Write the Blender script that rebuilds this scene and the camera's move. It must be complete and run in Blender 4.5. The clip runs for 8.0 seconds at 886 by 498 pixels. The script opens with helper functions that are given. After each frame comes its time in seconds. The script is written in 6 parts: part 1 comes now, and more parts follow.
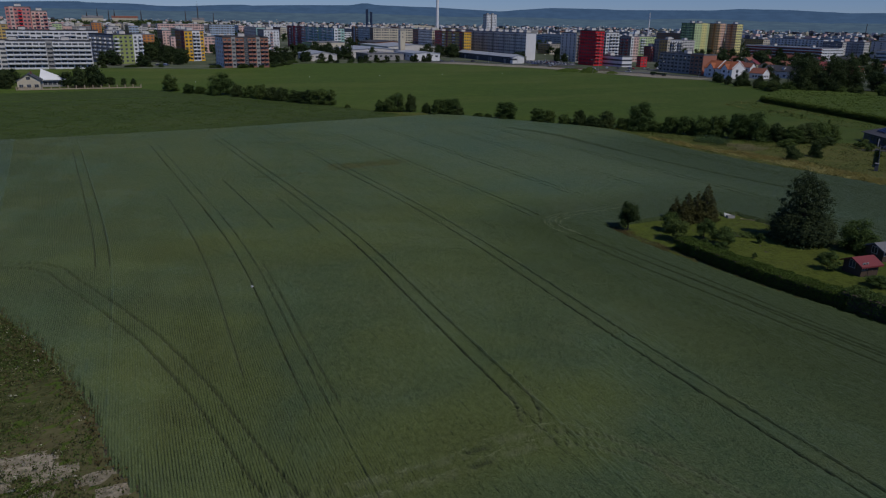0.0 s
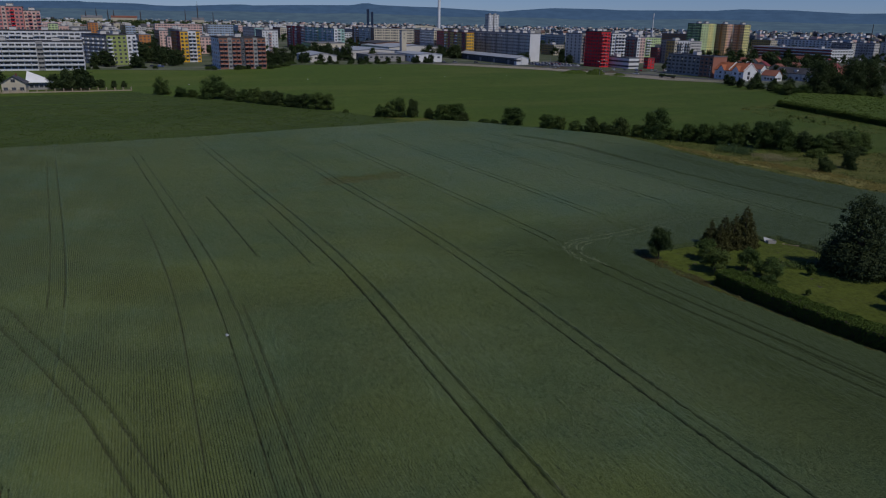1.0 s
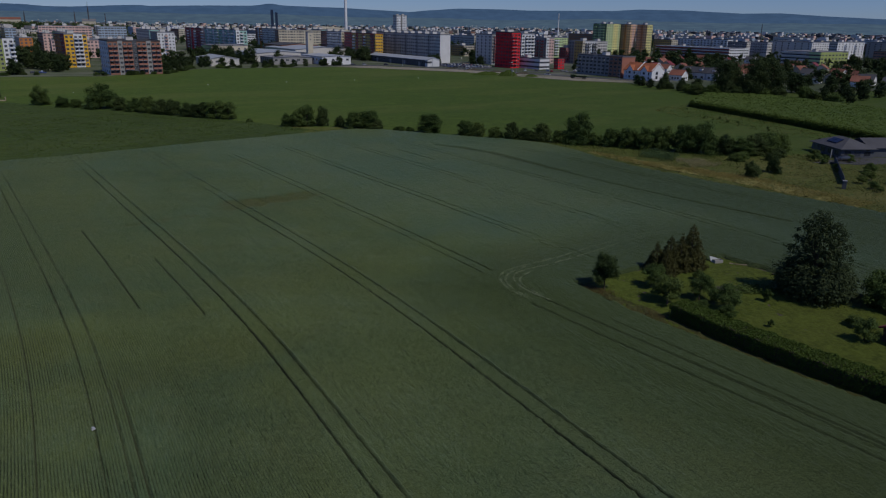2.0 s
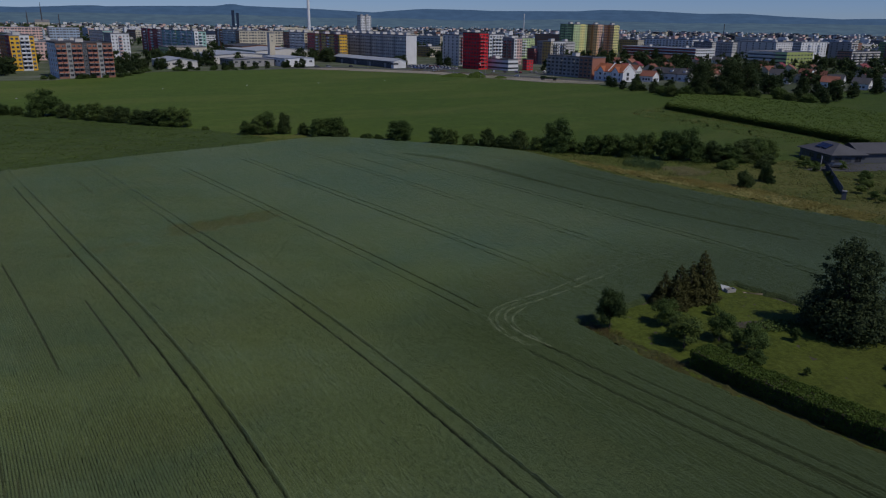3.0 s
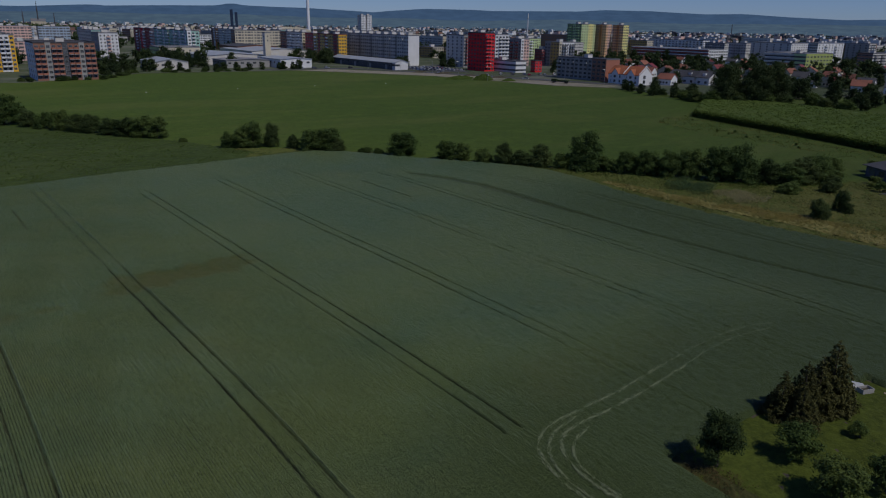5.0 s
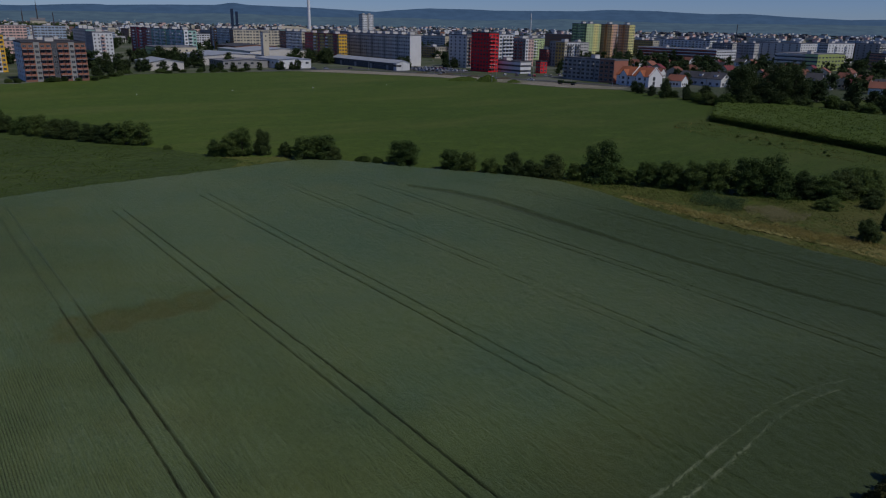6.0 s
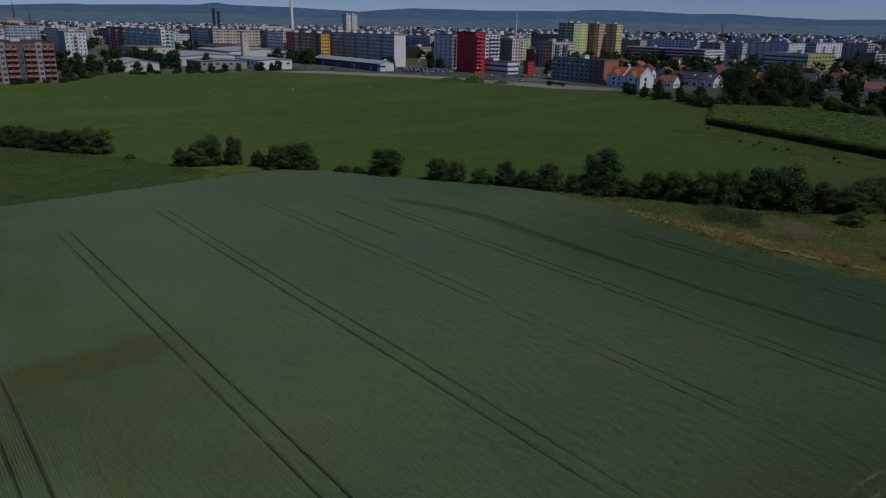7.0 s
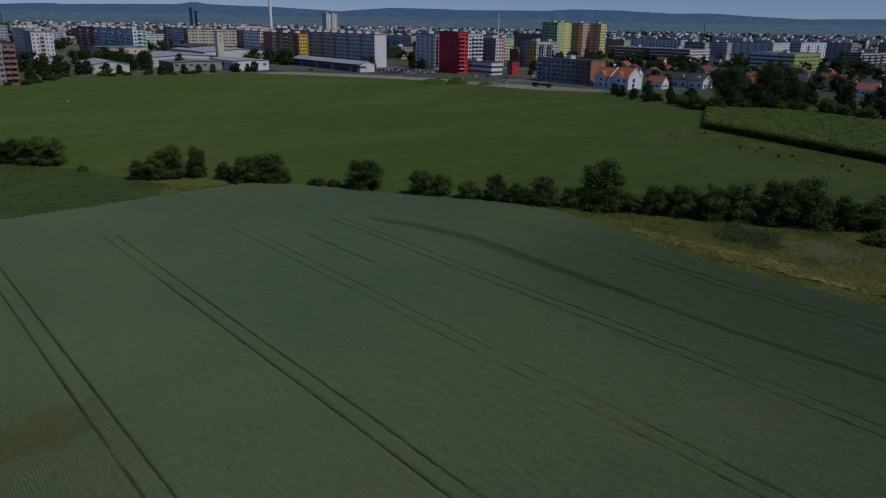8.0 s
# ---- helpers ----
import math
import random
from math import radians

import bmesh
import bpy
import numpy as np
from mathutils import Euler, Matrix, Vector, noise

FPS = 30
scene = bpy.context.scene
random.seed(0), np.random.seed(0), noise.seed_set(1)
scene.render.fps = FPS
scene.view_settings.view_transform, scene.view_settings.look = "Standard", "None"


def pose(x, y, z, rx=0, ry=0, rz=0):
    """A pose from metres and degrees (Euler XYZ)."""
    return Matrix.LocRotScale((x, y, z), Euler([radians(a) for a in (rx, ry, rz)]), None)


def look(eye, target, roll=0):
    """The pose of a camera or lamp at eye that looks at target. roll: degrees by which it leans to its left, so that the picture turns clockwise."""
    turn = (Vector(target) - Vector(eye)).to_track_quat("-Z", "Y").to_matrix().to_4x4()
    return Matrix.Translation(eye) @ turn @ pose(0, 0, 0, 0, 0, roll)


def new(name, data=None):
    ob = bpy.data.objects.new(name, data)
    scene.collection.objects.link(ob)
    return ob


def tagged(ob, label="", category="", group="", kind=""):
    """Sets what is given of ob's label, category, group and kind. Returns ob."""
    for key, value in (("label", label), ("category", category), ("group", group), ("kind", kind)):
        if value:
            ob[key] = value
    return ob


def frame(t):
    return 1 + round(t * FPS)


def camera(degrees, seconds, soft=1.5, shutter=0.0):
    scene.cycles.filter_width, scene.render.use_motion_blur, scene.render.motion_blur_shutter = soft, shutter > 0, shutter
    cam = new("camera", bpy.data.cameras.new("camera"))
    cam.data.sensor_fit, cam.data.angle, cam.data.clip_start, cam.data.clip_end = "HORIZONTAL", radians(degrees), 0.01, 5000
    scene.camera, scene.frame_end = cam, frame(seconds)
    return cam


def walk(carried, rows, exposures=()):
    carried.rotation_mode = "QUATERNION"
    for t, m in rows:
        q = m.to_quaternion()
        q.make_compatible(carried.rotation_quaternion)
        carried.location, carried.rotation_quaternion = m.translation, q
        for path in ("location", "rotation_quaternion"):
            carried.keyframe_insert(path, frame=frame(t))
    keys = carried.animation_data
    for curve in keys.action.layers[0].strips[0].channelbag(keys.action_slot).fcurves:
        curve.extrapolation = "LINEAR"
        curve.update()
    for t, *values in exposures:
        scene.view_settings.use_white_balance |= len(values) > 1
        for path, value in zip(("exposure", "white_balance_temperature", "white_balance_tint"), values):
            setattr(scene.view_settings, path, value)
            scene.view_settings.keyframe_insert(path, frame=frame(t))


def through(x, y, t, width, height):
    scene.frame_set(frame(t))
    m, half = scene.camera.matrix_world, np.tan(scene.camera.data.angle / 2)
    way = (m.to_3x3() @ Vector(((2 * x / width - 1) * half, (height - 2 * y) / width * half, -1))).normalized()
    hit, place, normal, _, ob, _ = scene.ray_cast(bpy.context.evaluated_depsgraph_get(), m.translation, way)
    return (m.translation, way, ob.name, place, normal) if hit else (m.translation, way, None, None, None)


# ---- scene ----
cam = camera(63.4, 8.0, 1.15)
METRES, EYE, TILT, LEAN, TURN = 119.784, 34.8, 0.0, 0.0, -27.0
ROWS = [
    (0.0, 0.0, 0.0, 0.0, 0.32, -17.71, -1.0),
    (0.5, -0.0047, 0.0607, 0.0004, 0.36, -17.7, -1.03),
    (1.0, -0.0083, 0.1269, 0.0014, 0.41, -17.71, -1.05),
    (1.5, -0.0097, 0.1881, 0.0035, -3.13, -17.63, -0.98),
    (2.0, -0.0127, 0.2537, 0.0052, -6.65, -17.56, -0.9),
    (3.5, -0.0074, 0.4388, 0.0054, -9.57, -17.48, -0.84),
    (4.0, -0.003, 0.5025, 0.0041, -9.49, -17.48, -0.87),
    (4.5, 0.0025, 0.5609, 0.0019, -9.41, -17.47, -0.91),
    (6.0, 0.0257, 0.7482, -0.0005, -9.16, -17.51, -1.0),
    (6.5, 0.034, 0.807, -0.0021, -9.2, -17.51, -1.01),
    (7.0, 0.0434, 0.8708, -0.0043, -10.33, -17.49, -0.99),
    (7.5, 0.0529, 0.9305, -0.0058, -11.19, -17.49, -0.99),
    (8.0, 0.0637, 0.9946, -0.0058, -11.76, -17.49, -0.97),
]
walk(cam, [(t, pose(0, 0, EYE, TILT, LEAN, TURN) @ pose(METRES * x, METRES * y, METRES * z, 90 + pitch, roll, yaw)) for t, x, y, z, yaw, pitch, roll in ROWS],
     [(0.0, -0.76), (1.0, -0.76), (2.0, -0.78), (3.5, -0.62), (4.0, -0.76), (4.5, -0.82), (6.0, -0.84), (7.5, -0.88), (8.0, -0.8)])

# ---- world and light ----
SUN_TOWARDS = Vector((0.28, -0.96, 0.0)).normalized()
SUN_ELEVATION = radians(53)
world = bpy.data.worlds.new("sky")
scene.world = world
world.use_nodes = True
wn = world.node_tree.nodes
sky = wn.new("ShaderNodeTexSky")
sky.sky_type = "NISHITA"
sky.sun_disc = False
sky.sun_elevation = SUN_ELEVATION
sky.sun_rotation = math.atan2(SUN_TOWARDS.x, SUN_TOWARDS.y)
sky.altitude, sky.air_density, sky.dust_density, sky.ozone_density = 1200, 1.0, 0.05, 1.6
wn["Background"].inputs[1].default_value = 0.092
tint = wn.new("ShaderNodeMix")
tint.data_type, tint.blend_type = "RGBA", "MULTIPLY"
tint.inputs[0].default_value = 1.0
tint.inputs[7].default_value = (0.44, 0.6, 1.08, 1)
world.node_tree.links.new(sky.outputs[0], tint.inputs[6])
world.node_tree.links.new(tint.outputs[2], wn["Background"].inputs[0])
sun_data = bpy.data.lights.new("sun", "SUN")
sun_data.energy, sun_data.angle, sun_data.color = 3.1, radians(0.55), (1.0, 0.95, 0.87)
sun = new("sun", sun_data)
sun_at = SUN_TOWARDS * math.cos(SUN_ELEVATION) + Vector((0, 0, math.sin(SUN_ELEVATION)))
sun.matrix_world = look(sun_at * 400, (0, 0, 0))


# ---- materials ----
def nodes_of(name):
    m = bpy.data.materials.new(name)
    m.use_nodes = True
    return m, m.node_tree.nodes, m.node_tree.links, m.node_tree.nodes["Principled BSDF"]


def mixed(nt, links, fac, a, b, kind="MIX"):
    """A colour mix node; fac, a, b: sockets or values."""
    n = nt.new("ShaderNodeMix")
    n.data_type, n.blend_type = "RGBA", kind
    for sock, v in ((n.inputs[0], fac), (n.inputs[6], a), (n.inputs[7], b)):
        if isinstance(v, bpy.types.NodeSocket):
            links.new(v, sock)
        else:
            sock.default_value = v if not isinstance(v, tuple) else (*v, 1)[:4]
    return n.outputs[2]


def noise_of(nt, links, vec, scale, detail=4, rough=0.6):
    n = nt.new("ShaderNodeTexNoise")
    n.inputs["Scale"].default_value, n.inputs["Detail"].default_value, n.inputs["Roughness"].default_value = scale, detail, rough
    links.new(vec, n.inputs["Vector"])
    return n.outputs["Fac"]


def ramp_of(nt, links, fac, lo, hi, a=0.0, b=1.0):
    n = nt.new("ShaderNodeMapRange")
    links.new(fac, n.inputs[0])
    for i, v in enumerate((lo, hi, a, b)):
        n.inputs[i + 1].default_value = v
    return n.outputs[0]


def stretched(nt, links, vec, s):
    n = nt.new("ShaderNodeMapping")
    n.inputs["Scale"].default_value = s
    links.new(vec, n.inputs[0])
    return n.outputs[0]


def bumped(nt, links, bsdf, height, strength, distance):
    n = nt.new("ShaderNodeBump")
    n.inputs["Strength"].default_value, n.inputs["Distance"].default_value = strength, distance
    links.new(height, n.inputs["Height"])
    links.new(n.outputs[0], bsdf.inputs["Normal"])


def surface(name, col, rough=0.85, metal=0.0, vary=0.18, big=0.15, fine=3.0, bump=0.02, spread=0.0):
    """A weathered plain surface: broad stains, fine grain, a small change from object to object."""
    m, nt, links, b = nodes_of(name)
    pos = nt.new("ShaderNodeNewGeometry").outputs["Position"]
    n1, n2 = noise_of(nt, links, pos, big, 4), noise_of(nt, links, pos, fine, 3)
    dark, light = tuple(c * (1 - vary) for c in col), tuple(min(1, c * (1 + vary)) for c in col)
    c = mixed(nt, links, ramp_of(nt, links, n1, 0.3, 0.7), dark, light)
    c = mixed(nt, links, ramp_of(nt, links, n2, 0.25, 0.75, 0.0, 0.5), c, dark)
    if spread:
        r = nt.new("ShaderNodeObjectInfo").outputs["Random"]
        h = nt.new("ShaderNodeHueSaturation")
        links.new(ramp_of(nt, links, r, 0, 1, 1 - spread, 1 + spread), h.inputs["Value"])
        links.new(c, h.inputs["Color"])
        c = h.outputs[0]
    links.new(c, b.inputs["Base Color"])
    b.inputs["Roughness"].default_value, b.inputs["Metallic"].default_value = rough, metal
    if bump:
        bumped(nt, links, b, n2, 0.6, bump)
    return m


def leaves_of(name, col, spread=0.24, through=0.25):
    """Foliage: each leaf a little lighter or darker, some light shining through."""
    m, nt, links, b = nodes_of(name)
    g = nt.new("ShaderNodeNewGeometry")
    dark = tuple(c * (1 - spread) for c in col)
    light = (col[0] * (1 + 1.2 * spread), col[1] * (1 + spread), col[2] * (1 + 0.5 * spread))
    c = mixed(nt, links, g.outputs["Random Per Island"], dark, light)
    c = mixed(nt, links, ramp_of(nt, links, noise_of(nt, links, g.outputs["Position"], 0.35, 3), 0.3, 0.7, 0, 0.6), c, light)
    r = nt.new("ShaderNodeObjectInfo").outputs["Random"]
    h = nt.new("ShaderNodeHueSaturation")
    links.new(ramp_of(nt, links, r, 0, 1, 0.75, 1.25), h.inputs["Value"])
    links.new(ramp_of(nt, links, r, 0, 1, 0.515, 0.49), h.inputs["Hue"])
    links.new(c, h.inputs["Color"])
    links.new(h.outputs[0], b.inputs["Base Color"])
    b.inputs["Roughness"].default_value = 0.75
    b.inputs["Specular IOR Level"].default_value = 0.2
    t = nt.new("ShaderNodeBsdfTranslucent")
    links.new(h.outputs[0], t.inputs["Color"])
    mix = nt.new("ShaderNodeMixShader")
    mix.inputs[0].default_value = through
    links.new(b.outputs[0], mix.inputs[1])
    links.new(t.outputs[0], mix.inputs[2])
    links.new(mix.outputs[0], nt["Material Output"].inputs[0])
    return m


def attribute(nt, name):
    n = nt.new("ShaderNodeAttribute")
    n.attribute_name = name
    return n.outputs["Fac"]


def wheat_material():
    m, nt, links, b = nodes_of("wheat")
    g = nt.new("ShaderNodeNewGeometry")
    pos = g.outputs["Position"]
    u = nt.new("ShaderNodeAttribute")
    u.attribute_name = "along"
    broad = noise_of(nt, links, pos, 0.03, 4)
    mid = noise_of(nt, links, stretched(nt, links, pos, (0.5, 0.22, 0.5)), 0.9, 4)
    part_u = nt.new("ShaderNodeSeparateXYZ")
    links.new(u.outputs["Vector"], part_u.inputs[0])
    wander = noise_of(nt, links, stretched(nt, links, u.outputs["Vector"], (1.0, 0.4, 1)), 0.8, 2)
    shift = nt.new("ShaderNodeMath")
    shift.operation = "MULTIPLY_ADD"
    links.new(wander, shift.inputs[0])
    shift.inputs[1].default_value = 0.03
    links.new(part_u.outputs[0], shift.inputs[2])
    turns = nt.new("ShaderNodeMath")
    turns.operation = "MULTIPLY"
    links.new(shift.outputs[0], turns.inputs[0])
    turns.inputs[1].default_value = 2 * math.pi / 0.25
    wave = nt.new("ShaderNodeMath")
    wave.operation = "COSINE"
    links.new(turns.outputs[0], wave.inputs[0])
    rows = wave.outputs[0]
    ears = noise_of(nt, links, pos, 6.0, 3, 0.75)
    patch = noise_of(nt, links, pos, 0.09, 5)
    gap_shade = nt.new("ShaderNodeMath")
    gap_shade.operation = "MULTIPLY"
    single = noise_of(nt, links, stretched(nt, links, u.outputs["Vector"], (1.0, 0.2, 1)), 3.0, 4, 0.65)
    links.new(ramp_of(nt, links, rows, 0.1, -0.75, 0, 1.0), gap_shade.inputs[0])
    gap_strength = nt.new("ShaderNodeMath")
    gap_strength.operation = "MULTIPLY"
    links.new(attribute(nt, "thin"), gap_strength.inputs[0])
    links.new(ramp_of(nt, links, single, 0.36, 0.5, 0.25, 1.0), gap_strength.inputs[1])
    links.new(gap_strength.outputs[0], gap_shade.inputs[1])
    c = mixed(nt, links, ramp_of(nt, links, broad, 0.42, 0.6), (0.055, 0.098, 0.044), (0.084, 0.118, 0.041))
    c = mixed(nt, links, ramp_of(nt, links, patch, 0.5, 0.7, 0, 0.55), c, (0.104, 0.121, 0.043))
    c = mixed(nt, links, ramp_of(nt, links, mid, 0.38, 0.7, 0, 0.45), c, (0.087, 0.121, 0.053))
    clump = noise_of(nt, links, pos, 1.9, 3, 0.6)
    c = mixed(nt, links, ramp_of(nt, links, clump, 0.52, 0.68, 0, 0.4), c, (0.114, 0.149, 0.070))
    c = mixed(nt, links, ramp_of(nt, links, clump, 0.48, 0.33, 0, 0.45), c, (0.042, 0.069, 0.038))
    c = mixed(nt, links, ramp_of(nt, links, ears, 0.5, 0.66, 0, 0.6), c, (0.129, 0.165, 0.082))
    c = mixed(nt, links, ramp_of(nt, links, ears, 0.48, 0.32, 0, 0.6), c, (0.038, 0.065, 0.038))
    c = mixed(nt, links, attribute(nt, "lush"), c, mixed(nt, links, ramp_of(nt, links, ears, 0.3, 0.7), (0.068, 0.104, 0.031), (0.126, 0.156, 0.050)))
    # dense attribute: crop coloured darker to carry the weaker side-lit reflection
    c = mixed(nt, links, attribute(nt, "dense"), c, mixed(nt, links, ramp_of(nt, links, ears, 0.3, 0.7), (0.035, 0.055, 0.015), (0.065, 0.092, 0.028)))
    c = mixed(nt, links, attribute(nt, "dry"), c, mixed(nt, links, ramp_of(nt, links, mid, 0.4, 0.6), (0.062, 0.078, 0.022), (0.08, 0.084, 0.024)))
    # near-black green between drill rows: dark soil plus gap shade put into colour
    c = mixed(nt, links, gap_shade.outputs[0], c, (0.016, 0.027, 0.014))
    c = mixed(nt, links, attribute(nt, "flattened"), c, (0.216, 0.239, 0.149))
    # bare attribute: near-black green in wheel ruts, part strength in the lodged band
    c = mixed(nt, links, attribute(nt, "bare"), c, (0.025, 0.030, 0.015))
    links.new(c, b.inputs["Base Color"])
    b.inputs["Roughness"].default_value = 0.55
    b.inputs["Specular IOR Level"].default_value = 0.16
    b.inputs["Diffuse Roughness"].default_value = 1.0
    b.inputs["Sheen Weight"].default_value = 0.1
    b.inputs["Sheen Roughness"].default_value = 0.4
    b.inputs["Sheen Tint"].default_value = (0.76, 0.93, 0.58, 1)
    bumped(nt, links, b, ears, 1.0, 0.2)
    return m


def grass_material(name, a, b2, dry, rowdir=0.0, rows=0.0, dryness=0.5):
    """Meadow or low crop: patches, faint drill rows, dry streaks."""
    m, nt, links, b = nodes_of(name)
    pos = nt.new("ShaderNodeNewGeometry").outputs["Position"]
    broad = noise_of(nt, links, pos, 0.012, 5)
    mid = noise_of(nt, links, pos, 0.12, 5)
    fine = noise_of(nt, links, pos, 1.6, 4, 0.7)
    streak = noise_of(nt, links, stretched(nt, links, pos, (0.3, 1.0, 1)), 0.03, 4)
    c = mixed(nt, links, ramp_of(nt, links, broad, 0.35, 0.65), a, b2)
    c = mixed(nt, links, ramp_of(nt, links, mid, 0.4, 0.75, 0, 0.4), c, tuple(v * 0.65 for v in a))
    tuft = noise_of(nt, links, stretched(nt, links, pos, (0.85, 1, 1)), 0.5, 6, 0.8)
    c = mixed(nt, links, ramp_of(nt, links, tuft, 0.45, 0.62, 0, 0.7), c, tuple(v * 0.5 for v in a))
    tuft2 = noise_of(nt, links, stretched(nt, links, pos, (0.7, 1.0, 1)), 0.16, 6, 0.75)
    c = mixed(nt, links, ramp_of(nt, links, tuft2, 0.5, 0.7, 0, 0.45), c, tuple(v * 1.6 for v in b2))
    c = mixed(nt, links, ramp_of(nt, links, streak, 0.49, 0.68, 0, dryness), c, dry)
    c = mixed(nt, links, ramp_of(nt, links, fine, 0.42, 0.68, 0, 0.6), c, tuple(v * 1.4 for v in b2))
    if rows:
        w = nt.new("ShaderNodeTexWave")
        w.inputs["Scale"].default_value, w.inputs["Distortion"].default_value, w.inputs["Detail"].default_value = rows, 1.5, 2
        mp = nt.new("ShaderNodeMapping")
        mp.inputs["Rotation"].default_value = (0, 0, rowdir)
        links.new(pos, mp.inputs[0])
        links.new(mp.outputs[0], w.inputs[0])
        c = mixed(nt, links, ramp_of(nt, links, w.outputs["Fac"], 0.3, 1, 0, 0.4), c, tuple(v * 0.5 for v in a))
    links.new(c, b.inputs["Base Color"])
    b.inputs["Roughness"].default_value = 0.9
    b.inputs["Diffuse Roughness"].default_value = 1.0
    b.inputs["Specular IOR Level"].default_value = 0.15
    bumped(nt, links, b, fine, 0.8, 0.14)
    return m


def backdrop_material(name, col, haze, haze_col):
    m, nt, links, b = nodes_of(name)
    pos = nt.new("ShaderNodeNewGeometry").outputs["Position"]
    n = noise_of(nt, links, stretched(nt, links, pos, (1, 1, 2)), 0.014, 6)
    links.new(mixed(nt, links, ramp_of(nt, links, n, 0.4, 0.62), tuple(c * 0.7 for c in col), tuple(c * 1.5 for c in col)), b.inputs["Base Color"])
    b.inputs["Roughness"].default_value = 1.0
    # bluish emission stands in for the haze of distance
    b.inputs["Emission Color"].default_value = (*haze_col, 1)
    b.inputs["Emission Strength"].default_value = haze
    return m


M = {}
M["wheat"] = wheat_material()
M["meadow"] = grass_material("meadow", (0.047, 0.081, 0.012), (0.062, 0.094, 0.014), (0.113, 0.116, 0.035), 0, 0, 0.5)
M["beet"] = grass_material("beet", (0.039, 0.060, 0.015), (0.050, 0.076, 0.018), (0.084, 0.101, 0.029), 1.45, 0.3, 0.3)
M["lawn"] = grass_material("lawn", (0.064, 0.088, 0.013), (0.08, 0.102, 0.015), (0.12, 0.112, 0.033), 0, 0, 0.5)
M["rough_grass"] = grass_material("rough_grass", (0.064, 0.084, 0.018), (0.088, 0.1, 0.023), (0.175, 0.15, 0.05), 0, 0, 0.6)
M["dry_grass"] = grass_material("dry_grass", (0.185, 0.17, 0.052), (0.235, 0.205, 0.068), (0.09, 0.105, 0.026), 0, 0, 0.5)
M["crop_top"] = grass_material("crop_top", (0.067, 0.105, 0.017), (0.084, 0.126, 0.020), (0.109, 0.126, 0.034), 0.4, 0.2, 0.4)
M["wild"] = grass_material("wild", (0.05, 0.066, 0.02), (0.08, 0.078, 0.032), (0.15, 0.12, 0.07), 0, 0, 0.9)
M["city_ground"] = grass_material("city_ground", (0.055, 0.077, 0.030), (0.084, 0.097, 0.059), (0.202, 0.193, 0.176), 0, 0, 0.8)
M["worn"] = grass_material("worn", (0.069, 0.091, 0.020), (0.088, 0.101, 0.025), (0.143, 0.126, 0.055), 0, 0, 0.9)
M["rim"] = grass_material("rim", (0.05, 0.06, 0.018), (0.07, 0.07, 0.022), (0.118, 0.08, 0.036), 0, 0, 0.9)
M["asphalt"] = surface("asphalt", (0.07, 0.07, 0.072), 0.9, vary=0.25, big=0.08)
M["gravel"] = grass_material("gravel", (0.2, 0.175, 0.135), (0.28, 0.25, 0.2), (0.06, 0.08, 0.026), 0, 0, 0.95)
M["sand"] = grass_material("sand", (0.235, 0.202, 0.151), (0.319, 0.277, 0.218), (0.059, 0.067, 0.025), 0, 0, 0.9)
M["soil"] = surface("soil", (0.07, 0.06, 0.04), 0.95, vary=0.3, big=0.5, fine=2.5, bump=0.1)
# both backdrops carry distance haze in blue base colour and emission
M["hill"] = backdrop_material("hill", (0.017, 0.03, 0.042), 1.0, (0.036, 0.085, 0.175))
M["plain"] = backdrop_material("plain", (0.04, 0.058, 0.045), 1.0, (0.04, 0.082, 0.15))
M["leaf_town"] = leaves_of("leaf_town", (0.04, 0.064, 0.022), 0.18, 0.3)
M["leaf_dark"] = leaves_of("leaf_dark", (0.064, 0.096, 0.03), 0.18, 0.35)
M["leaf_mid"] = leaves_of("leaf_mid", (0.084, 0.13, 0.035), 0.18, 0.35)
M["leaf_light"] = leaves_of("leaf_light", (0.076, 0.113, 0.022))
M["leaf_verge"] = leaves_of("leaf_verge", (0.084, 0.101, 0.024), 0.2, 0.5)
M["leaf_reed"] = leaves_of("leaf_reed", (0.109, 0.168, 0.071), 0.25, 0.4)
M["leaf_crop"] = leaves_of("leaf_crop", (0.101, 0.147, 0.029), 0.15, 0.4)
M["leaf_olive"] = leaves_of("leaf_olive", (0.098, 0.138, 0.036), 0.2, 0.35)
M["needle"] = leaves_of("needle", (0.088, 0.092, 0.032), 0.22, 0.3)
M["leaf_hedge"] = leaves_of("leaf_hedge", (0.09, 0.134, 0.023), 0.2)
M["leaf_silver"] = leaves_of("leaf_silver", (0.058, 0.082, 0.036), 0.35)
M["straw"] = leaves_of("straw", (0.3, 0.255, 0.09), 0.2, 0.5)
M["stalk"] = leaves_of("stalk", (0.185, 0.227, 0.139), 0.25, 0.1)
M["weed_red"] = leaves_of("weed_red", (0.113, 0.084, 0.038), 0.3)
M["weed_grey"] = leaves_of("weed_grey", (0.286, 0.277, 0.151), 0.25, 0.5)
M["petal"] = leaves_of("petal", (0.504, 0.487, 0.378), 0.2)
M["bark"] = surface("bark", (0.09, 0.07, 0.05), 0.95, vary=0.3, fine=6, bump=0.05)
M["roof_grey"] = surface("roof_grey", (0.2, 0.2, 0.21), 0.9, vary=0.2, spread=0.25)
M["roof_dark"] = surface("roof_dark", (0.07, 0.07, 0.078), 0.8, vary=0.25, spread=0.2)
M["roof_red"] = surface("roof_red", (0.25, 0.095, 0.06), 0.8, vary=0.25, fine=2, spread=0.25)
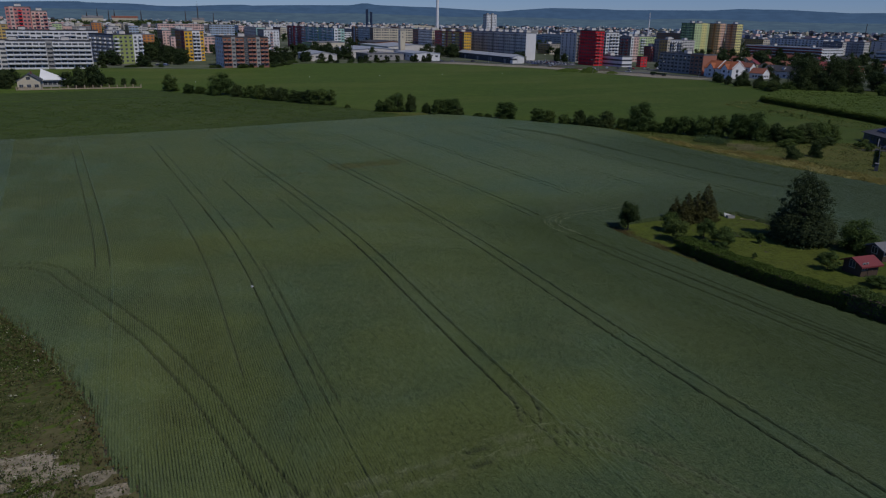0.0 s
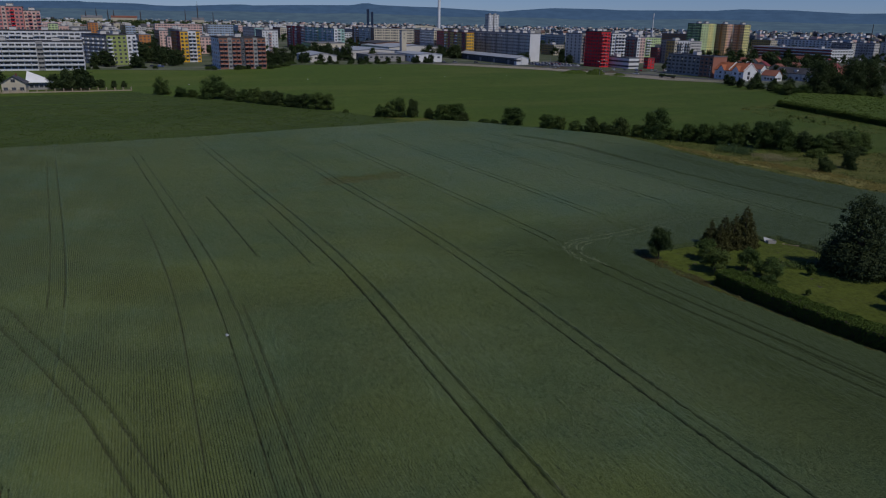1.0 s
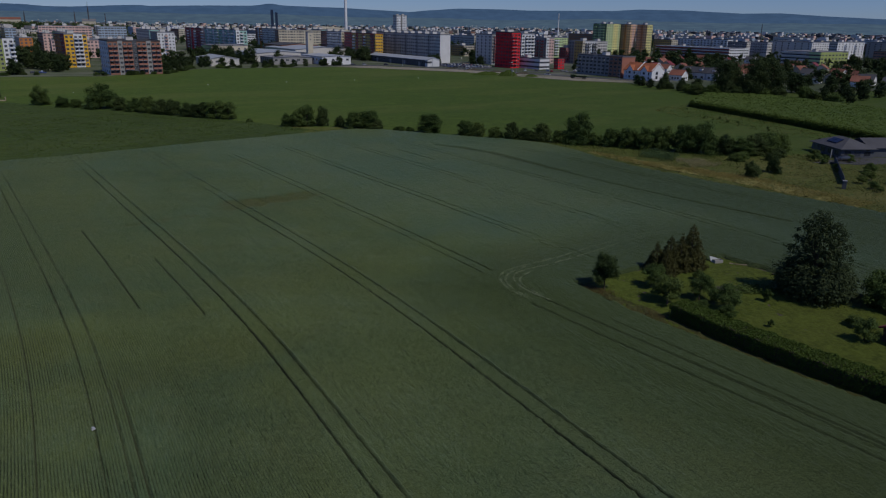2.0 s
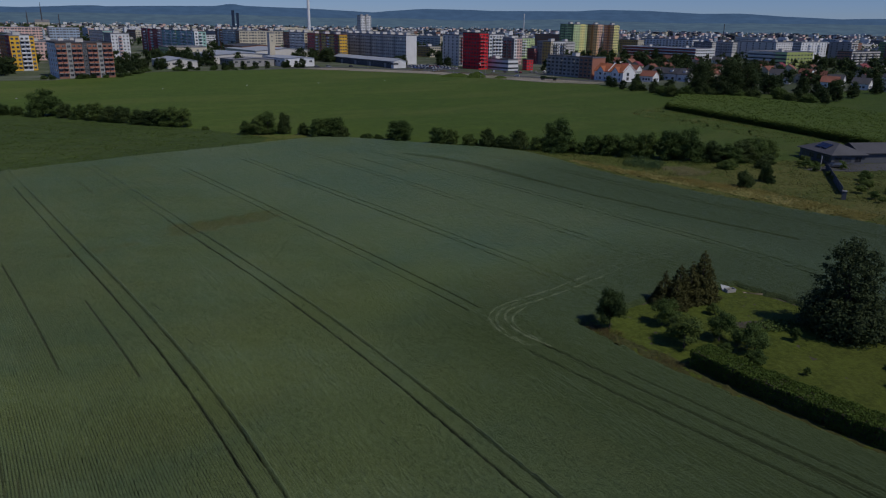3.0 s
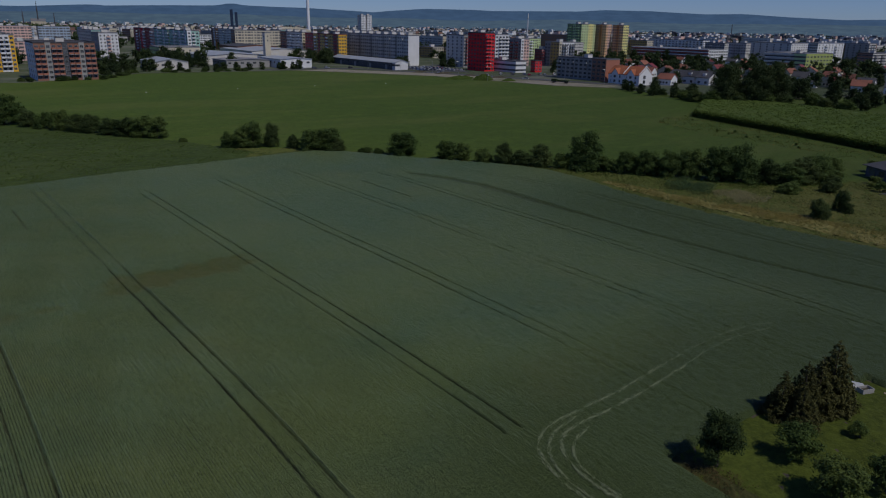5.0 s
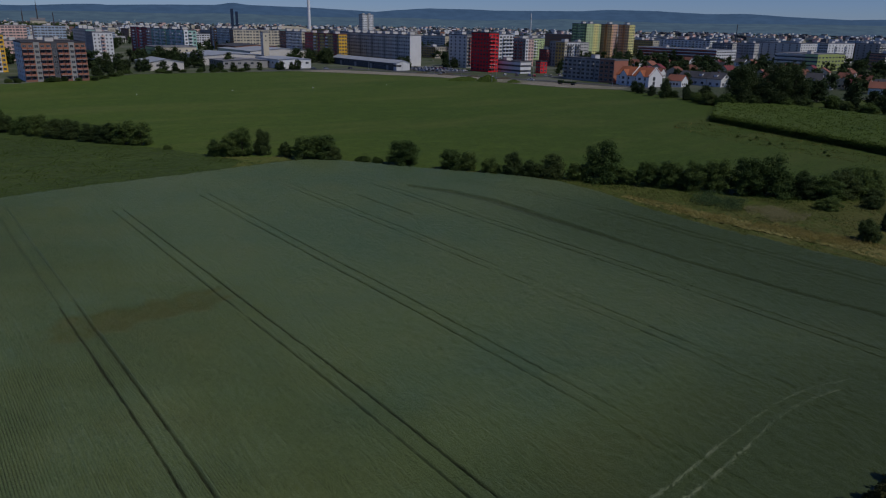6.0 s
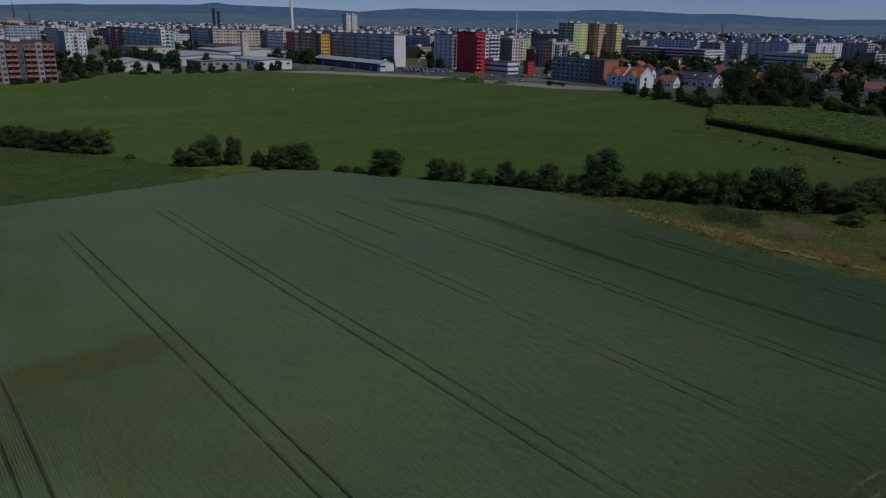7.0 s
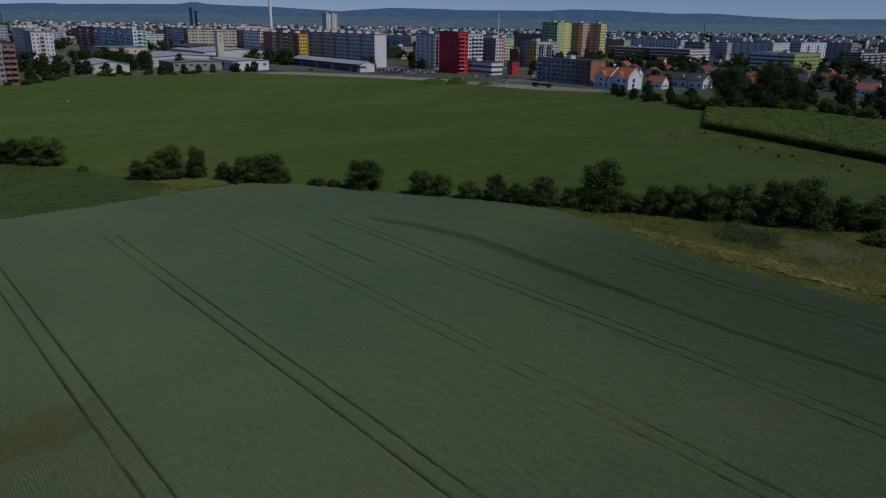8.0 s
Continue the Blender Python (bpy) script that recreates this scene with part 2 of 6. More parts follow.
M["roof_orange"] = surface("roof_orange", (0.38, 0.12, 0.05), 0.8, vary=0.25, fine=2)
M["roof_maroon"] = surface("roof_maroon", (0.2, 0.035, 0.035), 0.6, vary=0.2)
M["sheet_white"] = surface("sheet_white", (0.4, 0.42, 0.44), 0.5, vary=0.15)
M["concrete"] = surface("concrete", (0.4, 0.39, 0.37), 0.9, vary=0.2)
M["glass"] = surface("glass", (0.06, 0.068, 0.08), 0.15, vary=0.35, bump=0, spread=0.6)
# greyer than near glass: reflected sky put into the base colour
M["far_glass"] = surface("far_glass", (0.13, 0.13, 0.135), 0.3, vary=0.35, big=0.4, bump=0)
M["tower_glass"] = surface("tower_glass", (0.03, 0.045, 0.08), 0.25, vary=0.2, bump=0)
M["frame_white"] = surface("frame_white", (0.33, 0.33, 0.33), 0.6, vary=0.08, bump=0)
M["wood"] = surface("wood", (0.09, 0.06, 0.04), 0.85, vary=0.3, fine=5)
M["pale_wood"] = surface("pale_wood", (0.42, 0.34, 0.24), 0.85, vary=0.25, fine=5)
M["metal"] = surface("metal", (0.4, 0.41, 0.42), 0.4, 0.8, vary=0.1)
M["rubber"] = surface("rubber", (0.02, 0.02, 0.02), 0.9)
M["solar"] = surface("solar", (0.015, 0.02, 0.05), 0.15, vary=0.2, bump=0)
WALLS = {"white": (0.8, 0.8, 0.79), "cream": (0.62, 0.55, 0.41), "grey": (0.66, 0.63, 0.58), "dark": (0.1, 0.105, 0.115), "pink": (0.66, 0.27, 0.24),
         "red": (0.76, 0.02, 0.03), "yellow": (0.86, 0.49, 0.04), "orange": (0.62, 0.24, 0.07), "brown": (0.3, 0.15, 0.1), "lime": (0.36, 0.42, 0.13),
         "palegreen": (0.6, 0.74, 0.36), "green": (0.3, 0.42, 0.17), "teal": (0.34, 0.56, 0.48), "ochre": (0.6, 0.41, 0.13), "palepink": (0.78, 0.52, 0.44),
         "lemon": (0.86, 0.78, 0.3), "blue": (0.42, 0.52, 0.62), "maroon": (0.36, 0.07, 0.065), "slate": (0.36, 0.35, 0.33), "peach": (0.82, 0.5, 0.27), "salmon": (0.42, 0.17, 0.11)}
for key, value in WALLS.items():
    M["wall_" + key] = surface("wall_" + key, value, 0.9, vary=0.1, big=0.12, fine=1.2, bump=0.01, spread=0.06)
CAR_PAINTS = [surface("car_paint", c, 0.3, 0.3, vary=0.05, bump=0) for c in ((0.7, 0.7, 0.7), (0.35, 0.36, 0.38), (0.05, 0.05, 0.055), (0.35, 0.03, 0.03), (0.06, 0.1, 0.25))]


# ---- mesh building ----
class Shape:
    """Gathers faces with material slots into one mesh."""

    def __init__(self):
        self.v, self.f, self.m = [], [], []

    def poly(self, pts, m=0):
        n = len(self.v)
        self.v += [tuple(p) for p in pts]
        self.f.append(tuple(range(n, n + len(pts))))
        self.m.append(m)

    def box(self, x0, y0, z0, x1, y1, z1, m=0, ms=None, mt=None):
        """m: slot of all faces; ms: slot of the x faces; mt: slot of the top."""
        n = len(self.v)
        self.v += [(x0, y0, z0), (x1, y0, z0), (x1, y1, z0), (x0, y1, z0), (x0, y0, z1), (x1, y0, z1), (x1, y1, z1), (x0, y1, z1)]
        ms, mt = m if ms is None else ms, m if mt is None else mt
        for q, k in (((0, 3, 2, 1), m), ((4, 5, 6, 7), mt), ((0, 1, 5, 4), m), ((2, 3, 7, 6), m), ((1, 2, 6, 5), ms), ((3, 0, 4, 7), ms)):
            self.f.append(tuple(n + i for i in q))
            self.m.append(k)
        return self

    def gable(self, x0, y0, x1, y1, z0, z1, over=0.4, m=0, mg=1, along="y"):
        """A pitched roof with thickness; ridge along y or x; mg: slot of the gable walls."""
        t = 0.22
        if along == "y":
            xm = (x0 + x1) / 2
            s = (z1 - z0) / (xm - x0)
            for xa, sg in ((x0, 1), (x1, -1)):
                e = xa - sg * over
                lo = z0 - over * s
                a, b, c, d = (e, y0 - over, lo), (xm, y0 - over, z1), (xm, y1 + over, z1), (e, y1 + over, lo)
                up = [(p[0], p[1], p[2] + t) for p in (a, b, c, d)]
                self.hexa([a, b, c, d], up, m)
            self.poly([(x0, y0, z0), (x1, y0, z0), (xm, y0, z1)], mg)
            self.poly([(x1, y1, z0), (x0, y1, z0), (xm, y1, z1)], mg)
        else:
            ym = (y0 + y1) / 2
            s = (z1 - z0) / (ym - y0)
            for ya, sg in ((y0, 1), (y1, -1)):
                e = ya - sg * over
                lo = z0 - over * s
                a, b, c, d = (x0 - over, e, lo), (x1 + over, e, lo), (x1 + over, ym, z1), (x0 - over, ym, z1)
                up = [(p[0], p[1], p[2] + t) for p in (a, b, c, d)]
                self.hexa([a, b, c, d], up, m)
            self.poly([(x0, y0, z0), (x0, ym, z1), (x0, y1, z0)], mg)
            self.poly([(x1, y0, z0), (x1, y1, z0), (x1, ym, z1)], mg)
        return self

    def hexa(self, low, up, m=0):
        n = len(self.v)
        self.v += low + up
        for q in ((3, 2, 1, 0), (4, 5, 6, 7), (0, 1, 5, 4), (1, 2, 6, 5), (2, 3, 7, 6), (3, 0, 4, 7)):
            self.f.append(tuple(n + i for i in q))
            self.m.append(m)
        return self

    def tube(self, a, b, r0, r1, sides=8, m=0, cap=True):
        a, b = Vector(a), Vector(b)
        q = (b - a).to_track_quat("Z", "Y")
        n = len(self.v)
        for c, r in ((a, r0), (b, r1)):
            for k in range(sides):
                w = 2 * math.pi * k / sides
                self.v.append(tuple(c + q @ Vector((r * math.cos(w), r * math.sin(w), 0))))
        for k in range(sides):
            j = (k + 1) % sides
            self.f.append((n + k, n + j, n + sides + j, n + sides + k))
            self.m.append(m)
        if cap:
            self.f.append(tuple(n + sides + k for k in range(sides)))
            self.m.append(m)
        return self

    def mesh(self, name, mats):
        me = bpy.data.meshes.new(name)
        me.from_pydata(self.v, [], self.f)
        for m in mats:
            me.materials.append(m)
        if len(mats) > 1:
            me.polygons.foreach_set("material_index", self.m)
        me.update()
        return me


def part(name, shape, mats, parent, label="", at=None):
    """One mesh object under a thing or a part."""
    me = shape if isinstance(shape, bpy.types.Mesh) else shape.mesh(name, mats if isinstance(mats, list) else [mats])
    ob = new(name, me)
    ob.parent = parent
    if at is not None:
        ob.matrix_basis = at
    if label:
        ob["label"] = label
    return ob


def thing(name, m, label, category, group="", kind=""):
    ob = new(name)
    ob.empty_display_size = 0.5
    ob.matrix_basis = m
    return tagged(ob, label, category, group, kind)


def sheet(name, outline, z, m, label, category, step=0.0, rough=0.0):
    """A flat or gently uneven piece of ground inside an outline, with a skirt that gives it thickness."""
    s = Shape()
    if step:
        xs = np.arange(min(p[0] for p in outline), max(p[0] for p in outline) + step, step)
        ys = np.arange(min(p[1] for p in outline), max(p[1] for p in outline) + step, step)
        inside = inside_of(outline, (xs[:-1] + xs[1:])[:, None] / 2 + 0 * ys[None, :-1], 0 * xs[:-1, None] + (ys[:-1] + ys[1:])[None, :] / 2)
        rng = np.random.default_rng(len(outline))
        h = rng.normal(0, rough, (len(xs), len(ys)))
        s.v = [(float(x), float(y), z + float(h[i, j])) for i, x in enumerate(xs) for j, y in enumerate(ys)]
        k = len(ys)
        s.f = [(i * k + j, (i + 1) * k + j, (i + 1) * k + j + 1, i * k + j + 1) for i, j in zip(*np.nonzero(inside))]
        s.m = [0] * len(s.f)
    else:
        s.poly([(x, y, z) for x, y in outline])
        for (xa, ya), (xb, yb) in zip(outline, outline[1:] + outline[:1]):
            s.poly([(xa, ya, z), (xa, ya, z - 0.3), (xb, yb, z - 0.3), (xb, yb, z)])
    return tagged(new(name, s.mesh(name, [m])), label, category, kind="structure")


def inside_of(poly, x, y):
    """Which of the points lie inside the outline."""
    inside = np.zeros(np.broadcast(x, y).shape, bool)
    for (xa, ya), (xb, yb) in zip(poly, poly[1:] + poly[:1]):
        if ya != yb:
            inside ^= ((ya > y) != (yb > y)) & (x < (xb - xa) * (y - ya) / (yb - ya) + xa)
    return inside


def off_line(line, x, y):
    """The distance of points from a bent line."""
    best = np.full(np.broadcast(x, y).shape, 1e9)
    for (xa, ya), (xb, yb) in zip(line, line[1:]):
        dx, dy = xb - xa, yb - ya
        t = np.clip(((x - xa) * dx + (y - ya) * dy) / (dx * dx + dy * dy), 0, 1)
        best = np.minimum(best, np.hypot(x - xa - t * dx, y - ya - t * dy))
    return best


# ---- ground ----
def build_ground():
    s = Shape()
    rings = [4, 60, 150, 300, 600, 1000, 1600, 2400, 3400, 4950]
    n = 48
    for r in rings:
        for k in range(n):
            w = 2 * math.pi * k / n
            s.v.append((r * math.sin(w), r * math.cos(w), 0.0))
    for a in range(len(rings) - 1):
        for k in range(n):
            j = (k + 1) % n
            q = (a * n + k, a * n + j, (a + 1) * n + j, (a + 1) * n + k)
            s.f.append(q)
            s.m.append(0)
    s.f.append(tuple(range(n - 1, -1, -1)))
    s.m.append(0)
    return tagged(new("ground", s.mesh("ground", [M["meadow"]])), "wide green meadow on flat ground", "ground", kind="structure")


build_ground()
WHEAT_EDGE = [(-120, 236), (-20, 236), (9, 237.5), (42, 239), (69, 243), (96, 245), (117, 248), (124, 247), (130, 242), (136, 234), (146, 218), (156, 205),
              (161, 193), (161, 180), (158, 168), (157, 152), (158, 136), (160, 120), (163, 98), (166, 70), (170, 10),
              (12, 10), (6, 30), (1.2, 50), (-1.3, 56), (-2.2, 66), (-4.5, 76), (-8, 87), (-12, 97), (-22, 108), (-40, 118), (-120, 130)]
GARDEN = [(81.6, 96.6), (80.7, 86), (81.0, 77), (81.9, 67), (83.6, 55), (84.6, 46), (86, 30), (88, 8), (118, 8), (114, 40), (111.5, 70), (110.5, 93.5), (104, 95.3), (94, 96.5)]
DRIFT = ([10, 23, 48, 58, 69, 85, 106, 130, 155, 172, 219, 260], [-5.2, -4.9, -3.9, -3.2, -2.6, -1.3, 0, 0, -0.6, -1.1, -2.3, -3.4])
TRAMS = [(0.7, 108, 212), (20.0, 57, 212), (38.2, 51, 216), (56.2, 8, 216), (73.6, 107, 218), (91.1, 117, 222), (109.4, 121, 222), (126.0, 40, 212)]


def build_wheat():
    rng = np.random.default_rng(5)
    ruts = [c + o for c, _, _ in TRAMS for o in (-0.93, 0.93)]
    base = np.concatenate([np.arange(-50, -14, 0.3), np.arange(-14, 84, 0.125), np.arange(84, 174, 0.32)])
    us = [u for u in base if min(abs(u - r) for r in ruts) > 0.25]
    us = np.array(sorted(us + [r + o for r in ruts for o in (-0.17, -0.085, 0.0, 0.085, 0.17)]))
    vs = np.concatenate([np.arange(9.6, 118, 0.48), np.arange(118, 251, 0.62)])
    u, v = np.meshgrid(us, vs, indexing="ij")
    x = u + sum(np.interp(v + o, *DRIFT) for o in range(-12, 13, 3)) / 9
    # height of the stand: rows, single tufts, long swells
    swell = np.sin(x * 0.21 + 1.3 * np.sin(v * 0.05)) * np.sin(v * 0.13 + 0.7) * 0.05
    row = -0.38 * (np.cos(us * 2 * np.pi / 0.25) < -0.4) * np.where(us >= -14, np.clip((85 - us) / 30, 0, 1), 0)
    # strength of row gaps and their painted shade, weaker towards the right
    thin = np.clip(0.95 - 0.25 * np.clip((12 - u) / 10, 0, 1) - 0.55 * np.clip((u - 20) / 60, 0, 1) + 0.5 * np.exp(-((x - 66) / 12) ** 2 - ((v - 156) / 14) ** 2) + 0.4 * np.sin(x * 0.17 + 2 * np.sin(v * 0.06)) * np.sin(v * 0.11 + 1.1 * np.sin(x * 0.09)) + 0.25 * np.sin(x * 0.6 + v * 0.23) * np.sin(v * 0.4 - x * 0.2), 0, 1)
    z = 0.6 + swell + row[:, None] * thin + (rng.normal(0, 0.02, us.size) * (us < 74))[:, None] + rng.normal(0, 1, u.shape) * np.where(us < 84, 0.03 + 0.035 * np.clip((84 - us) / 40, 0, 1), 0.05)[:, None]
    bare, dry, flat = np.zeros(u.shape), np.zeros(u.shape), np.zeros(u.shape)

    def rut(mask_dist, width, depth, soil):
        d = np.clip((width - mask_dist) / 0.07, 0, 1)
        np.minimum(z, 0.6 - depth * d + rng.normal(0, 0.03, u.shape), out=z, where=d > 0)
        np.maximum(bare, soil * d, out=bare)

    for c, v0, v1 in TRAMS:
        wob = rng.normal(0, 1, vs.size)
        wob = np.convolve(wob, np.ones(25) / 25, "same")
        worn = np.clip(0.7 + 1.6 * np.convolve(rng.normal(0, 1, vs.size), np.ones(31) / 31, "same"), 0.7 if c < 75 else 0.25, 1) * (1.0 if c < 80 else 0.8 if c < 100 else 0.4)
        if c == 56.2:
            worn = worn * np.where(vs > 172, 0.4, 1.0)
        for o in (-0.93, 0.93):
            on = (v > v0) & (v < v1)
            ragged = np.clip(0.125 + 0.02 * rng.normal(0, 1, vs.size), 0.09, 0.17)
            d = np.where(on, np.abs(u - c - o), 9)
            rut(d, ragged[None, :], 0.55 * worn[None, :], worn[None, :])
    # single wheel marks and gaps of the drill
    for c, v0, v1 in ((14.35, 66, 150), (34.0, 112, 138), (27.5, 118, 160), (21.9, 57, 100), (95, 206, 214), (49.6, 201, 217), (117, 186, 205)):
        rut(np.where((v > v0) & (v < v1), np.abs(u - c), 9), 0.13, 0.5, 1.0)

    def lane(line, gauge, depth, soil, pale=0.0, width=0.34):
        for side in (-0.5, 0.5):
            pts = []
            for i, p in enumerate(line):
                a, b = line[max(i - 1, 0)], line[min(i + 1, len(line) - 1)]
                dx, dy = b[0] - a[0], b[1] - a[1]
                k = gauge * side / math.hypot(dx, dy)
                pts.append((p[0] - dy * k, p[1] + dx * k))
            d = off_line(pts, x, v)
            rut(d, width, depth, soil)
            if pale:
                np.maximum(flat, pale * np.clip((0.17 - np.abs(d - 0.26)) / 0.08, 0, 1) * np.clip(0.8 + np.sin(x * 2.3 + v * 1.1) * np.sin(v * 1.7 - x), 0, 1), out=flat)

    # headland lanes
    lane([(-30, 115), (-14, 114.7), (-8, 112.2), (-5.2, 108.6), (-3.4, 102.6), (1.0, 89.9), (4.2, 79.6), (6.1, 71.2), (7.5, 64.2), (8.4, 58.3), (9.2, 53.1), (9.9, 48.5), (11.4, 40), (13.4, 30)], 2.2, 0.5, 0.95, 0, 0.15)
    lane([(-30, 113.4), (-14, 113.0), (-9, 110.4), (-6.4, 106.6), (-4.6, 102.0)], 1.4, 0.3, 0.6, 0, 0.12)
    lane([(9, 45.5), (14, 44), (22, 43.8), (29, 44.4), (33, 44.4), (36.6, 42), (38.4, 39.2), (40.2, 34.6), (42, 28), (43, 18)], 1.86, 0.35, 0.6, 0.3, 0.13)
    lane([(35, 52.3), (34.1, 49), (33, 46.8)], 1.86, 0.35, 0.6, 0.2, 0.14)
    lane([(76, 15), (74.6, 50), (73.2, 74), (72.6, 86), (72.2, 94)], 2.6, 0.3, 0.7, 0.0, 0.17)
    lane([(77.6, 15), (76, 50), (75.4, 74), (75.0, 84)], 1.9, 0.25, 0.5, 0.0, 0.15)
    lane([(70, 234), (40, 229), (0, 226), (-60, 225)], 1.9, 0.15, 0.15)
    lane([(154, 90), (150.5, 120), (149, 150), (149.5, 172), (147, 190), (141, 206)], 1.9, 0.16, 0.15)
    # a lodged band
    line = [(140, 100), (136.4, 125), (135.3, 141), (135.6, 157), (135.1, 171), (135.4, 187), (132.9, 198), (129, 207)]
    d = off_line(line, x, v)
    w = 0.5 + 1.0 * np.clip((v - 150) / 25, 0, 1) * np.clip((212 - v) / 15, 0, 1)
    k = np.clip((w - d) / 0.5, 0, 1)
    z -= 0.45 * k
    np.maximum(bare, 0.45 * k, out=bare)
    # thin, dry places
    for cx, cy, rx, ry, a in ((7, 72, 6, 8, 0.3), (21, 45, 16, 5, 0.25), (12, 112, 12, 6, 0.22), (30, 100, 16, 5, 0.18), (84, 112, 8, 5, 0.25), (58, 120, 14, 6, 0.12), (4, 62, 3, 6, 0.35), (100, 112, 8, 4, 0.18)):
        r2 = ((x - cx) / rx) ** 2 + ((v - cy - (x - cx) * 0.12) / ry) ** 2
        rag = 1 + 0.5 * np.sin(x * 0.7 + cy + np.sin(v)) * np.sin(v * 0.9 + cx)
        np.maximum(dry, a * np.clip((1.25 - r2 * rag) * 0.9, 0, 1), out=dry)
    # two dry plots with straight sides
    for x0, x1, v0, v1, a in ((51.0, 73.0, 159.8, 169.0, 1.0), (32, 46.6, 157.6, 161.2, 0.7)):
        wave = 0.5 * np.sin(x * 1.3) + 0.4 * np.sin(v * 1.9 + x * 0.4)
        inner = np.minimum(np.minimum(x - x0, x1 - x), np.minimum(v - v0 - (x - x0) * 0.09, v1 - v + (x - x1) * 0.05)) + wave
        np.maximum(dry, a * np.clip(inner * 0.72, 0, 0.85), out=dry)
    lush = np.zeros(u.shape)
    for cx, cy, rx, ry, a in ((7, 70, 9, 22, 0.75), (26, 47, 22, 9, 0.7), (12, 112, 22, 9, 0.6), (34, 104, 18, 8, 0.45), (66, 118, 26, 9, 0.4), (90, 113, 16, 8, 0.45), (50, 90, 18, 8, 0.3), (30, 64, 12, 9, 0.35), (80, 140, 20, 10, 0.25)):
        r2 = ((x - cx) / rx) ** 2 + ((v - cy - (x - cx) * 0.12) / ry) ** 2
        rag = 1 + 0.6 * np.sin(x * 0.33 + cy + np.sin(v * 0.3)) * np.sin(v * 0.4 + cx)
        np.maximum(lush, 1.6 * a * np.clip((1.3 - r2 * rag) * 0.8, 0, 1), out=lush)
    # headland round the garden and along the verge: dimmer side-lit view painted darker
    dense = np.clip((24 - np.hypot(np.maximum(np.maximum(79 - x, x - 112), 0), np.maximum(v - 97, 0))) / 14, 0, 1)
    dense = np.maximum(dense, np.clip((x - 118) / 22, 0, 1) * np.clip((188 - v) / 26, 0, 1)) * 0.95
    z -= 0.3 * np.clip(dry - 0.3, 0, 1)
    xm, vm = (x[:-1, :-1] + x[1:, 1:]) / 2, (v[:-1, :-1] + v[1:, 1:]) / 2
    ragged = rng.normal(0, 0.25, xm.shape)
    keep = inside_of(WHEAT_EDGE, xm + ragged, vm + ragged) & ~inside_of(GARDEN, xm + ragged, vm)
    k = vs.size
    i, j = np.nonzero(keep)
    faces = np.stack([i * k + j, (i + 1) * k + j, (i + 1) * k + j + 1, i * k + j + 1], 1)
    used = np.zeros(u.size, bool)
    used[faces.ravel()] = True
    # the stand's border drops to the soil
    count = np.zeros(u.size, int)
    np.add.at(count, faces.ravel(), 1)
    zf = z.ravel().copy()
    zf[used & (count < 4)] = 0.03
    index = np.cumsum(used) - 1
    co = np.stack([x.ravel(), v.ravel(), zf], 1)[used]
    me = bpy.data.meshes.new("wheat_field")
    f = index[faces]
    me.vertices.add(len(co))
    me.vertices.foreach_set("co", co.astype(np.float32).ravel())
    me.loops.add(f.size)
    me.loops.foreach_set("vertex_index", f.astype(np.int32).ravel())
    me.polygons.add(len(f))
    me.polygons.foreach_set("loop_start", np.arange(0, f.size, 4, dtype=np.int32))
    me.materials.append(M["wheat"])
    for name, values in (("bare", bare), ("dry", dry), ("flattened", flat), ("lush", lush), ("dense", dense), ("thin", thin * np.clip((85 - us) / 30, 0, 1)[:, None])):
        at = me.attributes.new(name, "FLOAT", "POINT")
        at.data.foreach_set("value", values.ravel()[used].astype(np.float32))
    at = me.attributes.new("along", "FLOAT_VECTOR", "POINT")
    at.data.foreach_set("vector", np.stack([u.ravel(), v.ravel(), 0 * v.ravel()], 1)[used].astype(np.float32).ravel())
    me.update()
    me.validate()
    return tagged(new("wheat_field", me), "blue-green wheat field with tractor wheel tracks", "wheat field", kind="stuff")


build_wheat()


def smooth(pts, n=10):
    """Points along a smooth curve through the given ones."""
    out = []
    for i in range(len(pts) - 1):
        p = [Vector(pts[min(max(k, 0), len(pts) - 1)]) for k in (i - 1, i, i + 1, i + 2)]
        for j in range(n):
            t = j / n
            out.append(0.5 * (2 * p[1] + (p[2] - p[0]) * t + (2 * p[0] - 5 * p[1] + 4 * p[2] - p[3]) * t * t + (3 * p[1] - p[0] - 3 * p[2] + p[3]) * t ** 3))
    return out + [Vector(pts[-1])]


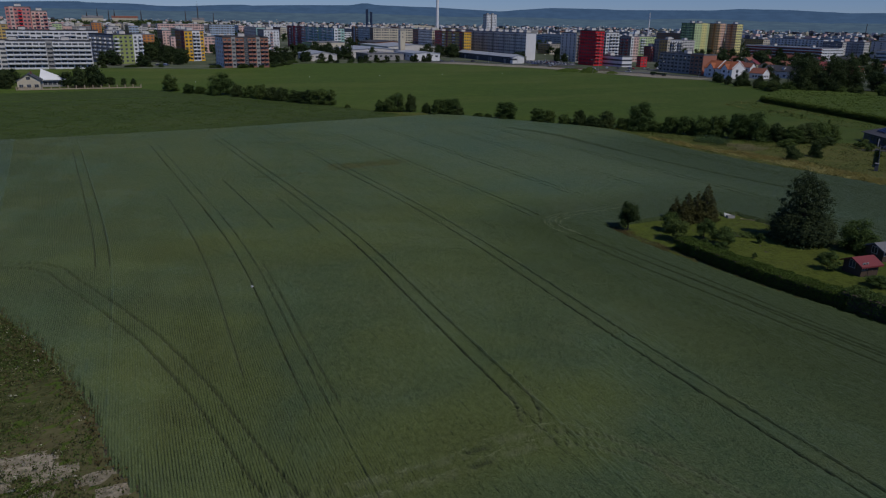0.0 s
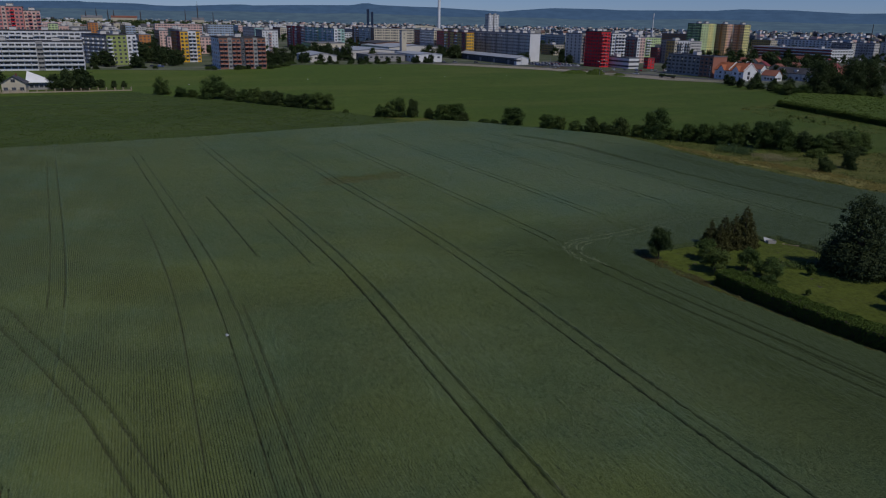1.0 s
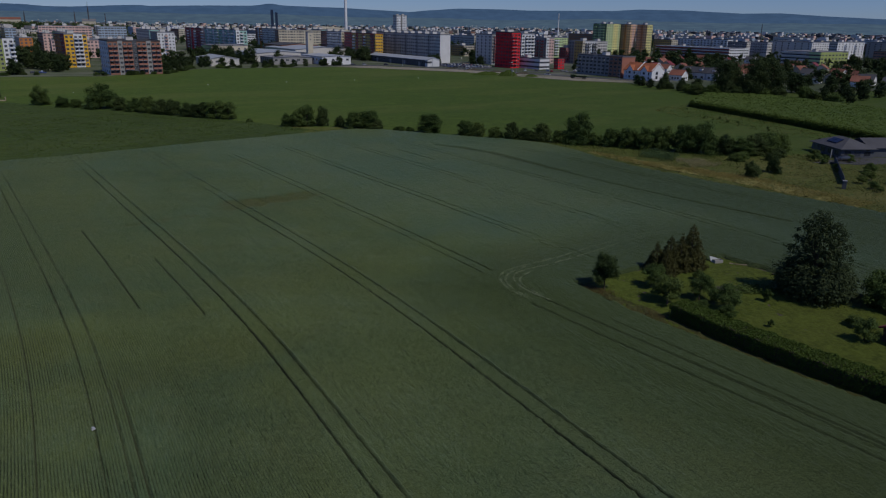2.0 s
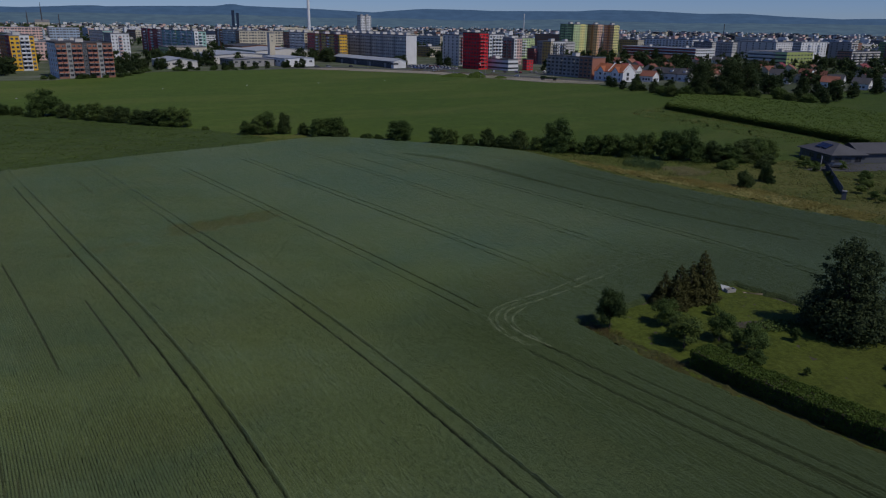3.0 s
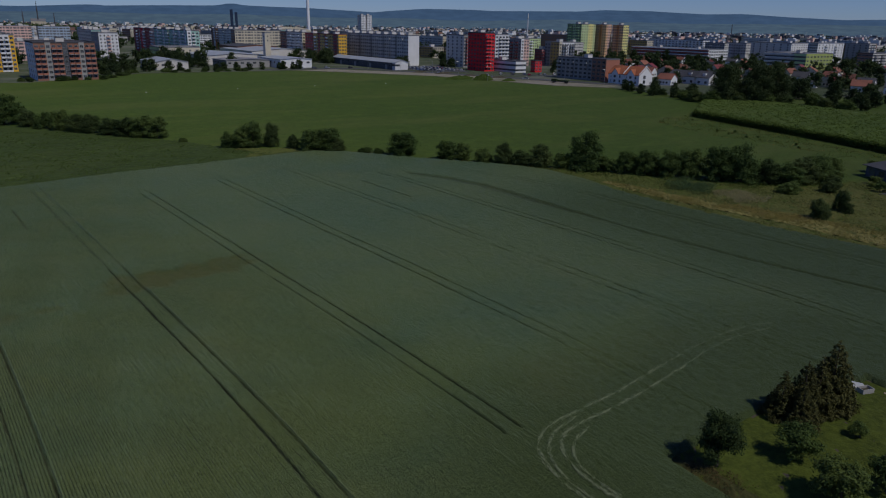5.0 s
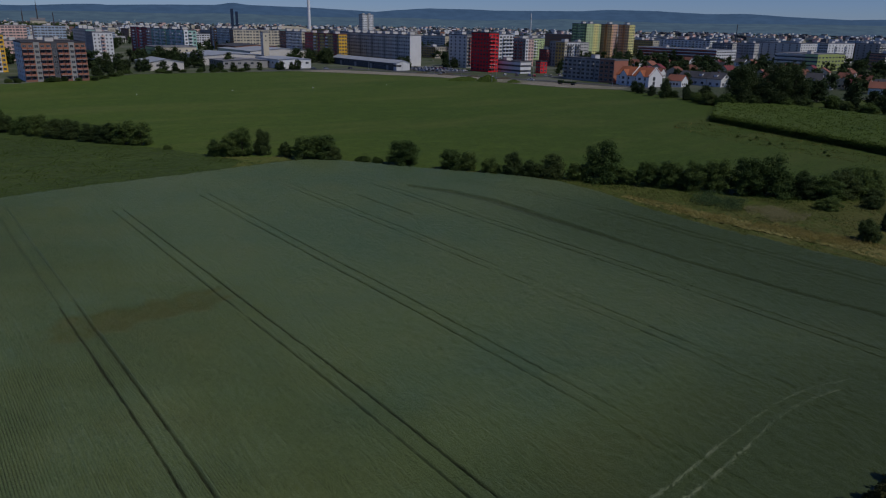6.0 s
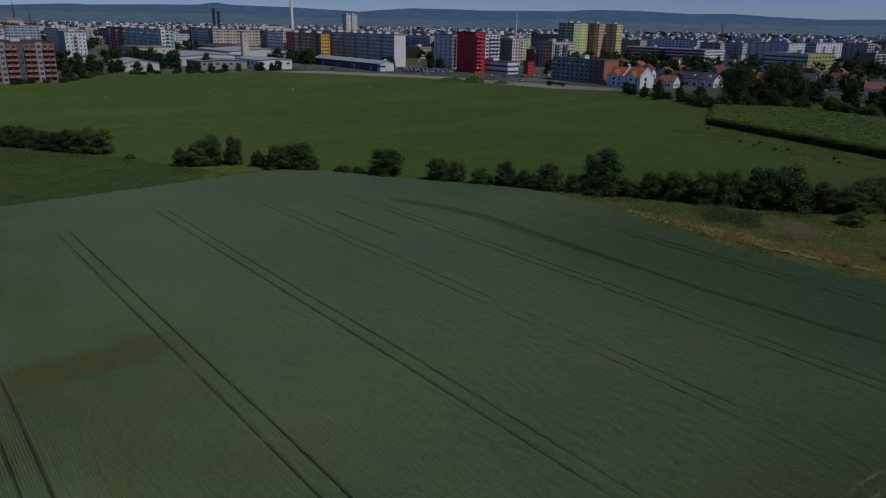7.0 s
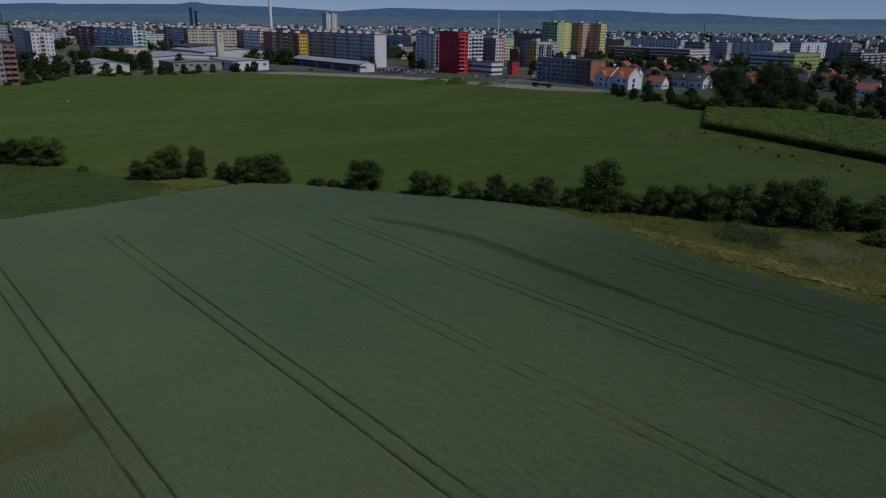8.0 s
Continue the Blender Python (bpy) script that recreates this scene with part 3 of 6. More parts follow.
def laid_stalks(lines, seed):
    """Pale stalks laid over by turning wheels, along curves through the wheat."""
    r = np.random.default_rng(seed)
    co = []
    for pts, dense, wide in lines:
        path = smooth(pts)
        for a, b in zip(path, path[1:]):
            d = b - a
            n = max(1, int(d.length * dense))
            side = Vector((-d.y, d.x)).normalized()
            along = d.normalized()
            p0 = a
            for k in range(n):
                if r.random() < 0.42 + 0.5 * math.sin(p0.x * 1.7 + p0.y * 1.2) * math.sin(p0.x * 0.6 - p0.y * 0.8):
                    continue
                p = a + d * r.random() + side * r.normal(0, wide)
                v = (along + side * r.normal(0, 0.2)).normalized() * r.uniform(0.12, 0.29)
                w = Vector((-v.y, v.x)) * 0.08
                z = 0.66 + r.uniform(-0.06, 0.08)
                co += [(p.x - v.x, p.y - v.y, z), (p.x + w.x, p.y + w.y, z + 0.04), (p.x + v.x, p.y + v.y, z + r.uniform(-0.05, 0.08)), (p.x - w.x, p.y - w.y, z + 0.04)]
    me = bpy.data.meshes.new("laid_stalks")
    me.from_pydata(co, [], [tuple(range(k, k + 4)) for k in range(0, len(co), 4)])
    me.materials.append(M["stalk"])
    return tagged(new("laid_stalks", me), "pale wheat stalks laid flat by turning wheels", "wheat stalks", kind="stuff")


OUTER = [(116, 106.9), (111.3, 108.1), (105, 108.4), (95.3, 107.4), (86.4, 106.2), (80.6, 105.9), (76.2, 105.4), (73.4, 103.7), (72.0, 101.0), (71.4, 98), (71.5, 95)]
INNER = [(113.7, 106.3), (108, 107.0), (102.2, 106.8), (97.5, 106.0), (89, 104.8), (82.8, 104.3), (77.4, 104.0), (74.8, 102.2), (73.6, 99.5), (73.3, 96.5), (73.6, 93)]
laid_stalks([(OUTER[:4], 22, 0.09), (INNER[:4], 22, 0.09), (OUTER[3:], 50, 0.1), (INNER[3:], 50, 0.1),
             ([(79.5, 105.2), (76.0, 104.4), (73.4, 102.4), (72.2, 99.6), (71.9, 97), (71.9, 94.5)], 42, 0.08), ([(79.5, 103.4), (76.6, 102.4), (74.5, 100.4), (73.9, 97.6), (73.8, 95)], 42, 0.08),
             ([(10, 44.6), (14, 43.2), (22, 43.0), (30, 44.2), (34, 43.7)], 9, 0.1), ([(12, 46.3), (16, 45.0), (23, 44.9), (30, 46), (35, 45.4), (38, 41.6), (40, 36)], 9, 0.1)], 12)
sheet("wheat_soil", WHEAT_EDGE, 0.012, M["soil"], "brown soil under the standing wheat", "soil")
sheet("beet_field", [(-260, 238), (-20, 236.5), (42, 240), (96, 245.5), (117, 248.5), (109, 259), (97, 286), (60, 345), (40, 368), (31, 385), (-29, 379), (-260, 370)],
      0.12, M["beet"], "dark green field of low leafy crop", "crop field", 1.2, 0.07)
sheet("bare_gap", [(103, 246.5), (118, 249.5), (124, 247.6), (130, 243), (134, 238), (137, 236), (134, 241), (127, 249), (120, 256), (110, 262), (106, 262), (110, 256)], 0.16, M["worn"], "worn straw-coloured grass at the field gap", "grass verge", 0.7, 0.06)
sheet("field_path", [(-120, 345), (-27, 342), (3.5, 339.6), (36, 341), (36, 343.4), (3.5, 341.6), (-27, 344.4), (-120, 347.5)], 0.2, M["meadow"], "faint grassy track across the crop field", "track")
sheet("garden_lawn", GARDEN, 0.05, M["lawn"], "sunlit mown lawn of a garden plot", "lawn", 0.6, 0.02)
sheet("garden_rim", [(81.6, 96.5), (80.8, 86), (81.1, 77), (82.0, 67), (83.7, 55), (84.7, 46), (85.2, 46), (84.2, 56), (83.9, 68), (84.6, 78), (83.6, 86), (83.2, 92), (84.5, 96.2)], 0.09, M["rim"], "dry reddish grass rim between wheat and hedge", "grass verge", 0.5, 0.05)
sheet("rough_verge", [(146, 219), (152, 216), (160, 203), (170, 190), (182, 166), (197, 148), (232, 140), (236, 60), (168, 60), (164, 98), (160, 122), (158, 138), (158, 168), (161, 182), (161, 193), (156, 205)],
      0.06, M["rough_grass"], "rough verge of green and straw-coloured grass", "grass verge", 0.8, 0.06)
sheet("dry_band", [(162.4, 176), (160.8, 158), (162.2, 144), (164.2, 132), (163.6, 118), (165, 100), (172, 100), (172.6, 118), (170.6, 132), (167.6, 146), (166, 160), (164.5, 176)], 0.12, M["dry_grass"], "band of straw-coloured grass beside the wheat", "grass verge", 0.5, 0.08)
sheet("wild_patch", [(-60, 121), (-22, 108.5), (-12, 97.5), (-8, 87.5), (-4.5, 76.5), (-2, 66), (-1.1, 56), (1.4, 50), (6, 30), (10, 10), (-60, 10)],
      0.06, M["wild"], "wild weedy ground beside the wheat", "waste ground", 0.5, 0.08)
sheet("city_ground", [(-900, 590), (-60, 560), (13, 546), (91, 524), (162, 573), (271, 564), (330, 478), (352, 380), (372, 357), (362, 292), (420, 262), (520, 240), (900, 120), (3300, 300), (3300, 3300), (-900, 3400)],
      0.1, M["city_ground"], "town ground of verges, yards and paving", "ground")


# ---- plants ----
def leaf_cloud(centres, radii, count, size, rng, squash=0.8, droop=0.0):
    """Small bent leaves gathered in clumps; each leaf is a rhomb of two triangles of its own."""
    which = rng.choice(len(centres), count, p=radii ** 2 / (radii ** 2).sum())
    d = rng.normal(0, 1, (count, 3))
    d /= np.linalg.norm(d, axis=1)[:, None]
    r = radii[which] * np.abs(rng.normal(0.66, 0.3, count))
    p = centres[which] + d * r[:, None] * np.array([1, 1, squash])
    n = d + rng.normal(0, 0.45, (count, 3)) + np.array([0, 0, 0.35])
    n /= np.linalg.norm(n, axis=1)[:, None]
    a = np.cross(n, rng.normal(0, 1, (count, 3)))
    a /= np.linalg.norm(a, axis=1)[:, None]
    b = np.cross(n, a)
    k = size * rng.uniform(0.6, 1.4, count)[:, None]
    tip = p + a * k
    tip[:, 2] -= droop * k[:, 0]
    quad = np.stack([p - a * k, p - b * k * 0.55 + n * k * 0.15, tip, p + b * k * 0.55 + n * k * 0.15], 1)
    return quad.reshape(-1, 3)


def quads_mesh(name, co, m):
    me = bpy.data.meshes.new(name)
    co = np.asarray(co, np.float32)
    me.vertices.add(len(co))
    me.vertices.foreach_set("co", co.ravel())
    me.loops.add(len(co))
    me.loops.foreach_set("vertex_index", np.arange(len(co), dtype=np.int32))
    me.polygons.add(len(co) // 4)
    me.polygons.foreach_set("loop_start", np.arange(0, len(co), 4, dtype=np.int32))
    me.materials.append(m)
    me.update()
    return me


def broad_tree(seed, height, width, clear, leaves, size, m, lobes=26, pointed=0.28, lump=1.0, apart=False):
    """A trunk with limbs and a crown of lobes of unequal size; clear: the height of bare trunk."""
    rng = np.random.default_rng(seed)
    mid, half = (height + clear) / 2, (height - clear) / 2
    c = rng.normal(0, 1, (lobes, 3))
    c /= np.linalg.norm(c, axis=1)[:, None]
    c *= rng.uniform(0.35, 0.86, lobes)[:, None]
    lean = rng.uniform(-0.12, 0.12, 2)
    taper = 1 - pointed * c[:, 2]
    c = np.stack([c[:, 0] * width / 2 * taper + lean[0] * width, c[:, 1] * width / 2 * taper + lean[1] * width, mid + c[:, 2] * half], 1)
    radii = rng.uniform(0.13, 0.27, lobes) * min(width, height - clear) * (26 / lobes) ** 0.33 * lump
    c[:, 2] = np.maximum(c[:, 2], clear + radii * 0.6)
    if clear < 0.3:
        k = lobes // 2
        w = rng.uniform(0, 2 * np.pi, k)
        r = width * rng.uniform(0.22, 0.42, k)
        c = np.concatenate([c, np.stack([r * np.cos(w), r * np.sin(w), rng.uniform(0.06, 0.3, k) * height], 1)])
        radii = np.concatenate([radii, rng.uniform(0.13, 0.2, k) * min(width, height)])
    crown = quads_mesh("crown", np.maximum(leaf_cloud(c, radii, leaves, size, rng), (-99, -99, 0.05)), m)
    s = Shape()
    r = max(0.06, height * 0.022)
    top = height * 0.6
    bend = rng.normal(0, 0.03 * height, 2)
    k = (bend[0] * 0.4, bend[1] * 0.4, top * 0.5)
    s.tube((0, 0, -0.1), k, r * 1.25, r * 0.9, 7)
    s.tube(k, (bend[0], bend[1], top), r * 0.9, r * 0.4, 7)
    limbs = []
    for i in rng.choice(lobes, min(7, lobes), replace=False):
        limb = Shape() if apart else s
        limb.tube(k, tuple(c[i]), r * 0.4, r * 0.1, 5)
        if apart:
            limbs.append(limb.mesh("limb", [M["bark"]]))
    return s.mesh("trunk", [M["bark"]]), crown, *limbs


def spruce(seed, height, width, leaves, m):
    """A cone of drooping bough clumps of unequal reach, with a thin leader."""
    rng = np.random.default_rng(seed)
    n = 420
    z = height * (1 - rng.random(n) ** 0.55 * 0.97)
    w = rng.uniform(0, 2 * np.pi, n)
    reach = (1 - z / height) ** 0.82 * width / 2 * rng.uniform(0.5, 1.08, n)
    c = np.stack([reach * np.cos(w), reach * np.sin(w), np.maximum(z - reach * 0.25, 0.3)], 1)
    radii = 0.1 + 0.24 * (1 - z / height) * rng.uniform(0.7, 1.3, n)
    c = np.concatenate([c, [(0, 0, height * k) for k in (0.8, 0.88, 0.95)]])
    radii = np.concatenate([radii, [0.3, 0.2, 0.1]])
    co = leaf_cloud(c, radii, leaves, 0.1, rng, 1.0, 0.6)
    t = Shape().tube((0, 0, -0.1), (0, 0, height * 0.99), height * 0.022, 0.02, 7).mesh("trunk", [M["bark"]])
    return t, quads_mesh("crown", np.maximum(co, (-99, -99, 0.05)), m)


def plant(kind, meshes, x, y, label, scale=1.0, tall=1.0, turn=0.0, group="", category="tree", z=0.0):
    ob = thing(kind, Matrix.LocRotScale((x, y, z), Euler((0, 0, turn)), (scale, scale, scale * tall)), label, category, group)
    for name, me in zip(("trunk", "crown") + ("limb",) * 7, meshes):
        part(name, me, None, ob)
    return ob


rng = np.random.default_rng(11)
BUSH = [broad_tree(20 + i, 6.0, 7.0 + i % 2, 0.0, 13000, 0.16, M[("leaf_dark", "leaf_mid")[i % 2]], 44 + 5 * i) for i in range(4)]
TREE = [broad_tree(40 + i, 9.0, 7.5, 0.1, 13500, 0.18, M[("leaf_mid", "leaf_dark", "leaf_mid")[i % 3]], 46) for i in range(3)]

# hedgerow left of the gap: x, y, height, width
HEDGE_LEFT = [(41.5, 371, 6.4, 7.5), (48, 358, 3.6, 6), (52, 355, 3.0, 5), (60, 347.5, 8.0, 12), (66, 338, 4.6, 6), (69.5, 331, 4.4, 6), (73, 325, 5.4, 7), (77, 319, 4.6, 7),
              (80.5, 314, 4.8, 7), (84.5, 307, 4.2, 7), (87.5, 302, 4.6, 7), (91.5, 297, 5.4, 8), (95, 293.5, 5.2, 7), (99, 282, 1.6, 2.5)]
HEDGE_MID = [(107, 266, 3.6, 5), (110, 264, 4.4, 6), (113, 263, 6.0, 7), (118, 261.5, 5.6, 5), (121.5, 255, 3.2, 4), (124.5, 250, 5.0, 8), (128, 247, 5.4, 8), (130, 244, 3.0, 5), (135.5, 239, 1.9, 4), (138, 235.5, 2.0, 3), (141.5, 230, 5.4, 8.5)]
HEDGE_RIGHT = [(149.5, 219, 4.2, 6.0), (152, 216, 4.0, 4.5), (154.8, 210, 3.0, 5.0), (157.5, 205.5, 4.6, 5.0), (160, 201.5, 3.2, 5.5), (163.6, 198, 4.8, 6.5), (167, 194, 3.4, 5.0), (171, 189.5, 7.6, 9.5),
               (173.6, 184.5, 3.2, 5), (176.2, 181, 4.2, 6), (179, 177, 4.6, 6.5), (181.6, 172, 4.8, 6.5), (184.5, 168.5, 5.4, 7), (188, 163.5, 6.2, 8), (191.5, 158.5, 6.4, 8), (195, 154, 4.2, 6), (198.5, 150.5, 3.8, 7), (203, 150, 4.4, 8), (208, 149, 4.6, 8), (213, 148, 4.2, 7)]
for row, group in ((HEDGE_LEFT, "bushes between the fields"), (HEDGE_MID, "bushes at the field gap"), (HEDGE_RIGHT, "trees along the field edge")):
    for x, y, h, w in row:
        h = h * (1.5 if x > 176 else 1.35) if h > 2.5 else h
        tall = h / w > 0.72
        me = TREE[rng.integers(3)] if tall else BUSH[rng.integers(4)]
        base_w, base_h = (7.5, 9.0) if tall else (7.5, 6.0)
        k = w / base_w
        big = h > 6.5
        label = "tall dark green deciduous tree in the hedgerow" if big else "dense dark green bush in the hedgerow" if h > 2.5 else "small low bush beside the hedgerow"
        plant("tree" if tall else "bush", me, x, y, label, k, h / base_h / k, rng.uniform(0, 6.28), group, "tree" if tall else "bush")

# bushes in the rough verge
for x, y, h, w in ((173.2, 130.4, 4.4, 4.3), (178.5, 132.5, 1.6, 3.0), (183.6, 131.6, 4.9, 3.7), (182.6, 129.6, 2.4, 2.6), (199, 141.5, 3.0, 5), (190, 146, 3, 5), (206, 144, 3.0, 5)):
    plant("bush", BUSH[rng.integers(4)], x, y, "dark green bush standing in rough grass", w / 7.5, h / 6.0 / (w / 7.5), rng.uniform(0, 6.28), "bushes in the verge", "bush")

# the garden
SMALL = [broad_tree(60 + i, 4.0, 3.8, 0.5, 9000, 0.1, M[("leaf_mid", "leaf_olive", "leaf_mid")[i]], 40) for i in range(3)]
WALNUT = broad_tree(71, 6.4, 4.6, 0.5, 12000, 0.12, M["leaf_dark"], 34, 0.4)
MAPLE = broad_tree(75, 14.0, 10.0, 0.2, 50000, 0.17, M["leaf_silver"], 300, 0.5, 0.72, True)
SPRUCES = [spruce(80 + i, 6.8, 4.3, 15000, M["needle"]) for i in range(2)]
plant("tree", WALNUT, 84.2, 93.6, "lone round dark green tree at the garden's corner", 0.74, 1.28)
for i, (x, y, h) in enumerate(((96.4, 95.0, 4.7), (98.2, 94.0, 5.5), (100.2, 93.6, 5.7), (102.4, 93.4, 6.8), (96.6, 93.2, 4.3))):
    plant("spruce", SPRUCES[i % 2], x, y, "brownish green spruce in a close group", h / 6.6 * 1.2, 1 / 1.2, i * 1.7, "spruces in the garden")
for x, y, h, w, k, label in ((90.4, 90.6, 3.6, 3.6, 0, "young green fruit tree on the lawn"), (87.0, 84.9, 4.0, 4.6, 1, "broad olive green fruit tree beside the hedge"), (92.0, 83.7, 3.8, 3.4, 2, "round dark fruit tree on the lawn"),
                             (92.6, 79.5, 3.4, 4.1, 2, "spreading fruit tree on the lawn"), (90.0, 78.0, 1.95, 2.3, 0, "low rounded shrub beside the hedge"), (98.8, 88.8, 1.6, 1.6, 2, "small dark shrub on the lawn"),
                             (99.6, 78.4, 1.9, 1.3, 0, "slender sapling on the lawn"), (91.9, 73.1, 1.1, 0.8, 2, "thin staked sapling on the lawn"), (90.0, 81.6, 1.3, 1.5, 0, "small bright shrub under the fruit trees"),
                             (98.0, 64.8, 3.2, 2.9, 0, "leafy garden shrub near the hut"), (101.0, 67.6, 1.5, 2.4, 1, "leafy garden shrub near the hut"), (98.0, 57.0, 1.8, 3.6, 0, "bright shrub beside the hut")):
    plant("fruit_tree" if h > 1.9 else "shrub", SMALL[k], x, y, label, w / 3.8, h / 4.0 / (w / 3.8), x * 3.1, "garden trees", "tree" if h > 1.9 else "shrub")
plant("maple", MAPLE, 106.9, 76.4, "huge dark green spreading tree beside the lawn", 0.98, 0.95)
plant("tree", TREE[0], 110.5, 68.5, "round dark green tree behind the hut", 0.78, 0.82, 1.0)
plant("tree", TREE[2], 106.0, 52.0, "dark green tree at the garden's end", 0.7, 0.8, 2.0)


def hedge(name, line, width, height, m, label, count, size):
    """A clipped hedge along a line: an inner body with a skin of leaves."""
    ob = thing(name, pose(*line[0], 0), label, "hedge")
    r = np.random.default_rng(count)
    s, co = Shape(), []
    ox, oy = line[0]
    length = sum(math.dist(a, b) for a, b in zip(line, line[1:]))
    for a, b in zip(line, line[1:]):
        dx, dy = b[0] - a[0], b[1] - a[1]
        q = math.hypot(dx, dy)
        nx, ny = -dy / q * width * 0.4, dx / q * width * 0.4
        low = [(a[0] - nx - ox, a[1] - ny - oy, 0), (b[0] - nx - ox, b[1] - ny - oy, 0), (b[0] + nx - ox, b[1] + ny - oy, 0), (a[0] + nx - ox, a[1] + ny - oy, 0)]
        s.hexa(low, [(x, y, height * 0.88) for x, y, _ in low])
        n = int(count * q / length)
        t, e, f = r.random(n), r.uniform(-1, 1, n), r.random(n)
        top = r.random(n) < 0.45
        lump = 1 + 0.05 * np.sin(t * q * 1.7) + 0.03 * np.sin(t * q * 4.1 + 1)
        side = np.where(top, e, np.sign(e)) * width / 2 * lump
        h = np.where(top, height * lump, f * height)
        p = np.stack([a[0] + dx * t - dy / q * side - ox, a[1] + dy * t + dx / q * side - oy, h], 1)
        co.append(leaf_cloud(p, np.full(n, 0.1), n, size, r))
    part("core", s, M["bark"], ob)
    part("foliage", quads_mesh("foliage", np.concatenate(co), m), None, ob)
    return ob


hedge("garden_hedge", [(84.9, 81.6), (84.6, 74), (84.7, 67), (85.4, 60), (86.4, 53)], 3.0, 2.0, M["leaf_hedge"], "clipped green hedge along the lawn", 44000, 0.1)
hedge("wild_hedge", [(86.6, 54), (87.5, 45), (89.5, 30), (91, 12)], 3.4, 2.6, M["leaf_mid"], "overgrown dark green hedge beside the wheat", 24000, 0.14)
for i in range(16):
    plant("shrub", SMALL[i % 3], 86.4 + 0.09 * i * 2.2 + rng.uniform(-0.9, 0.9), 55 - i * 2.3, "tall shrub growing out of the overgrown hedge", rng.uniform(0.5, 0.75), rng.uniform(1.0, 1.3), i * 1.3, "shrubs in the hedge", "shrub")


def tufts(name, outline, count, size, m, label, category, seed, tall=1.0, clump=0.25):
    """Loose blades and herbs over a piece of ground."""
    r = np.random.default_rng(seed)
    xs, ys = [p[0] for p in outline], [p[1] for p in outline]
    x, y = r.uniform(min(xs), max(xs), count * 3), r.uniform(min(ys), max(ys), count * 3)
    thick = np.sin(x * 0.45 + 2 * np.sin(y * 0.2 + seed)) * np.sin(y * 0.38 + seed) + r.normal(0, 0.5, x.size) > 0.1
    ok = np.nonzero(inside_of(outline, x, y) & thick)[0][:count]
    c = np.stack([x[ok], y[ok], r.uniform(0.05, 0.5, ok.size) * tall], 1)
    co = leaf_cloud(c, np.full(len(c), clump), len(c) * 3, size, r, 1.0)
    return tagged(new(name, quads_mesh(name, co, m)), label, category, kind="stuff")


WILD = [(-19, 105), (-17, 102), (-12, 96.5), (-8, 86.5), (-4.7, 76), (-2.3, 66), (-1.6, 56), (0.6, 50), (4.0, 36), (-19, 36)]
VERGE = [(150, 214), (160, 202), (170, 188), (182, 164), (197, 147), (226, 138), (228, 80), (168, 80), (164.5, 98), (160.5, 122), (158.5, 138), (158.6, 168), (161.6, 182), (161.6, 194)]
tufts("wild_herbs", WILD, 14000, 0.075, M["leaf_mid"], "tangled green weeds on waste ground", "weeds", 3)
tufts("dry_weeds", WILD, 3000, 0.09, M["weed_red"], "reddish brown dock and dead weeds", "weeds", 4)
tufts("border_weeds", [(-13, 98), (-9, 87), (-5.4, 76), (-3.0, 66), (-2.2, 57), (0, 51), (1.6, 50), (-0.6, 57), (-1.5, 66), (-3.8, 76.6), (-7.2, 87.6), (-11, 98)], 2600, 0.1, M["weed_red"], "reddish weeds along the wheat's edge", "weeds", 14)
tufts("outer_herbs", [(-52, 118), (-24, 108), (-18, 103), (-18, 36), (-52, 24)], 16000, 0.1, M["leaf_mid"], "tangled green weeds on open waste ground", "weeds", 25)
tufts("pale_stems", WILD, 1600, 0.08, M["weed_grey"], "pale dead stems among the weeds", "weeds", 22, 1.4)
tufts("yellow_weeds", WILD, 9000, 0.08, M["leaf_verge"], "yellow-green grass tufts on waste ground", "weeds", 15)
tufts("wild_flowers", WILD, 240, 0.11, M["petal"], "scattered pale wild flowers", "flowers", 5, 1.6, 0.3)
tufts("verge_straw", VERGE, 3500, 0.07, M["straw"], "straw-coloured standing grass", "grass", 6)
tufts("verge_green", VERGE, 22000, 0.075, M["leaf_verge"], "green tufts of rough grass", "grass", 8)
tufts("straw_band", [(162.4, 176), (160.8, 158), (162.2, 144), (164.2, 132), (163.6, 118), (165, 100), (172, 100), (172.6, 118), (170.6, 132), (167.6, 146), (166, 160), (164.5, 176)], 12000, 0.07, M["straw"], "band of tall straw-coloured grass beside the wheat", "grass", 16)
tufts("green_strip", [(150, 215), (162, 203), (171, 188), (178.3, 174), (193, 155), (215, 148), (215, 142), (193, 147), (181, 153), (174, 169), (164, 187), (156, 206)], 16000, 0.1, M["leaf_light"], "green grass along the foot of the hedgerow", "grass", 18)
tufts("hedge_foot_grass", [(107, 262), (118, 257), (130, 241), (141, 227), (150, 216.5), (161, 200.5), (171, 187), (171, 184.5), (160, 198.5), (149, 214.5), (140, 225), (129, 239), (117, 254), (107, 259)], 5000, 0.1, M["straw"], "pale dry grass along the foot of the bushes", "grass", 27, 0.9, 0.3)
tufts("crop_leaves", [(-30, 239), (42, 241), (96, 246.5), (114, 250), (106, 262), (95, 287), (70, 325), (-30, 330)], 16000, 0.12, M["leaf_crop"], "low leafy plants standing in rows in the crop field", "crop", 29, 0.5, 0.3)
tufts("reeds", [(174, 169), (181.5, 166), (180, 157), (172, 154.5), (168, 160)], 1700, 0.13, M["leaf_reed"], "blue-green reedy herbs in the verge", "weeds", 19, 2.6, 0.35)
tufts("pale_straw", [(163.5, 170), (166, 166), (167.4, 157), (170, 142), (173, 124), (169, 120), (165, 138), (162.2, 154)], 4500, 0.07, M["straw"], "pale ripe grass standing beside the wheat", "grass", 20, 1.3)
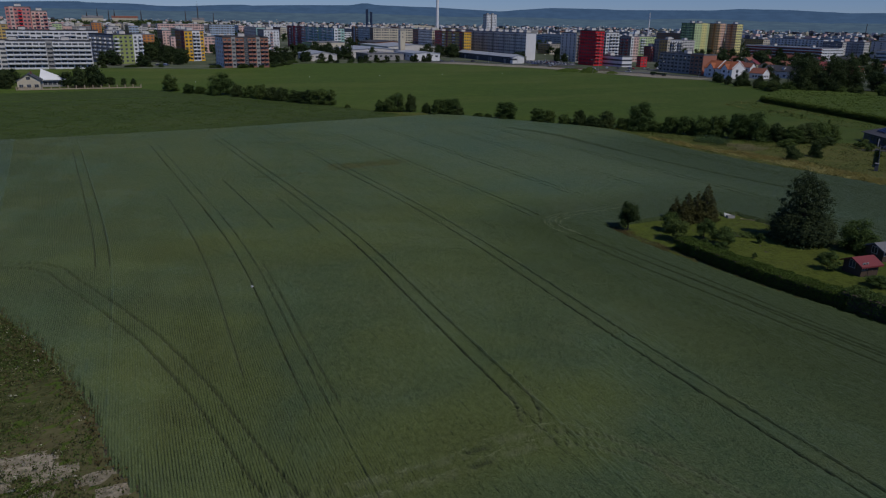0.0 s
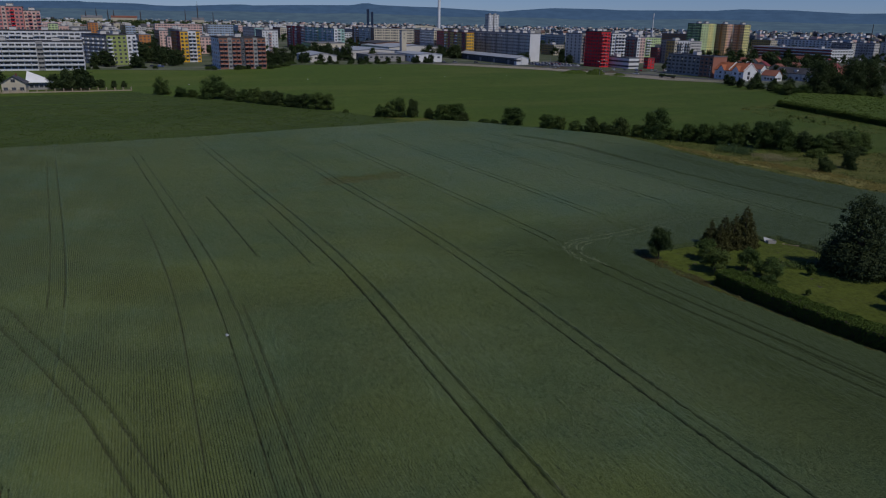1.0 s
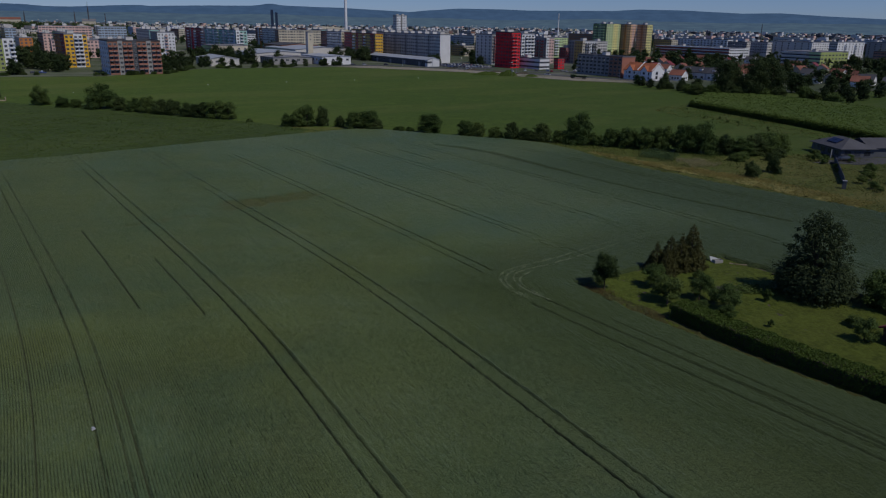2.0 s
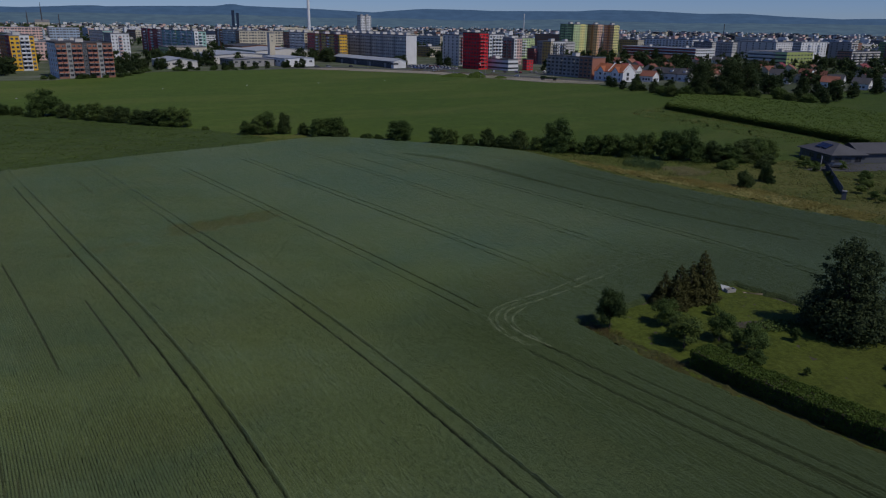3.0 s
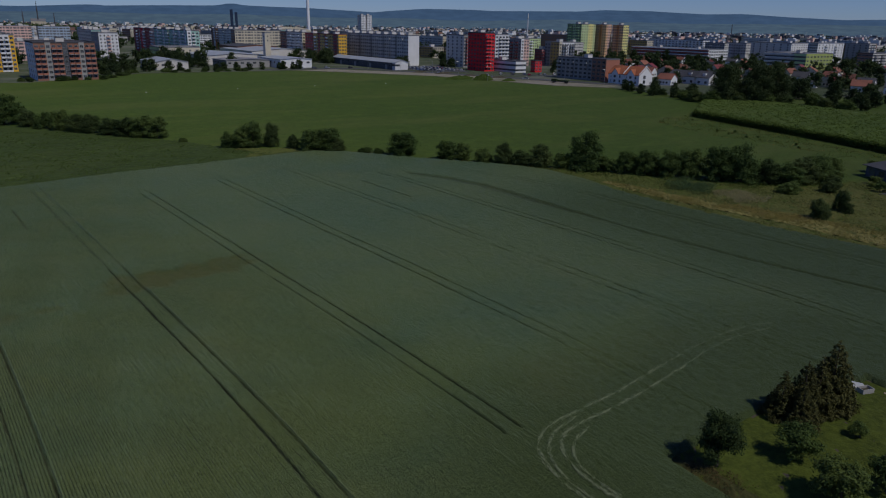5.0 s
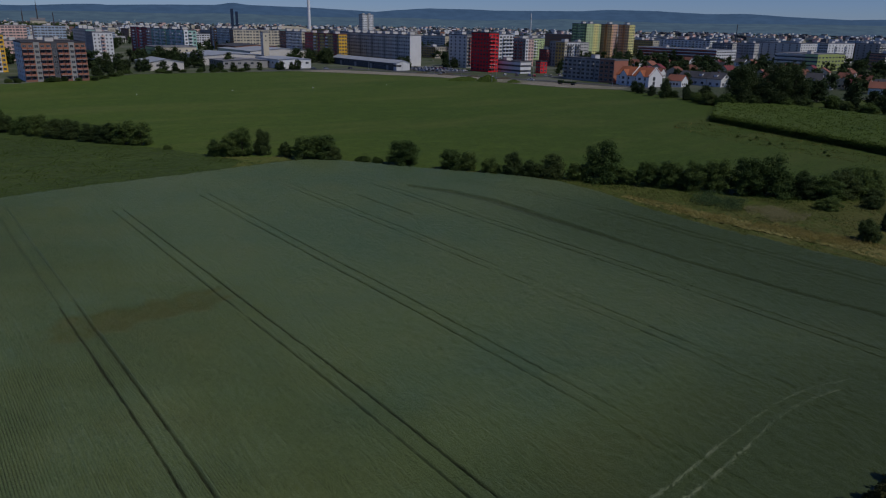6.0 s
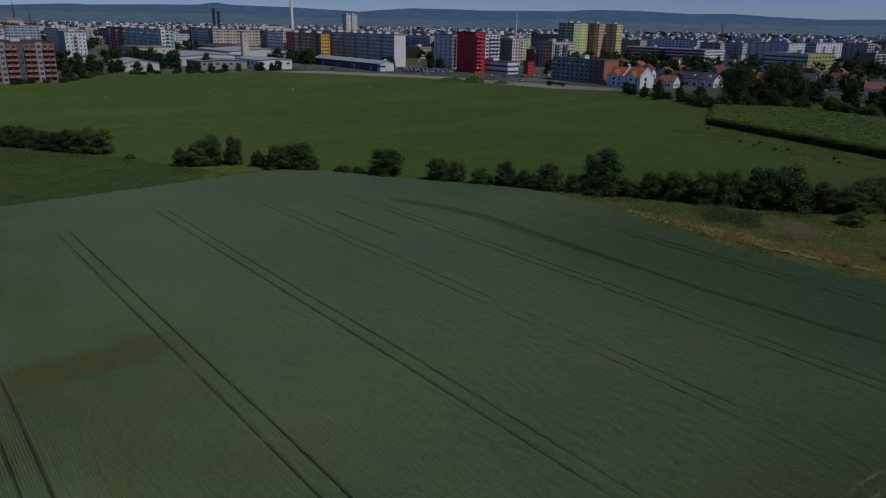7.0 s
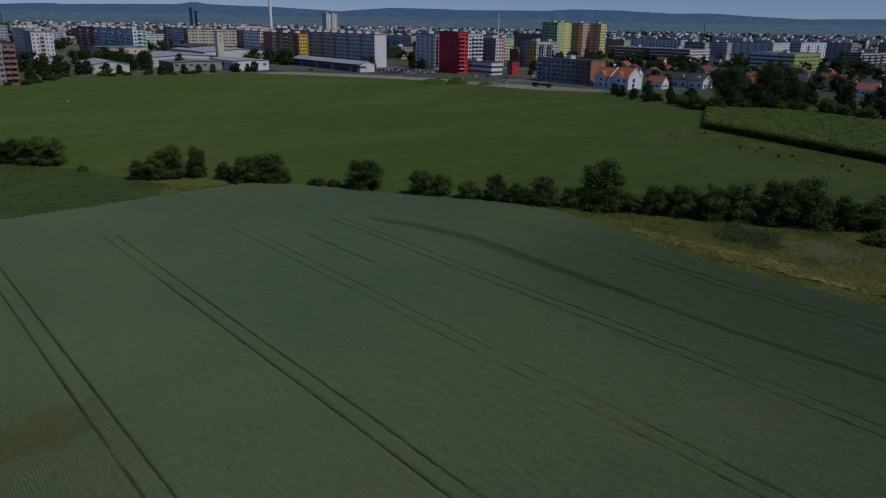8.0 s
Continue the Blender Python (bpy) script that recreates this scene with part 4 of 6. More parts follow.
tufts("dead_weeds", [(176, 156), (182, 154), (182, 145), (174, 143), (168.5, 149)], 3200, 0.09, M["weed_grey"], "pinkish grey dead weeds in the verge", "weeds", 17)
tufts("garden_rim_weeds", [(80.9, 95), (80.7, 80), (82.4, 80), (83.4, 84), (84.5, 92), (82.5, 96)], 2200, 0.06, M["weed_red"], "dry reddish grass along the garden's rim", "grass", 9, 0.6)
tufts("bed_plants", [(96, 87), (103, 83), (106, 80), (103, 79), (96, 84.5)], 1500, 0.14, M["leaf_mid"], "dark low plants in a garden bed", "plants", 10)


def mound(x, y, w, d, h, seed, m, label):
    r = np.random.default_rng(seed)
    s = Shape()
    n = 16
    for i in range(n + 1):
        for j in range(n + 1):
            a, b = 2 * i / n - 1, 2 * j / n - 1
            q = max(0.0, 1 - a * a - b * b)
            s.v.append((a * w / 2, b * d / 2, q ** 0.7 * h * r.uniform(0.7, 1.2)))
    for i in range(n):
        for j in range(n):
            s.f.append((i * (n + 1) + j, (i + 1) * (n + 1) + j, (i + 1) * (n + 1) + j + 1, i * (n + 1) + j + 1))
            s.m.append(0)
    ob = new("earth_mound", s.mesh("earth_mound", [M[m]]))
    ob.matrix_basis = pose(x, y, 0.05)
    return tagged(ob, label, "earth mound", "heaps of earth")


for i, (x, y, w, d, h) in enumerate(((-7.4, 59.2, 5.2, 3.4, 0.24), (-5.0, 56.8, 3.4, 2.4, 0.22), (-2.2, 55.0, 3.0, 1.9, 0.22), (-0.9, 52.6, 2.8, 1.8, 0.22), (-5.8, 54.2, 2.0, 1.3, 0.18), (-9.2, 57.0, 3.0, 2.2, 0.22), (-9.6, 60.6, 2.6, 1.6, 0.2))):
    mound(x, y, w, d, h, 30 + i, "sand", "pale bare earth showing through the weeds")
for i, (x, y, w, d, h) in enumerate(((340, 436, 14, 12, 3.4), (331, 449, 24, 9, 2.0), (349, 421, 10, 7, 1.6))):
    mound(x, y, w, d, h, 50 + i, "meadow", "grassed heap of dug earth by the road")


# ---- buildings ----
def window_mesh(w, h, frame_m):
    """Facing -y, origin at the middle of the sill: a frame, a bar and a recessed pane."""
    s = Shape()
    o, i, g = [(-w / 2, 0), (w / 2, 0), (w / 2, h), (-w / 2, h)], 0.1, -0.06
    inn = [(-w / 2 + i, i), (w / 2 - i, i), (w / 2 - i, h - i), (-w / 2 + i, h - i)]
    for k in range(4):
        j = (k + 1) % 4
        s.poly([(o[k][0], g, o[k][1]), (o[j][0], g, o[j][1]), (inn[j][0], g, inn[j][1]), (inn[k][0], g, inn[k][1])], 0)
        s.poly([(o[k][0], 0, o[k][1]), (o[j][0], 0, o[j][1]), (o[j][0], g, o[j][1]), (o[k][0], g, o[k][1])], 0)
    s.poly([(x, -0.015, z) for x, z in inn], 1)
    s.poly([(-0.05, g, i), (0.05, g, i), (0.05, g, h - i), (-0.05, g, h - i)], 0)
    return s.mesh("window", [frame_m, M["glass"]])


def balcony_mesh(w, deep, slab, rail):
    s = Shape()
    s.box(-w / 2, -deep, -0.18, w / 2, 0, 0, 0)
    s.box(-w / 2, -deep, 0, w / 2, -deep + 0.08, 1.0, 1)
    s.box(-w / 2, -deep + 0.08, 0, -w / 2 + 0.08, 0, 1.0, 1)
    s.box(w / 2 - 0.08, -deep + 0.08, 0, w / 2, 0, 1.0, 1)
    return s.mesh("balcony", [slab, rail])


WINDOWS = {"panel": window_mesh(1.8, 1.5, M["frame_white"]), "wide": window_mesh(2.5, 1.5, M["frame_white"]), "strip": window_mesh(3.1, 1.4, M["frame_white"]), "small": window_mesh(1.1, 1.2, M["frame_white"]), "tall": window_mesh(2.2, 2.1, M["frame_white"]), "dark": window_mesh(2.0, 1.4, M["roof_dark"])}
BALCONIES = {}


def balcony_for(width, m):
    if (width, m) not in BALCONIES:
        BALCONIES[width, m] = balcony_mesh(width, 1.4, M["concrete"], M[m])
    return BALCONIES[width, m]


def block(x, y, w, d, h, south, west, label, floors=0, yaw=0.0, win="panel", bays_s=None, bays_w=None, balc_s=(), balc_w=(), balc="wall_white", bands_s=(), bands_w=(), lifts=2, roof="roof_grey", kind="apartment_block", skip=0, top_floor=None):
    """A flat-roofed block with its near corner at x, y: south face along +x, west face along +y.
    balc_s, balc_w: bays with balconies; bands: (from bay, to bay, wall colour) upright stripes proud of the wall."""
    b = thing(kind, pose(x, y, 0.1, 0, 0, yaw), label, "building")
    floors = floors or max(1, round(h / 2.9))
    fh = (h - 1.2) / floors
    # west walls often take a duller colour than south: their shade put into paint
    part("wall", Shape().box(0, 0, -0.1, w, d, h - 0.3, 0, 1), [M["wall_" + south], M["wall_" + west]], b)
    s = Shape().box(-0.15, -0.15, h - 0.3, w + 0.15, d + 0.15, h, 0)
    for q in ((-0.15, -0.15, w + 0.15, 0.15), (-0.15, d - 0.15, w + 0.15, d + 0.15), (-0.15, 0.15, 0.15, d - 0.15), (w - 0.15, 0.15, w + 0.15, d - 0.15)):
        s.box(q[0], q[1], h, q[2], q[3], h + 0.5, 0)
    part("roof", s, M[roof], b)
    for i in range(lifts):
        along = (i + 0.5) / lifts
        cx, cy = (w * along, d * 0.5) if w > d else (w * 0.5, d * along)
        part("lift_house", Shape().box(cx - 2.2, cy - 1.8, h, cx + 2.2, cy + 1.8, h + 2.4, 0).box(cx - 2.4, cy - 2.0, h + 2.4, cx + 2.4, cy + 2.0, h + 2.6, 1), [M["wall_grey"], M[roof]], b)
    for side, length, bays, balcs, bands in (("s", w, bays_s, balc_s, bands_s), ("w", d, bays_w, balc_w, bands_w)):
        bays = max(1, round(length / 3.4)) if bays is None else bays
        if not bays:
            continue
        step = length / bays
        place = (lambda c, z, out=0.0: pose(c, -out, z)) if side == "s" else (lambda c, z, out=0.0: pose(-out, c, z, 0, 0, -90))
        for a, e, m in bands:
            q = Shape().box(a * step, -0.25, 0, e * step, 0.05, h + 0.1) if side == "s" else Shape().box(-0.25, a * step, 0, 0.05, e * step, h + 0.1)
            part("facade_panel", q, M["wall_" + m], b, m + " painted upright panel")
        proud = [any(a <= k < e for a, e, _ in bands) for k in range(bays)]
        for k in range(bays):
            c = (k + 0.5) * step
            for f in range(skip, floors):
                z = 0.6 + f * fh + 0.55
                part("window", WINDOWS[win], None, b, at=place(c, z, 0.25 if proud[k] else 0.0))
                if k in balcs and f > 0:
                    part("balcony", balcony_for(round(step * 0.92, 1), balc), None, b, at=place(c, z - 0.75, 0.25 if proud[k] else 0.0))
    return b


# left of the yellow tower
block(-76.4, 545, 90, 14, 17.5, "white", "grey", "long white apartment block with ribbons of balconies", 6, -3, "strip", 24, 0, tuple(k for k in range(24) if k % 7 != 3), (), "wall_white", ((3, 4, "slate"), (10, 11, "grey"), (17, 18, "slate")), (), 3, "roof_dark")
block(-40, 640, 62, 16, 22, "white", "dark", "white and black modern apartment block", 7, 0, "strip", 16, 0, (2, 3, 6, 7, 10, 11, 14), (), "wall_white", (), (), 3, "roof_dark", skip=3)
block(-43, 720, 18, 24, 39, "pink", "pink", "tall salmon pink tower block", 13, 0, "panel", 6, 0, (3,), (), "wall_red", ((1, 2, "palepink"),), (), 2)
block(-24.8, 726, 12, 20, 36, "palepink", "grey", "grey and pink tower block wing", 12, 0, "panel", 4, 0, (1, 3), (), "wall_pink", (), (), 1)
block(29.8, 588, 22, 36, 20.5, "lime", "slate", "dark grey and lime green apartment block", 7, 25, "panel", 6, 10, (0, 5), (1, 3, 5, 7, 9), "wall_white", ((4, 6, "white"),), (), 2, "roof_dark")
block(82.5, 616, 15, 26, 23, "yellow", "orange", "bright yellow apartment tower with white balconies", 8, 8, "panel", 5, 6, (2, 3), (), "wall_white", ((2, 4, "white"),), ((0, 2, "maroon"),), 1)
block(96.5, 533, 31.6, 30.7, 20.7, "brown", "white", "brown apartment block with terrace balconies", 7, 0, "panel", 11, 4, (0, 1, 3, 4, 6, 7, 9, 10), (), "wall_salmon", ((2, 3, "slate"), (5, 6, "dark"), (8, 9, "slate")), (), 1, "roof_dark")
block(166.6, 708, 14.6, 27, 22.9, "white", "slate", "pale grey apartment tower with pink balconies", 8, 0, "small", 5, 6, (2,), (), "wall_palepink", (), (), 1)
block(247.3, 742, 11, 182, 24.5, "teal", "teal", "long apartment block in red, black and teal", 8, 0, "panel", 3, 44, (1,), (2, 3, 7, 8, 13, 14, 19, 20, 26, 27, 33, 34, 40), "wall_white", ((0, 1, "white"),), ((1, 2, "white"), (5, 6, "white"), (9, 10, "white"), (13, 14, "palegreen"), (17, 18, "white"), (22, 23, "white"), (25, 28, "palepink"), (28, 34, "maroon"), (35, 38, "red"), (39, 44, "maroon")), 6, skip=1)
block(212, 705, 33.6, 30, 11.6, "cream", "palegreen", "low pale green apartment house", 3, 0, "panel", 6, 10, (), (), "wall_white", (), (), 0)
block(352, 905, 14, 75, 24, "cream", "grey", "grey panel block with orange stair towers", 8, 0, "panel", 4, 22, (), (3, 9, 15), "wall_white", (), ((15, 18, "orange"), (20, 22, "brown")), 4, skip=3)
block(383.9, 850, 9, 33.4, 24.5, "teal", "teal", "teal green panel apartment block", 8, 0, "panel", 3, 10, (), (2, 6), "wall_white", (), (), 2, skip=3)
block(352, 726, 11, 50, 24, "cream", "grey", "grey and cream panel apartment block", 8, 0, "panel", 3, 17, (), (2, 8), "wall_white", (), ((12, 17, "brown"),), 3, skip=2)
# ochre beside the yellow end carries the shaded side in its colour
block(352, 653, 8, 66, 23.5, "yellow", "ochre", "ochre and red panel apartment block", 8, 0, "panel", 3, 20, (), (6, 13), "wall_white", (), ((1, 3, "maroon"), (7, 8, "maroon"), (11, 12, "maroon"), (15, 20, "maroon")), 3, "roof_red")
# grey of the west wall is shade put into colour; lit end stays white
block(380, 584, 11, 116, 24.5, "white", "grey", "long panel block with its shade side painted grey and a white gable end", 8, 0, "panel", 0, 34, (), (2, 8, 14, 20, 26, 32), "wall_grey", (), ((5, 6, "slate"), (11, 12, "slate"), (17, 18, "slate"), (23, 24, "slate"), (29, 30, "slate")), 9, skip=1)
block(481, 690, 14, 24, 11, "cream", "ochre", "low cream apartment house", 4, 0, "panel", 5, 8, (), (), "wall_white", (), (), 1)
block(496, 684, 10.6, 10, 10.6, "cream", "cream", "low cream corner house with balconies", 4, 0, "wide", 3, 3, (0, 2), (), "wall_white", (), (), 1)
block(410.5, 548, 10, 23.8, 25.6, "slate", "grey", "grey apartment tower with red balcony trims", 9, 0, "panel", 5, 4, (1, 3), (), "wall_maroon", (), (), 1)
block(395.4, 502, 9.2, 21.1, 28.1, "red", "red", "vivid red apartment tower with black window bands", 10, 0, "dark", 3, 6, (0, 1), (), "wall_red", (), (), 1, "roof_dark")
block(441.8, 545, 14.6, 10, 26.3, "white", "grey", "white apartment tower with deep balconies", 9, 0, "wide", 4, 4, (1, 2, 3), (), "wall_white", (), (), 1)
block(474.6, 549, 9.7, 17.1, 22.6, "palepink", "slate", "grey apartment tower with a white and pink end", 8, 0, "panel", 3, 5, (), (1, 3), "wall_maroon", ((0, 1, "white"),), (), 1)
block(496.4, 545, 8.8, 9.5, 13.9, "pink", "maroon", "pink and maroon apartment house", 5, 0, "panel", 3, 3, (0, 2), (), "wall_maroon", (), (), 1)
block(407.5, 480, 10.4, 41.8, 8.3, "white", "white", "low white office building with ribbon windows", 2, 0, "strip", 4, 13, (), (), "wall_white", (), (), 1, "roof_grey", "office_building")
block(425.5, 478, 6.8, 5, 8.4, "red", "red", "small red shop building beside the car park", 3, 0, "panel", 2, 2, (), (), "wall_red", (), (), 0, "roof_dark", "shop")
block(500.2, 528, 18.4, 17.4, 20.6, "white", "ochre", "ochre apartment house with white and dark balconies", 7, 0, "panel", 6, 5, (1, 2, 4, 5), (), "wall_dark", ((0, 1, "cream"),), ((3, 5, "slate"),), 1)
block(560, 640, 20, 16, 21, "palegreen", "green", "pale green panel apartment block", 7, 0, "panel", 6, 5, (2, 3), (), "wall_white", (), (), 2)
# the three-coloured tower slab
block(641.6, 636, 22.2, 21.5, 36.1, "palegreen", "green", "tall green tower block with pale stair column", 12, 0, "panel", 6, 7, (), (1, 2, 5), "wall_palegreen", ((3, 5, "lemon"),), ((3, 4, "palegreen"),), 2)
block(668, 624, 9, 16, 36, "peach", "peach", "tall brown tower block with a peach end", 12, 0, "panel", 3, 5, (), (), "wall_white", ((1, 2, "palepink"),), ((2, 3, "orange"),), 1)
block(678, 608.6, 9, 15, 35.7, "lemon", "peach", "tall brown tower block with a lemon end", 12, 0, "panel", 3, 5, (), (), "wall_white", ((1, 2, "lemon"),), ((2, 3, "orange"),), 1)
block(404, 389, 13, 44, 14, "salmon", "slate", "grey and orange apartment house by the road", 5, 0, "wide", 0, 11, (), (4, 7, 10), "wall_slate", (), ((0, 3, "brown"), (6, 7, "slate")), 1, "roof_grey")
school = block(714.4, 524, 34.2, 100, 12.9, "white", "maroon", "long low school with white window bands", 4, 0, "strip", 8, 24, (), (), "wall_white", ((6, 8, "white"),), (), 2, "roof_grey", "school")
for z in (3.2, 6.4, 9.6, 12.4):
    part("parapet_band", Shape().box(-1.2, 0, z, -0.02, 100, z + 0.9), M["wall_white"], school, "white parapet band")
block(871.5, 640, 14, 86, 18.9, "white", "white", "long pale panel block behind the school", 6, 0, "wide", 4, 16, (), (1, 4, 7, 10, 13), "wall_grey", (), (), 3, skip=2)
block(778.8, 655, 12, 29, 18.4, "cream", "ochre", "ochre panel block behind the school", 6, 0, "panel", 3, 8, (), (), "wall_white", (), (), 2, skip=2)
# right of the big trees
block(796.9, 560, 10, 25.8, 18.1, "grey", "slate", "dark grey panel apartment block", 6, 0, "panel", 3, 8, (), (2, 5), "wall_grey", (), (), 2, skip=2)
block(791.4, 530, 9, 21.6, 19.1, "grey", "grey", "grey panel apartment block with loggias", 6, 0, "panel", 3, 7, (), (2, 4), "wall_slate", (), (), 2, skip=2)
office = block(674.6, 400, 46.9, 38.5, 14.2, "lime", "grey", "low grey and lime green office building", 4, 0, "strip", 8, 14, (), (), "wall_white", ((0, 6, "lime"),), ((0, 4, "palegreen"),), 1, "roof_grey", "office_building")
for z in (3.4, 6.8, 10.2, 13.3):
    part("parapet_band", Shape().box(-0.8, 14, z, -0.02, 38.5, z + 0.8), M["wall_white"], office, "pale parapet band")
block(834.4, 502, 35.3, 48.9, 19.8, "white", "grey", "grey panel apartment block", 7, 0, "panel", 7, 6, (), (), "wall_white", (), (), 2, skip=2)
block(829.3, 470, 57, 9, 20.9, "white", "grey", "white panel apartment block", 7, 0, "panel", 8, 4, (2, 5), (), "wall_white", (), (), 2, skip=2)
block(913.3, 455, 16, 26, 20.6, "grey", "slate", "grey panel apartment block", 7, 0, "panel", 8, 4, (2, 5), (), "wall_white", (), (), 2)
block(766, 385, 60, 14, 14.5, "grey", "brown", "long grey apartment house with terraces", 5, 0, "strip", 18, 4, (1, 2, 5, 6, 9, 10, 13, 14), (), "wall_slate", (), (), 2, "roof_dark")


def hall(x, y, w, d, h, rise, m, roof, label, along="y", doors=0, kind="warehouse", yaw=0.0, wins=0):
    """A low hall with a shallow pitched roof."""
    b = thing(kind, pose(x, y, 0.1, 0, 0, yaw), label, "building")
    part("wall", Shape().box(0, 0, -0.1, w, d, h), M[m], b)
    part("roof", Shape().gable(0, 0, w, d, h, h + rise, 0.5, 0, 1, along), [M[roof], M[m]], b)
    for k in range(wins):
        part("window", WINDOWS["wide"], None, b, at=pose(-0.002, (k + 0.5) * d / wins, h * 0.5, 0, 0, -90))
        if k < max(2, wins * w / d):
            part("window", WINDOWS["wide"], None, b, at=pose((k + 0.5) * w / max(2, int(wins * w / d) + 1), -0.002, h * 0.5))
    for k in range(doors):
        part("door", Shape().box(-0.06, (k + 0.3) * d / max(1, doors), 0, 0, (k + 0.3) * d / max(1, doors) + 3.2, min(h * 0.8, 3.4)), M["wall_slate"], b)
    return b


hall(339.4, 545, 11.8, 97, 5.2, 2.0, "wall_dark", "sheet_white", "long dark warehouse with a pale sheet roof", "y", 4, wins=12)
hall(339.4, 541, 11.8, 4, 5.4, 2.0, "wall_white", "sheet_white", "white gabled end building of the warehouse", "y", 0, wins=2)
hall(268, 590, 26, 44, 6.5, 0.8, "wall_white", "sheet_white", "white car showroom with dark glass front", "y", 3, "showroom", wins=6)
hall(232, 606, 34, 30, 5.5, 0.8, "wall_slate", "roof_grey", "dark glazed showroom hall", "y", 2, "showroom", wins=6)
hall(232, 650, 50, 60, 7, 1.6, "wall_grey", "sheet_white", "wide factory hall with white roof sheets", "y", 0, wins=0)
hall(290, 700, 60, 80, 8, 2.2, "wall_grey", "sheet_white", "large factory hall with a white roof", "y", 0)
hall(178.7, 600, 23.1, 37, 5.4, 2.2, "wall_grey", "sheet_white", "grey hall with a pale pitched roof", "y", 1, wins=3)
hall(300, 760, 40, 50, 10, 1.6, "wall_brown", "roof_dark", "brown brick factory building", "y", 0)
block(277.6, 640, 4.8, 4.8, 25, "cream", "grey", "pale square factory tower", 7, 0, "small", 1, 1, (), (), "wall_white", (), (), 0, "roof_grey", "tower", skip=5)


def house(x, y, w, d, h, rise, m, roof, label, along="y", yaw=0.0, dormers=0, wins=3):
    b = thing("house", pose(x, y, 0.1, 0, 0, yaw), label, "house")
    part("wall", Shape().box(0, 0, -0.1, w, d, h), M[m], b)
    part("roof", Shape().gable(0, 0, w, d, h, h + rise, 0.5, 0, 1, along), [M[roof], M[m]], b)
    part("chimney", Shape().box(w * 0.55, d * 0.6, h, w * 0.55 + 0.7, d * 0.6 + 0.7, h + rise + 0.9), M["roof_red"], b)
    fl = max(1, int(h // 2.7))
    for f in range(fl):
        for k in range(wins):
            part("window", WINDOWS["panel"], None, b, at=pose((k + 0.5) * w / wins, 0, 0.9 + f * 2.8))
            part("window", WINDOWS["panel"], None, b, at=pose(0, (k + 0.5) * d / wins, 0.9 + f * 2.8, 0, 0, -90))
    if rise > 2.5 and along == "y":
        part("window", WINDOWS["panel"], None, b, at=pose(w / 2, 0, h + 0.3))
    for k in range(dormers):
        cy = (k + 0.5) * d / dormers
        part("dormer", Shape().box(w * 0.12, cy - 1.1, h + 0.2, w * 0.45, cy + 1.1, h + rise * 0.7, 0, None, 1), [M[m], M[roof]], b)
    return b


for y in (358.5, 371):
    b = house(400, y, 12, 12, 6.2, 4.6, "wall_white", "roof_orange", "white terraced house with an orange tile roof", "y", 0, 0, 2)
    part("front_gable", Shape().box(-0.9, 3.2, 0, 0, 8.8, 6.2).gable(-0.9, 3.2, 5.6, 8.8, 6.2, 9.4, 0.3, 1, 0, "x"), [M["wall_white"], M["roof_orange"]], b, "white front gable with its own small roof")
    part("fire_wall", Shape().box(-0.3, -0.35, 0, 12.3, -0.05, 6.6).gable(-0.3, -0.35, 12.3, -0.05, 6.6, 11.5, 0.05, 0, 0, "y"), M["wall_white"], b, "white gable wall rising above the roof")
    for z in (1.0, 3.8):
        part("window", WINDOWS["panel"], None, b, at=pose(-0.9, 6, z, 0, 0, -90))
        part("window", WINDOWS["tall"], None, b, at=pose(4.6, -0.37, z))
for i in range(3):
    house(444, 339 + i * 10.6, 10, 9.8, 4.8, 3.2, "wall_white", "roof_dark", "grey-roofed white terraced house", "y", 0, 1, 2)
house(-23.5, 396, 9.6, 9, 4.2, 3.0, "wall_cream", "roof_dark", "cream house with a dark brown roof", "y", -4, 0, 3)


def white_pavilion():
    """A pale building with a sharp slanting white roof."""
    b = thing("pavilion", pose(-13.5, 408, 0) @ Matrix.Scale(0.68, 4), "modern pavilion with a sharp white slanting roof", "building")
    part("wall", Shape().box(0, 0.6, 0, 13, 11, 5.0), M["wall_slate"], b)
    s = Shape()
    s.v = [(-1.5, -1, 4.9), (15.5, -1, 4.9), (15.5, 12, 4.9), (-1.5, 12, 4.9), (-1.5, -1, 5.6), (15.5, -1, 5.2), (15.5, 12, 5.2), (-1.5, 12, 5.6), (0, 8, 12.5)]
    s.f = [(3, 2, 1, 0), (0, 1, 5, 4), (1, 2, 6, 5), (2, 3, 7, 6), (3, 0, 4, 7), (4, 5, 8), (5, 6, 8), (6, 7, 8), (7, 4, 8)]
    s.m = [0] * 9
    part("roof", s, M["wall_white"], b, "white slanting roof")
    for k in range(4):
        part("window", WINDOWS["tall"], None, b, at=pose(2 + k * 3.0, 0.6, 1.5))


white_pavilion()


def fence(x0, y0, x1, y1, step, m, label, height=1.6):
    """Posts with a low plinth and rails between."""
    length = math.hypot(x1 - x0, y1 - y0)
    f = thing("fence", pose(x0, y0, 0, 0, 0, math.degrees(math.atan2(y1 - y0, x1 - x0))), label, "fence")
    n = int(length / step)
    post = Shape().box(-0.22, -0.22, 0, 0.22, 0.22, height).box(-0.28, -0.28, height, 0.28, 0.28, height + 0.12).mesh("post", [M[m]])
    for k in range(n + 1):
        part("post", post, None, f, at=pose(k * step, 0, 0))
    part("plinth", Shape().box(0, -0.12, 0, n * step, 0.12, 0.5), M[m], f)
    for z in (0.8, 1.25):
        part("rail", Shape().box(0, -0.05, z, n * step, 0.05, z + 0.1), M["wood"], f)


fence(-24, 394.2, 33, 393.6, 3.6, "pale_wood", "fence with pale square posts and a low plinth")


